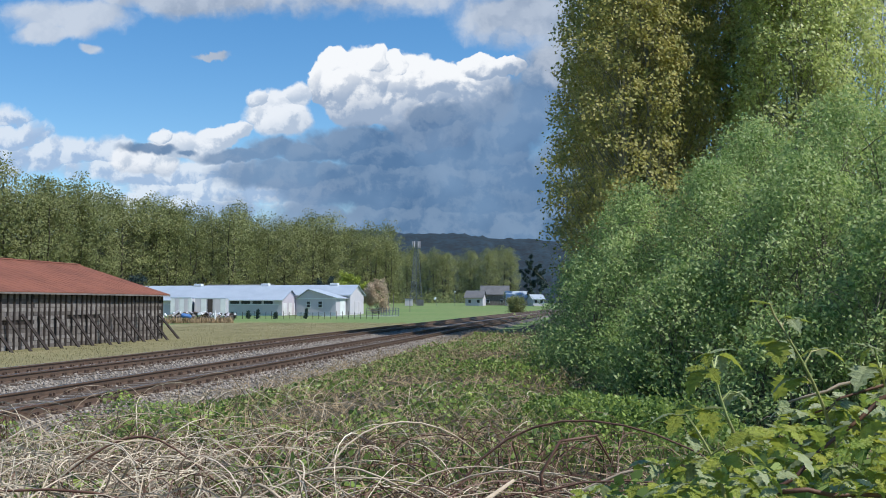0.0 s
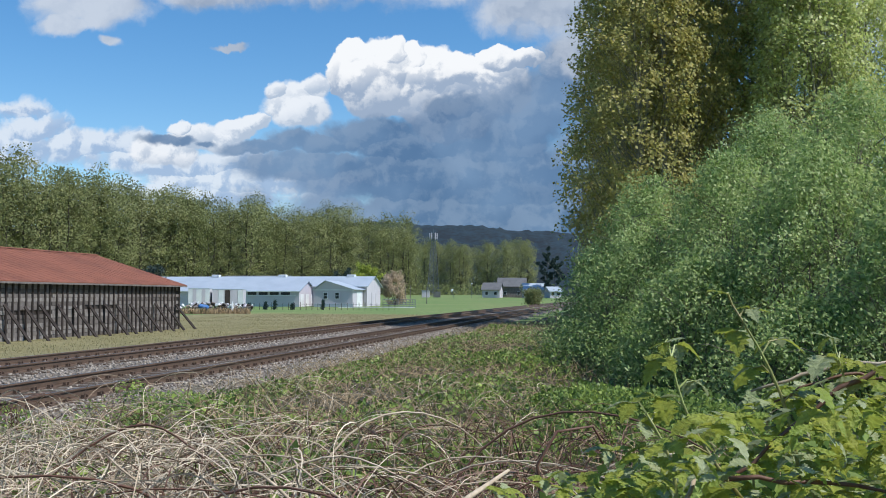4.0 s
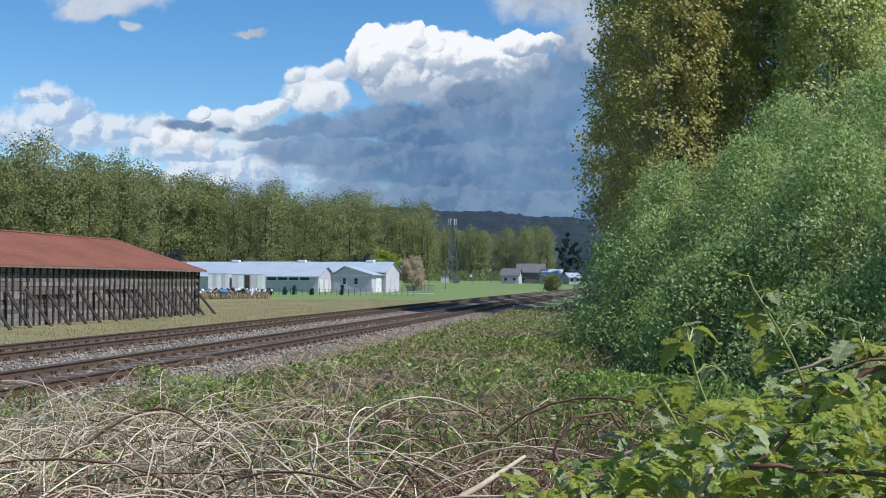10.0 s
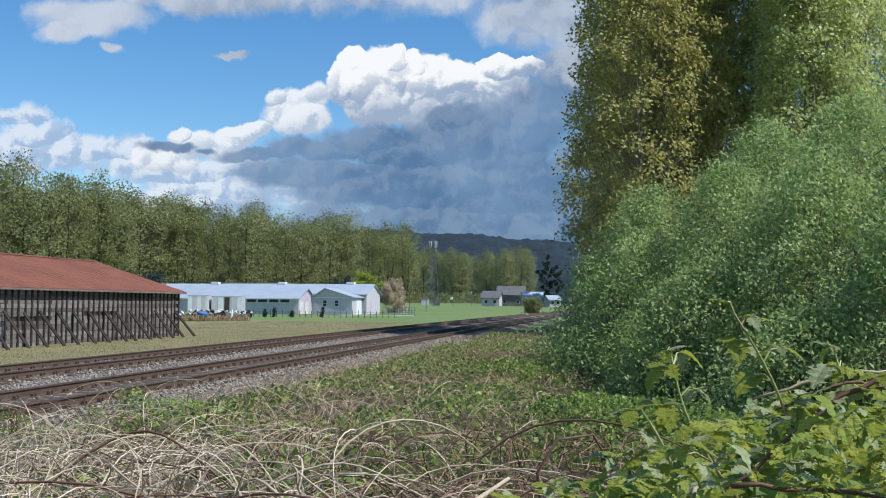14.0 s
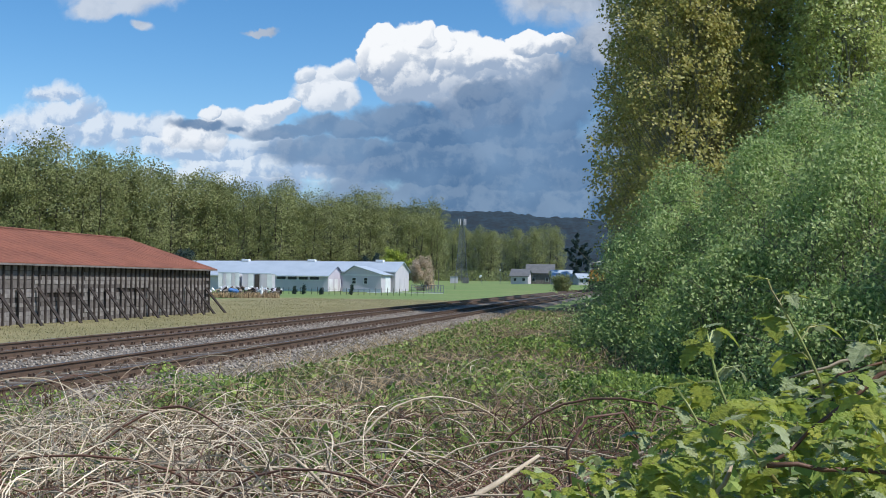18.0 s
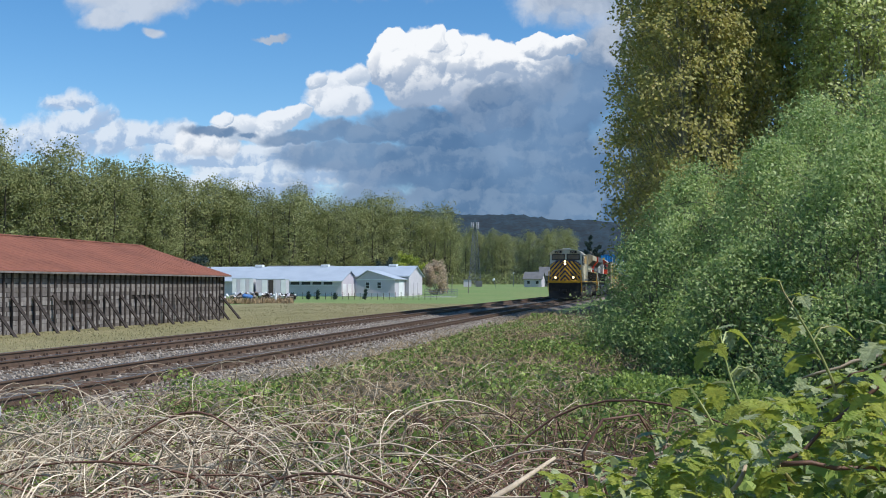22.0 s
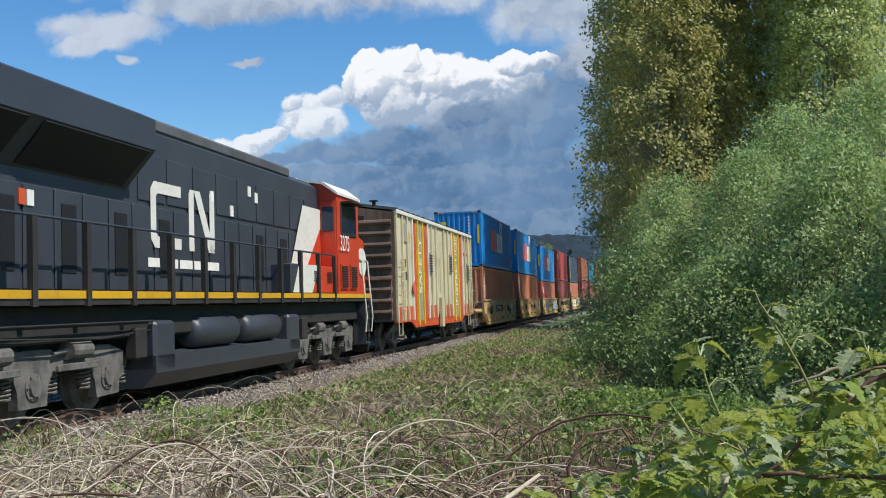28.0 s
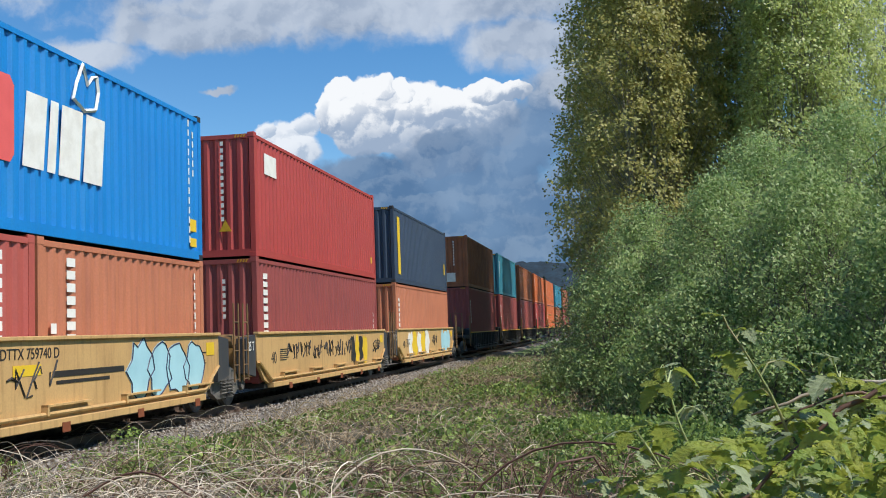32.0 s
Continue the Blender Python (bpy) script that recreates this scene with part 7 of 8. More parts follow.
def well_marks(w, i):
    X = 1.344
    f = lambda y, z: Matrix.Translation((X, y, z)) @ FACE
    lettering("40", 0.27, f(0.55, 0.85), M_SHADOWBAR, w, "black stencilled number")
    lettering("125 T", 0.2, Matrix.Translation((1.33, -1.05, 1.18)) @ FACE, M_LETTER, w, "white stencil on the dark shield", squeeze=0.7) if i else None
    small = [(0, 0.05 * k, 0.5 + 0.06 * ((k * 7) % 4), 0.02) for k in range(6)]
    bars("stencil_line", small, f(11.3, 0.95), M_SHADOWBAR, w, "small black stencil line")
    bars("stencil_line", small, f(1.2, 0.9), M_SHADOWBAR, w, "small black stencil line")
    part("yellow_patch", Geo().box(X - 0.002, X + 0.004, 12.0, 12.4, 1.15, 1.4), M_SPRAYYELLOW, w, "yellow reflective patch")
    if i == 0:
        part("number_panel", Geo().box(X - 0.002, X + 0.005, 3.7, 6.6, 0.92, 1.28), M_SHADOWBAR, w, "black number panel")
        lettering("DTTX  759740", 0.22, f(3.9, 0.99) @ Matrix.Translation((0, 0, 0.004)), M_LETTER, w, "white stencilled car number")
        lettering("B", 0.22, f(7.3, 0.98), M_SHADOWBAR, w)
        scrawl(w, 1.5, 0.8, 0.9, 0.5, 3), scrawl(w, 8.6, 0.85, 0.7, 0.45, 4), scrawl(w, 9.5, 0.7, 0.6, 0.4, 5), scrawl(w, 2.4, 1.4, 1.5, 0.12, 6, M_LETTER), scrawl(w, 9.9, 0.9, 1.0, 0.5, 16, M_LETTER)
    elif i == 1:
        for k, x in enumerate((4.2, 4.95, 5.6)):
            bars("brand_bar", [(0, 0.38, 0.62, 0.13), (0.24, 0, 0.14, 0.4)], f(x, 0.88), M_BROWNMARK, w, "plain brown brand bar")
        scrawl(w, 2.6, 0.85, 0.9, 0.5, 7), scrawl(w, 6.4, 0.8, 0.8, 0.45, 8), scrawl(w, 8.0, 0.85, 0.9, 0.45, 9)
        bars("stencil_line", [(0, 0, 0.9, 0.05), (0, 0.08, 0.7, 0.03)], f(7.4, 0.75), M_SHADOWBAR, w)
        lettering("C", 0.22, f(9.3, 0.98), M_SHADOWBAR, w)
        scrawl(w, 10.0, 0.8, 0.9, 0.5, 10, M_LETTER)
    elif i == 2:
        plate("spray_shape", blob(2.2, 0.95, 0.5, 0.5, seed=2), M_SLATE, w, f(0, 0), "slate grey sprayed shape", 0.004)
        plate("spray_shape", blob(3.6, 0.9, 0.75, 0.52, seed=3), M_SLATE, w, f(0, 0), "slate grey sprayed shape", 0.0045)
        plate("spray_shape", blob(3.5, 1.05, 0.13, 0.3, seed=4), M_CORAL, w, f(0, 0), "small orange sprayed shape", 0.008)
        for k in range(4):
            plate("spray_shape", blob(9.1 + 0.75 * k, 0.98, 0.46, 0.5, seed=20 + k, wob=0.25), M_ICE, w, f(0, 0), "pale blue sprayed shape", 0.004 + 0.0006 * k)
        g = Geo()
        for k in range(4):
            pts = [(x, z, 0.008) for x, z in blob(9.1 + 0.75 * k, 0.98, 0.44, 0.48, seed=20 + k, wob=0.25)]
            g.tube(pts + pts[:1], 0.014, 4)
        part("spray_outline", g, M_NAVYSTRIPE, w, "dark spray outline", at=f(0, 0))
        lettering("DTTX 759740 D", 0.15, f(5.0, 1.28), M_SHADOWBAR, w, "black stencilled car number")
        bars("stencil_line", [(0, 0.1, 2.2, 0.09), (0.1, 0, 1.6, 0.05)], f(6.3, 0.9), M_SHADOWBAR, w, "black stencil line")
        part("yellow_patch", Geo().box(X - 0.002, X + 0.003, 5.3, 6.0, 1.05, 1.2), M_SPRAYYELLOW, w)
        scrawl(w, 5.2, 0.75, 1.2, 0.5, 11)
    elif i == 3:
        for k in range(4):
            plate("spray_shape", blob(8.3 + 0.5 * k, 0.98, 0.3, 0.42, seed=30 + k, wob=0.3), M_SPRAYYELLOW if k % 2 else M_SHADOWBAR, w, f(0, 0), "yellow and black sprayed shape", 0.004 + 0.0006 * k)
        for k in range(6):
            scrawl(w, 1.8 + 1.1 * k, 0.85, 0.9, 0.5, 40 + k)
        scrawl(w, 10.8, 0.8, 1.2, 0.5, 48)
    else:
        for k in range(5):
            plate("spray_shape", blob(2.0 + 0.9 * k, 0.98, 0.5, 0.5, seed=50 + k, wob=0.3), M_SPRAYYELLOW if k % 2 else M_LETTER, w, f(0, 0), "yellow and white sprayed shape", 0.004 + 0.0006 * k)
        for k in range(3):
            plate("spray_shape", blob(9.6 + 0.8 * k, 0.98, 0.5, 0.5, seed=60 + k, wob=0.25), M_ICE, w, f(0, 0), "pale blue sprayed shape", 0.004 + 0.0006 * k)
        scrawl(w, 7.0, 0.8, 1.2, 0.5, 58)


for i in range(5):
    well_unit(100.75 + 15.35 * i, i, M_TAN, first=(i == 0))
for i in range(7):
    well_unit(181.9 + 15.35 * i, i, M_WELLBLACK, first=(i == 0), sill_top=1.25, dark=True)


# ---------------------------------------------------------------- trackside ground cover
# base colour darkened to carry the shade between the canes above it
M_SOIL = mat("weedy_soil", "#5e563f", 0.95, dark="#3e3828", scale=0.8, amount=0.8, fine=12, fine_amount=0.6, bump=0.8, bump_scale=12)
M_STRAW = mat("rough_grass", "#8a8458", 0.95, dark="#9f966c", scale=0.35, amount=0.8, fine=5, fine_amount=0.5, bump=0.8, bump_scale=6)
M_TUFT = mat("grass_tuft", "#8b8a60", 0.8, dark="#a59a78", scale=0.4, amount=0.9, fine=6, per_island=0.5, bump=0, through_light=0.3)


def sheet(name, label, u0, u1, o0, o1, du, do, lift, material, category):
    """A strip of ground cover laid a little over the ground, by place along and beside the line."""
    us, os_ = np.arange(u0, u1 + 0.01, du), np.arange(o0, o1 + 0.01, do)
    vs, fs = [], []
    for u in us:
        for o in os_:
            p = line(u, o)
            edge = min(1.0, (o - o0) / 0.6, (o1 - o) / 0.6, (u - u0) / 1.0, (u1 - u) / 1.0)
            vs.append((p.x, p.y, ground_z(p.x, p.y) + (lift + 0.07 * noise.noise(Vector((p.x * 0.7, p.y * 0.7, 5)))) * max(0.0, edge) + 0.05 * noise.noise(Vector((p.x * 0.4, p.y * 0.4, 0))) + 0.012 - 0.12 * (1 - max(0.0, edge))))
    w = len(os_)
    for j in range(len(us) - 1):
        for i in range(w - 1):
            a = j * w + i
            fs.append((a, a + 1, a + w + 1, a + w))
    tagged(part(name, Geo().add(vs, fs), material, smooth=True), label, category, kind="structure")


sheet("verge", "weedy brown soil beside the ballast", -12, 160, 2.9, 26, 1.0, 0.8, 0.08, M_SOIL, "verge")
sheet("rough_grass_strip", "rough olive and straw-coloured grass by the barn", 5, 112, -36, -7.2, 2.0, 1.2, 0.05, M_STRAW, "grass")


def scatter_line(n, u0, u1, o0, o1, r, power=1.0):
    """Random places on the strip beside the line, denser towards u0: world x and y."""
    q = r.uniform(0, 1, n) ** power
    u, o = u0 + (u1 - u0) * q, r.uniform(o0, o1, n)
    p = np.array([line(a, b)[:2] for a, b in zip(u, o)])
    return p[:, 0], p[:, 1], u, o


def patch(x, y, s=0.35, k=0):
    return np.array([noise.noise(Vector((a * s, b * s, 7 + k))) for a, b in zip(x, y)])


def make_weeds():
    r = np.random.default_rng(21)
    # green leaves in hummocks
    x, y, u, o = scatter_line(150000, 4.0, 58, 2.6, 17, r, 1.45)
    m = patch(x, y) + 0.55 * patch(x, y, 1.3, 3)
    keep = m > r.uniform(-0.55, 0.25, len(x))
    x, y, o, m = x[keep], y[keep], o[keep], m[keep]
    gz = np.array([ground_z(a, b) for a, b in zip(x, y)])
    h = np.clip(0.16 + 0.55 * (m + 0.15), 0.06, 0.62) * np.clip((o - 2.3) / 1.5, 0.25, 1)
    z = gz + 0.05 + h * r.uniform(0.35, 1.0, len(x))
    tagged(part("weed_leaves", leaves("weed_leaves", np.stack([x, y, z], 1), 0.04, M_BRAMBLE, r, 0.7, fold=0.25), M_BRAMBLE), "low green brambles and weeds beside the track", "weeds", kind="stuff")
    # weeds that creep up the ballast shoulder close by
    x, y, u, o = scatter_line(16000, 3.0, 16, 1.5, 3.6, r, 1.1)
    m = patch(x, y, 0.8, 5)
    keep = m > r.uniform(-0.25, 0.45, len(x)) - 0.12 * (o - 1.5)
    x, y, o, m = x[keep], y[keep], o[keep], m[keep]
    base = np.interp(o, (0.9, 1.7, 3.3, 3.6), (-0.17, -0.2, -0.75, -0.6)) + RAIL_Z
    z = np.maximum(base, np.array([ground_z(a, b) for a, b in zip(x, y)])) + np.clip(0.2 + 0.4 * m, 0.05, 0.4) * r.uniform(0.1, 1.0, len(x))
    tagged(part("shoulder_weeds", sprays("shoulder_weeds", np.stack([x, y, z], 1), 0.03, M_BRAMBLE, r, 0.7, fold=0.25), M_BRAMBLE), "green weeds creeping up the stony shoulder", "weeds", kind="stuff")
    # a fuller hummock before the willows
    n = 26000
    a, d = r.uniform(0, 6.283, n), np.sqrt(r.uniform(0, 1, n))
    x, y = 2.5 + 1.7 * d * np.cos(a) - 0.12 * (d * np.sin(a)) * 3, 14.0 + 4.2 * d * np.sin(a)
    top = 0.75 * (1 - d ** 2) + 0.12 + 0.25 * patch(x, y, 1.1, 9)
    z = np.array([ground_z(p, q) for p, q in zip(x, y)]) + np.clip(top, 0.08, 1) * r.uniform(0.5, 1, n)
    tagged(part("bramble_hummock", leaves("bramble_hummock", np.stack([x, y, z], 1), 0.03, M_BRAMBLE, r, 0.7, fold=0.25), M_BRAMBLE), "bright green low bramble hummock before the willows", "brambles", kind="stuff")
    # dry stalks and grass
    x, y, u, o = scatter_line(42000, 3.2, 55, 2.6, 17, r, 1.5)
    gz = np.array([ground_z(a, b) for a, b in zip(x, y)])
    n = len(x)
    ln_ = r.uniform(0.1, 0.34, n)
    d = r.normal(size=(n, 3)) * np.array([0.8, 0.8, 0.45]) + np.array([0, 0, 0.5])
    d /= np.linalg.norm(d, axis=1)[:, None]
    c = np.stack([x, y, gz + 0.08 + 0.3 * r.uniform(0, 1, n) ** 1.5 + 0.3 * ln_], 1)
    side = np.cross(d, r.normal(size=(n, 3)))
    side /= np.linalg.norm(side, axis=1)[:, None]
    tagged(part("dry_stalks", quads("dry_stalks", c, d * ln_[:, None], side * 0.006, M_DRY), M_DRY), "dry brown stalks and dead grass among the weeds", "weeds", kind="stuff")
    # straw tufts on the strip by the barn and green tufts in the meadow
    x, y, u, o = scatter_line(40000, 14, 112, -30, -7.6, r, 1.2)
    gz = np.array([ground_z(a, b) for a, b in zip(x, y)])
    n = len(x)
    d = r.normal(size=(n, 3)) * 0.35 + np.array([0, 0, 1])
    side = np.cross(d, r.normal(size=(n, 3)))
    side /= np.linalg.norm(side, axis=1)[:, None]
    hh = r.uniform(0.02, 0.065, n)
    tagged(part("grass_tufts", quads("grass_tufts", np.stack([x, y, gz + hh * 0.8 + 0.05], 1), d * hh[:, None], side * 0.012, M_TUFT), M_TUFT), "straw-tipped tufts of rough grass", "grass", kind="stuff")


make_weeds()


def make_stones():
    """Loose ballast stones on the shoulders and between the tracks."""
    r = np.random.default_rng(31)
    n = 17000
    u = 7 + 63 * r.uniform(0, 1, n) ** 1.7
    o = np.where(r.uniform(0, 1, n) < 0.55, r.uniform(1.0, 3.35, n), np.where(r.uniform(0, 1, n) < 0.7, r.uniform(-3.1, -1.0, n), r.uniform(-6.8, 0.7, n)))
    prof_o = [-7.6, -6.0, -5.0, -3.2, -2.0, -0.9, 0.9, 1.7, 3.3, 3.6]
    prof_z = [-0.95, -0.2, -0.17, -0.17, -0.22, -0.17, -0.17, -0.2, -0.75, -0.8]
    z = np.interp(o, prof_o, prof_z)
    c = np.array([tuple(line(a, b, d)) for a, b, d in zip(u, o, z)])
    base = np.array([(1, 0, 0), (-1, 0, 0), (0, 1, 0), (0, -1, 0), (0, 0, 1), (0, 0, -1)], float)
    s = r.uniform(0.022, 0.05, (n, 1, 1))
    q = r.normal(size=(n, 3, 3))
    q, _ = np.linalg.qr(q)
    v = (base[None] * r.uniform(0.6, 1.3, (n, 6, 1))) @ q * s + c[:, None, :] + np.array([0, 0, 0.012])
    f = np.array([(0, 2, 4), (2, 1, 4), (1, 3, 4), (3, 0, 4), (2, 0, 5), (1, 2, 5), (3, 1, 5), (0, 3, 5)])
    faces = (f[None] + 6 * np.arange(n)[:, None, None]).reshape(-1, 3)
    me = bpy.data.meshes.new("ballast_stones")
    me.vertices.add(6 * n)
    me.vertices.foreach_set("co", v.astype(np.float32).ravel())
    me.loops.add(faces.size)
    me.loops.foreach_set("vertex_index", faces.astype(np.int32).ravel())
    me.polygons.add(len(faces))
    me.polygons.foreach_set("loop_start", np.arange(0, faces.size, 3, dtype=np.int32))
    me.update(calc_edges=True)
    tagged(part("ballast_stones", me, M_STONE), "loose grey and buff crushed ballast stones", "ballast", kind="stuff")


make_stones()


# ---------------------------------------------------------------- bramble canes and leaves close to the viewer
def make_canes():
    """A heap of dead arching canes in front, and single large canes as parts."""
    r = random.Random(41)
    heap = Geo()

    def arc(g, x, y, ang, span, rise, rad, lift=0.0, seg=3, n=12, sway=0.12):
        pts = []
        bx, by = r.uniform(-sway, sway), r.uniform(-sway, sway)
        for i in range(n):
            f = i / (n - 1)
            px, py = x + math.cos(ang) * span * f + bx * math.sin(6.28 * f), y + math.sin(ang) * span * f + by * math.sin(5 * f)
            pts.append((px, py, ground_z(px, py) + lift + rise * (4 * f * (1 - f)) ** 0.8 * (1 - 0.25 * f)))
        g.tube(pts, [rad * (1 - 0.6 * i / (n - 1)) for i in range(n)], seg, False)
    for k in range(1150):
        y = 3.6 + 6.0 * r.random() ** 1.2
        x = -0.47 * y - 0.3 + r.random() * (0.45 * y + 0.2) * r.uniform(0.4, 1.0)
        arc(heap, x, y, r.uniform(0, 6.283), r.uniform(0.4, 1.7), r.uniform(0.12, 0.6), r.uniform(0.0028, 0.0058), r.uniform(0.0, 0.5))
    for k in range(420):
        y = 5.0 + 14.0 * r.random() ** 1.3
        x = -0.35 * y + r.random() * 0.5 * y
        arc(heap, x, y, r.uniform(0, 6.283), r.uniform(0.5, 1.6), r.uniform(0.2, 0.6), r.uniform(0.003, 0.006), r.uniform(0.0, 0.15))
    tagged(part("dead_cane_heap", heap, M_CANE), "tangled heap of pale dead bramble canes", "brambles", kind="stuff")
    brown = Geo()
    for k in range(950):
        y = 3.8 + 8.0 * r.random() ** 1.2
        x = -0.46 * y + r.random() * 0.62 * y
        arc(brown, x, y, r.uniform(0, 6.283), r.uniform(0.4, 1.5), r.uniform(0.15, 0.7), r.uniform(0.003, 0.006), r.uniform(0.0, 0.25))
    tagged(part("brown_cane_heap", brown, M_REDCANE), "tangled red-brown bramble canes under the pale ones", "brambles", kind="stuff")
    big = thing("dead_bramble", "dead bramble with long pale arching canes", "bramble")
    for k in range(46):
        g = Geo()
        y = 3.8 + 4.2 * r.random()
        x = -0.44 * y + r.random() * 0.5 * y
        arc(g, x, y, r.choice((0.2, 2.9, 3.4, -0.3)) + r.uniform(-0.5, 0.5), r.uniform(1.2, 2.6), r.uniform(0.6, 1.0), r.uniform(0.006, 0.011), r.uniform(0.0, 0.15), 6, 14, 0.25)
        part("cane", g, M_CANE if k % 4 else M_REDCANE, big, "long arching cane", smooth=True)
    # the split pale stick and a curled stem in the middle
    g = Geo().tube([(-0.35, 5.6, 1.75), (0.05, 5.9, 1.92), (0.3, 6.1, 2.05)], [0.02, 0.017, 0.009], 7)
    part("stick", g, M_CANE, big, "pale broken stick", smooth=True)
    g = Geo().tube([(0.55, 6.6, 1.5), (0.5, 6.6, 2.0), (0.62, 6.6, 2.2), (0.85, 6.7, 2.22), (0.95, 6.75, 2.05)], [0.012, 0.011, 0.01, 0.008, 0.006], 6)
    part("curled_stem", g, M_REDCANE, big, "dark curled stem", smooth=True)


M_REDCANE = mat("red_brown_cane", "#5c3e31", 0.6, dark="#7e5c48", scale=6, fine=30, bump=0.1, per_island=0.5)
make_canes()

M_LEAF = mat("near_bramble_leaf", "#90aa4e", 0.5, dark="#d6ca52", scale=11, amount=0.28, fine=60, fine_amount=0.25, bump=0.6, bump_scale=90, per_island=0.42, through_light=0.46, spec=0.35)
M_LEAFPALE = mat("pale_leaf_underside", "#c6cda6", 0.6, dark="#88985e", scale=8, amount=0.5, fine=60, bump=0.4, bump_scale=90, per_island=0.7, through_light=0.35, spec=0.3)
M_STEM = mat("green_stem", "#9aa860", 0.5, dark="#8a6a4a", scale=8, amount=0.6, fine=40, bump=0.1)


def leaf_mesh(seed, droop, width):
    """A toothed, pleated, drooping bramble leaflet, 1 long along y."""
    r = random.Random(seed)
    n = 11
    vs, fs = [], []
    for i in range(n + 1):
        f = i / n
        w = width * math.sin(math.pi * min(1, f * 0.93 + 0.05)) ** 0.8 * (1 - 0.35 * f)
        z = -droop * f * f
        for k in (-1.0, -0.55, 0.0, 0.55, 1.0):
            tooth = (0.3 if i % 2 else -0.16) * w * (1.25 if i in (3, 7) else 1.0) if abs(k) == 1 else 0
            pleat = 0.03 * math.sin(i * math.pi + 0.5) * (1 if abs(k) > 0.5 else 0)
            vs.append((k * w + (tooth if k > 0 else -tooth if k < 0 else 0), f + 0.12 * abs(k) * w, z + 0.22 * abs(k) * w + pleat - 0.1 * k * k * w + r.uniform(-0.012, 0.012)))
    for i in range(n):
        for k in range(4):
            a = i * 5 + k
            fs.append((a, a + 1, a + 6, a + 5))
    return Geo().add(vs, fs)


def make_near_bramble():
    r = random.Random(51)
    shapes = [leaf_mesh(k, dr, w) for k, (dr, w) in enumerate(((0.25, 0.36), (0.5, 0.4), (0.1, 0.33), (0.75, 0.42)))]
    kinds, pale = [g.mesh("leaf") for g in shapes], [g.mesh("leaf") for g in shapes]
    rest, rest_pale, count = Geo(), Geo(), [0]
    plant = thing("bramble_bush", "fresh green bramble bush with toothed leaves close by", "bramble")

    def leaf(p, yaw, pitch, size, roll=0.0, under=False):
        k = r.randrange(4)
        m = Matrix.Translation(p) @ Matrix.Rotation(yaw, 4, "Z") @ Matrix.Rotation(pitch, 4, "X") @ Matrix.Rotation(roll, 4, "Y") @ Matrix.Scale(size, 4)
        count[0] += 1
        if count[0] <= 300:
            part("leaf", pale[k] if under else kinds[k], M_LEAFPALE if under else M_LEAF, plant, at=m)
        else:
            (rest_pale if under else rest).add([m @ Vector(v) for v in shapes[k].v], shapes[k].f)

    def sprig(p, size, n=3):
        yaw = r.uniform(0, 6.283)
        for k in range(n):
            leaf(p, yaw + (k - (n - 1) / 2) * 1.25, r.uniform(-0.5, 0.5), size * r.uniform(0.75, 1.15) * (1.15 if k == n // 2 else 0.9), r.uniform(-0.5, 0.5), r.random() < 0.3)
    # upright shoots with leaves on stalks to both sides
    for base, tip, bend in (((0.72, 2.5, 2.62), (0.57, 2.47, 3.0), 0.03), ((0.57, 2.4, 2.6), (0.43, 2.44, 2.91), -0.03), ((0.40, 2.25, 2.6), (0.35, 2.27, 2.79), 0.02), ((0.83, 2.55, 2.66), (0.8, 2.5, 2.9), 0.02)):
        b, t = Vector(base), Vector(tip)
        pts = [b.lerp(t, f) + Vector((bend * math.sin(3.14 * f), 0, 0)) for f in np.linspace(0, 1, 9)]
        part("shoot", Geo().tube(pts, [0.005 - 0.003 * f for f in np.linspace(0, 1, 9)], 6), M_STEM, plant, "pale green upright shoot", smooth=True)
        for k, f in enumerate((0.3, 0.45, 0.6, 0.72, 0.84, 0.93, 1.0)):
            p = b.lerp(t, f) + Vector((bend * math.sin(3.14 * f), 0, 0))
            q = p + Vector(((0.035 + 0.05 * r.random()) * (1 if k % 2 else -1) * (1.1 - 0.8 * f), r.uniform(-0.04, 0.04), r.uniform(0.0, 0.03)))
            part("leaf_stalk", Geo().tube([p, p.lerp(q, 0.5) + Vector((0, 0, 0.012)), q], [0.0025, 0.002, 0.0015], 4, False), M_STEM, plant)
            sprig(q, 0.058 if f < 0.9 else 0.045, 3)
    # the mass below: outline rises to the right
    for k in range(820):
        x = 0.08 + 1.05 * r.random()
        y = 1.9 + 1.1 * r.random()
        b = x / y
        top = 2.58 + 0.9 * max(0, b - 0.06) if b < 0.32 else 2.83
        z = (top - 3.0) * y / 2.5 + 3.0 - 0.3 * r.random() ** 1.2 + 0.05 * math.sin(9 * x + 5 * y)
        sprig(Vector((x, y, z)), r.uniform(0.028, 0.052), r.choice((3, 3, 3, 5)))
    tagged(part("more_leaves", rest, M_LEAF, plant), kind="stuff")
    tagged(part("pale_leaves", rest_pale, M_LEAFPALE, plant, "pale grey-green undersides of leaves"), kind="stuff")
    for k in range(26):
        x, y = 0.15 + 0.95 * r.random(), 2.1 + 0.8 * r.random()
        part("stem", Geo().tube([(x, y, 2.1), (x + r.uniform(-0.1, 0.1), y + 0.02, 2.35), (x + r.uniform(-0.2, 0.2), y, 2.5 + 0.15 * min(1, x))], [0.006, 0.005, 0.003], 5, False), M_STEM if k % 3 else M_REDCANE, plant)
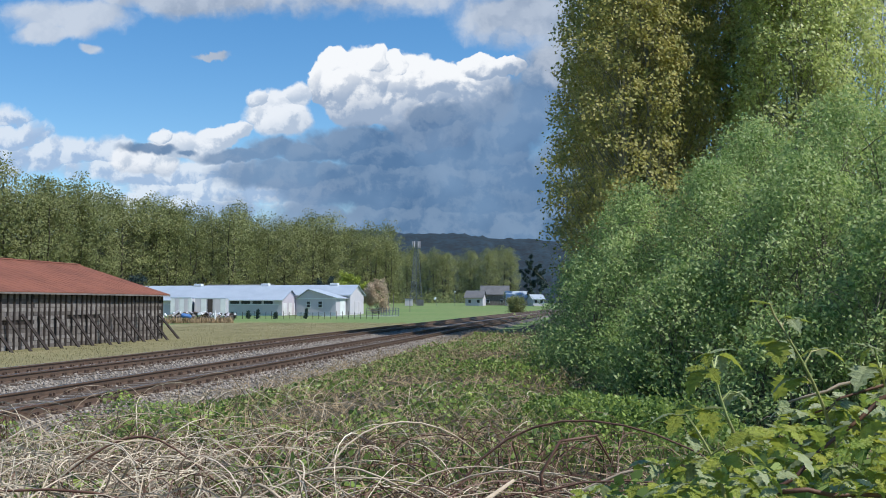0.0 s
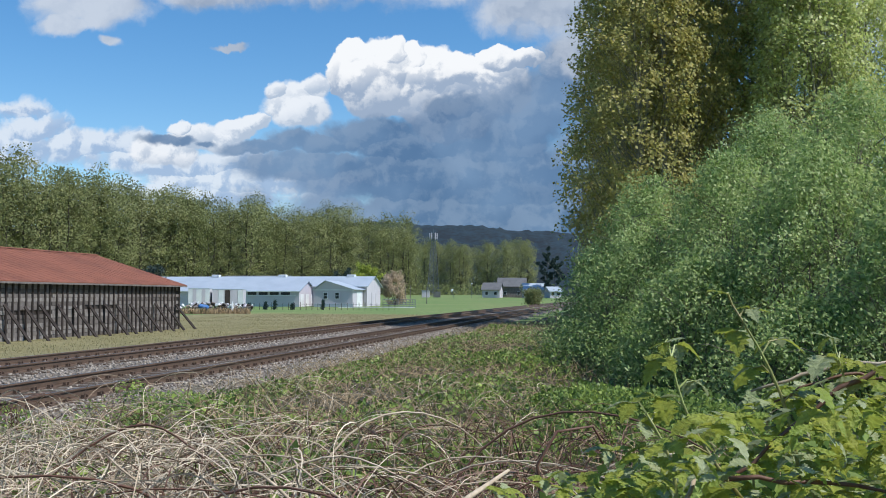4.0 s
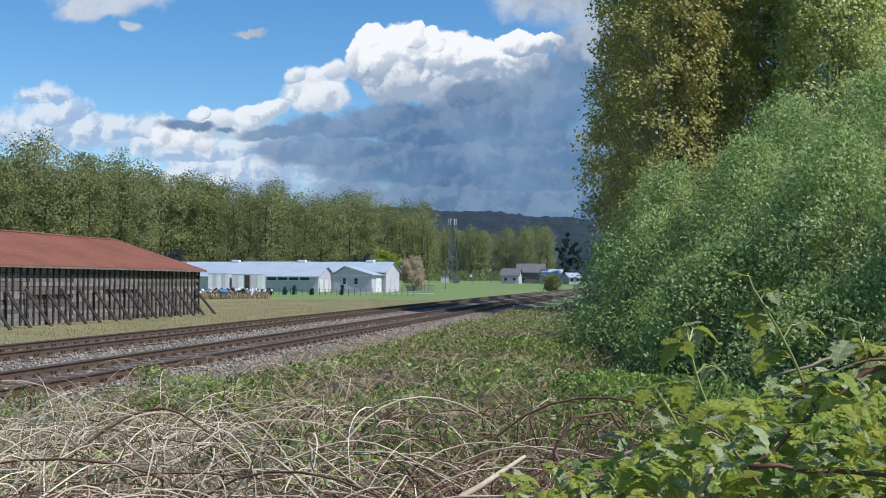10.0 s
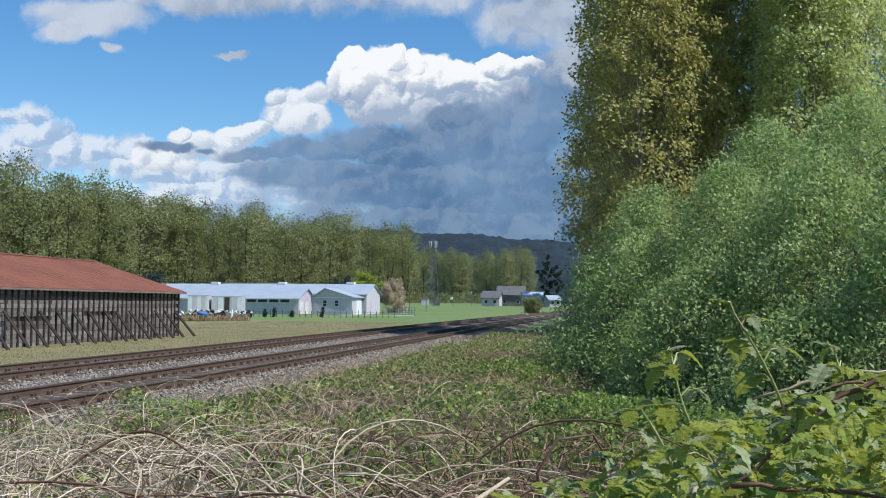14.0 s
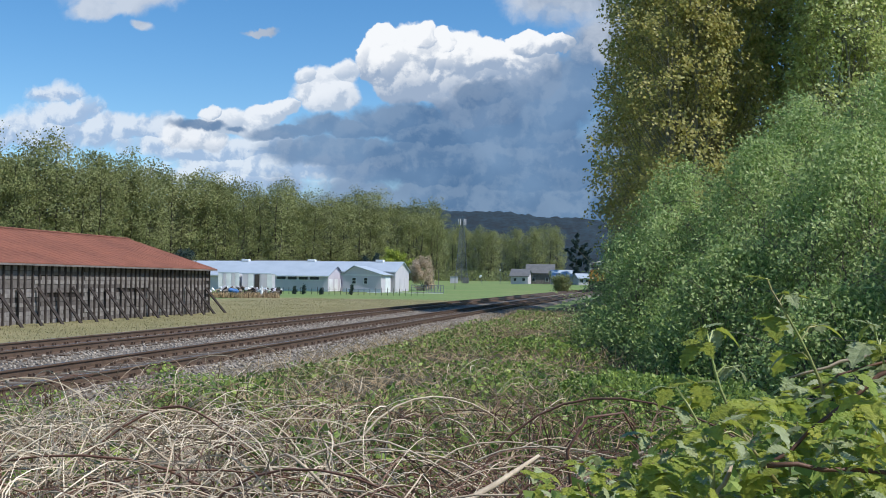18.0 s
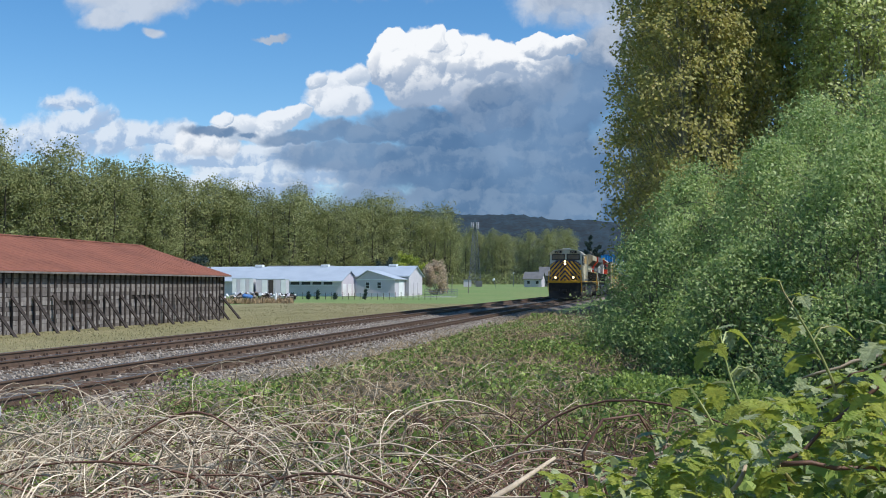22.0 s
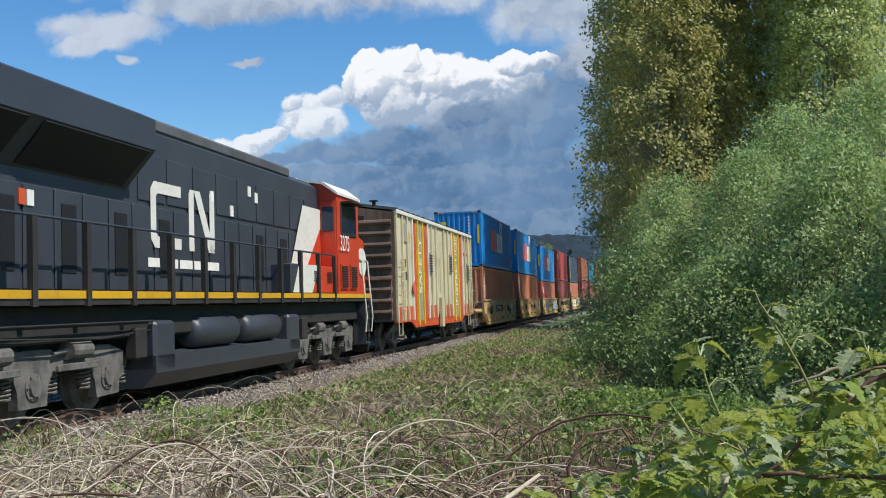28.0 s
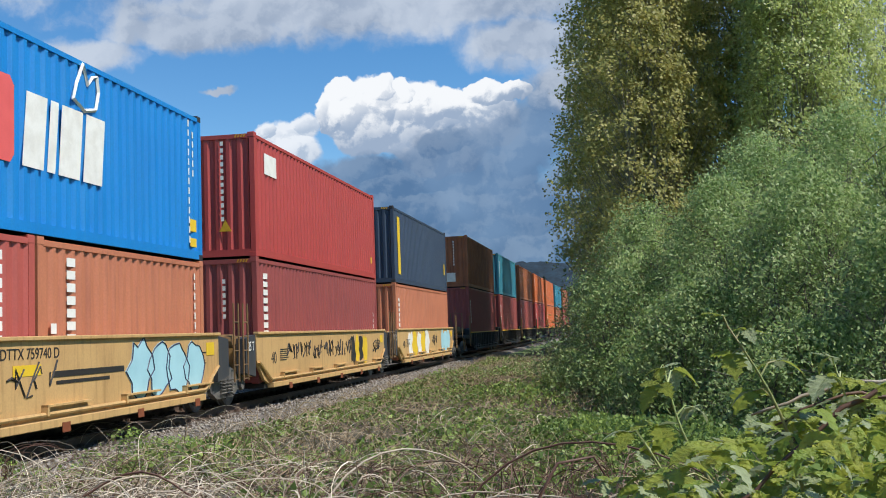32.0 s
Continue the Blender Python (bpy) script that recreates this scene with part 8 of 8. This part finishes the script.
    for (p0, p1), rad, m_ in ((((1.0, 2.48, 2.93), (0.5, 2.45, 2.58)), 0.006, M_REDCANE), (((1.05, 2.6, 2.86), (0.66, 2.65, 2.8)), 0.005, M_CANE), (((0.52, 2.3, 2.66), (1.0, 2.25, 2.58)), 0.0045, M_REDCANE), (((0.5, 2.5, 2.62), (0.36, 2.35, 2.4)), 0.005, M_CANE), (((1.0, 2.55, 2.83), (0.68, 2.55, 2.79)), 0.004, M_REDCANE)):
        p0, p1 = Vector(p0), Vector(p1)
        pts = [p0.lerp(p1, f) + Vector((r.uniform(-0.006, 0.006), r.uniform(-0.01, 0.01), 0.03 * math.sin(3.14 * f) + r.uniform(-0.007, 0.007))) for f in np.linspace(0, 1, 11)]
        part("cane", Geo().tube(pts, [rad * (1 - 0.4 * f) * r.uniform(0.85, 1.2) for f in np.linspace(0, 1, 11)], 7), m_, plant, "thin woody cane", smooth=True)
    # darker leaves deeper in the bush and down to the ground
    q = np.random.default_rng(52)
    n = 6600
    x, y = q.uniform(0.1, 2.6, n), q.uniform(2.3, 4.4, n)
    inside = ((x - 1.35) / 1.4) ** 2 + ((y - 3.35) / 1.2) ** 2 < 0.75 + 0.3 * q.uniform(0, 1, n)
    x, y = x[inside], y[inside]
    n = len(x)
    zt = 2.3 + 0.30 * np.clip((x / y - 0.05) / 0.3, 0, 1)
    z = 1.25 + (zt - 1.25) * q.uniform(0.2, 1, n) ** 0.6
    part("inner_leaves", leaves("inner_leaves", np.stack([x, y, z], 1), 0.035, M_BRAMBLE, q, 0.7, fold=0.25), M_BRAMBLE, plant)


make_near_bramble()


def make_post():
    """A marker post at the edge of the bank: dark timber with a pale sleeve."""
    p = thing("marker_post", "weathered timber post with pale metal sleeve", "post", at=pose(-2.008, 4.14, 0, 0, 0, 20))
    part("timber", Geo().box(-0.05, 0.045, -0.05, 0.05, 1.15, 2.86, 0.006), M_POST, p)
    part("sleeve", Geo().box(-0.056, 0.056, -0.056, 0.056, 1.15, 2.53, 0.008).box(-0.066, 0.066, -0.066, 0.066, 2.5, 2.545, 0.006), M_SIDING, p, "pale grey metal sleeve")
    part("cap", Geo().box(0.028, 0.055, -0.055, 0.055, 2.78, 2.87, 0.004), M_WHITE, p)


make_post()


# ---------------------------------------------------------------- ties and fastenings
def make_ties():
    r = random.Random(61)
    tracks = [o for o in bpy.data.objects if o.name.startswith("railway_track")]
    me = Geo().box(-1.3, 1.3, -0.11, 0.11, -0.33, -0.158, 0.01).mesh("tie")
    for tr, off in zip(tracks, (0.0, -SECOND)):
        for k in range(130):
            u = 6 + 0.53 * k
            part("tie", me, M_TIE, tr, at=line_pose(u, off, r.uniform(-0.004, 0.004)) @ Matrix.Rotation(r.uniform(-0.01, 0.01), 4, "Z"))
        g, far = Geo(), Geo()
        for k in range(130):
            u = 6 + 0.53 * k
            for s in (-0.7525, 0.7525):
                m = line_pose(u, off + s)
                g.box(-0.19, 0.19, -0.09, 0.09, -0.17, -0.15, m=m)
                for d in (-0.105, 0.105):
                    g.box(d - 0.03, d + 0.03, -0.07, -0.03, -0.15, -0.1, m=m)
                    g.box(d - 0.03, d + 0.03, 0.03, 0.07, -0.15, -0.1, m=m)
        tagged(part("tie_plates", g, M_RAIL, tr, "rusty tie plates and spikes"), kind="stuff")
        for k in range(250):
            far.box(-1.3, 1.3, -0.11, 0.11, -0.33, -0.158, m=line_pose(75 + 0.53 * k, off))
        tagged(part("far_ties", far, M_TIE, tr, "weathered ties farther off"), kind="stuff")


make_ties()


def motions():
    """Everything on the near track rolls towards the viewer at a steady speed, and the wheels turn."""
    flip = Matrix.Rotation(math.pi, 4, "Z")
    for ob, u, z, back in MOVERS:
        walk(ob, [(float(t), line_pose(u - SPEED * (t - T0), 0.0, z) @ (flip if back else Matrix())) for t in range(0, 33)])
    for kind, R, way in (("engine", 0.53, 1), ("engine_back", 0.53, -1), ("car", 0.457, 1)):
        lead = WHEELS[kind][0]
        walk(lead, [(k / FPS, Matrix.Rotation(way * SPEED * k / FPS / R, 4, "X")) for k in range(0, 32 * FPS + 1)])
        for w in WHEELS[kind][1:]:
            w.rotation_mode = "QUATERNION"
            w.animation_data_create()
            w.animation_data.action = lead.animation_data.action
            w.animation_data.action_slot = lead.animation_data.action_slot


motions()
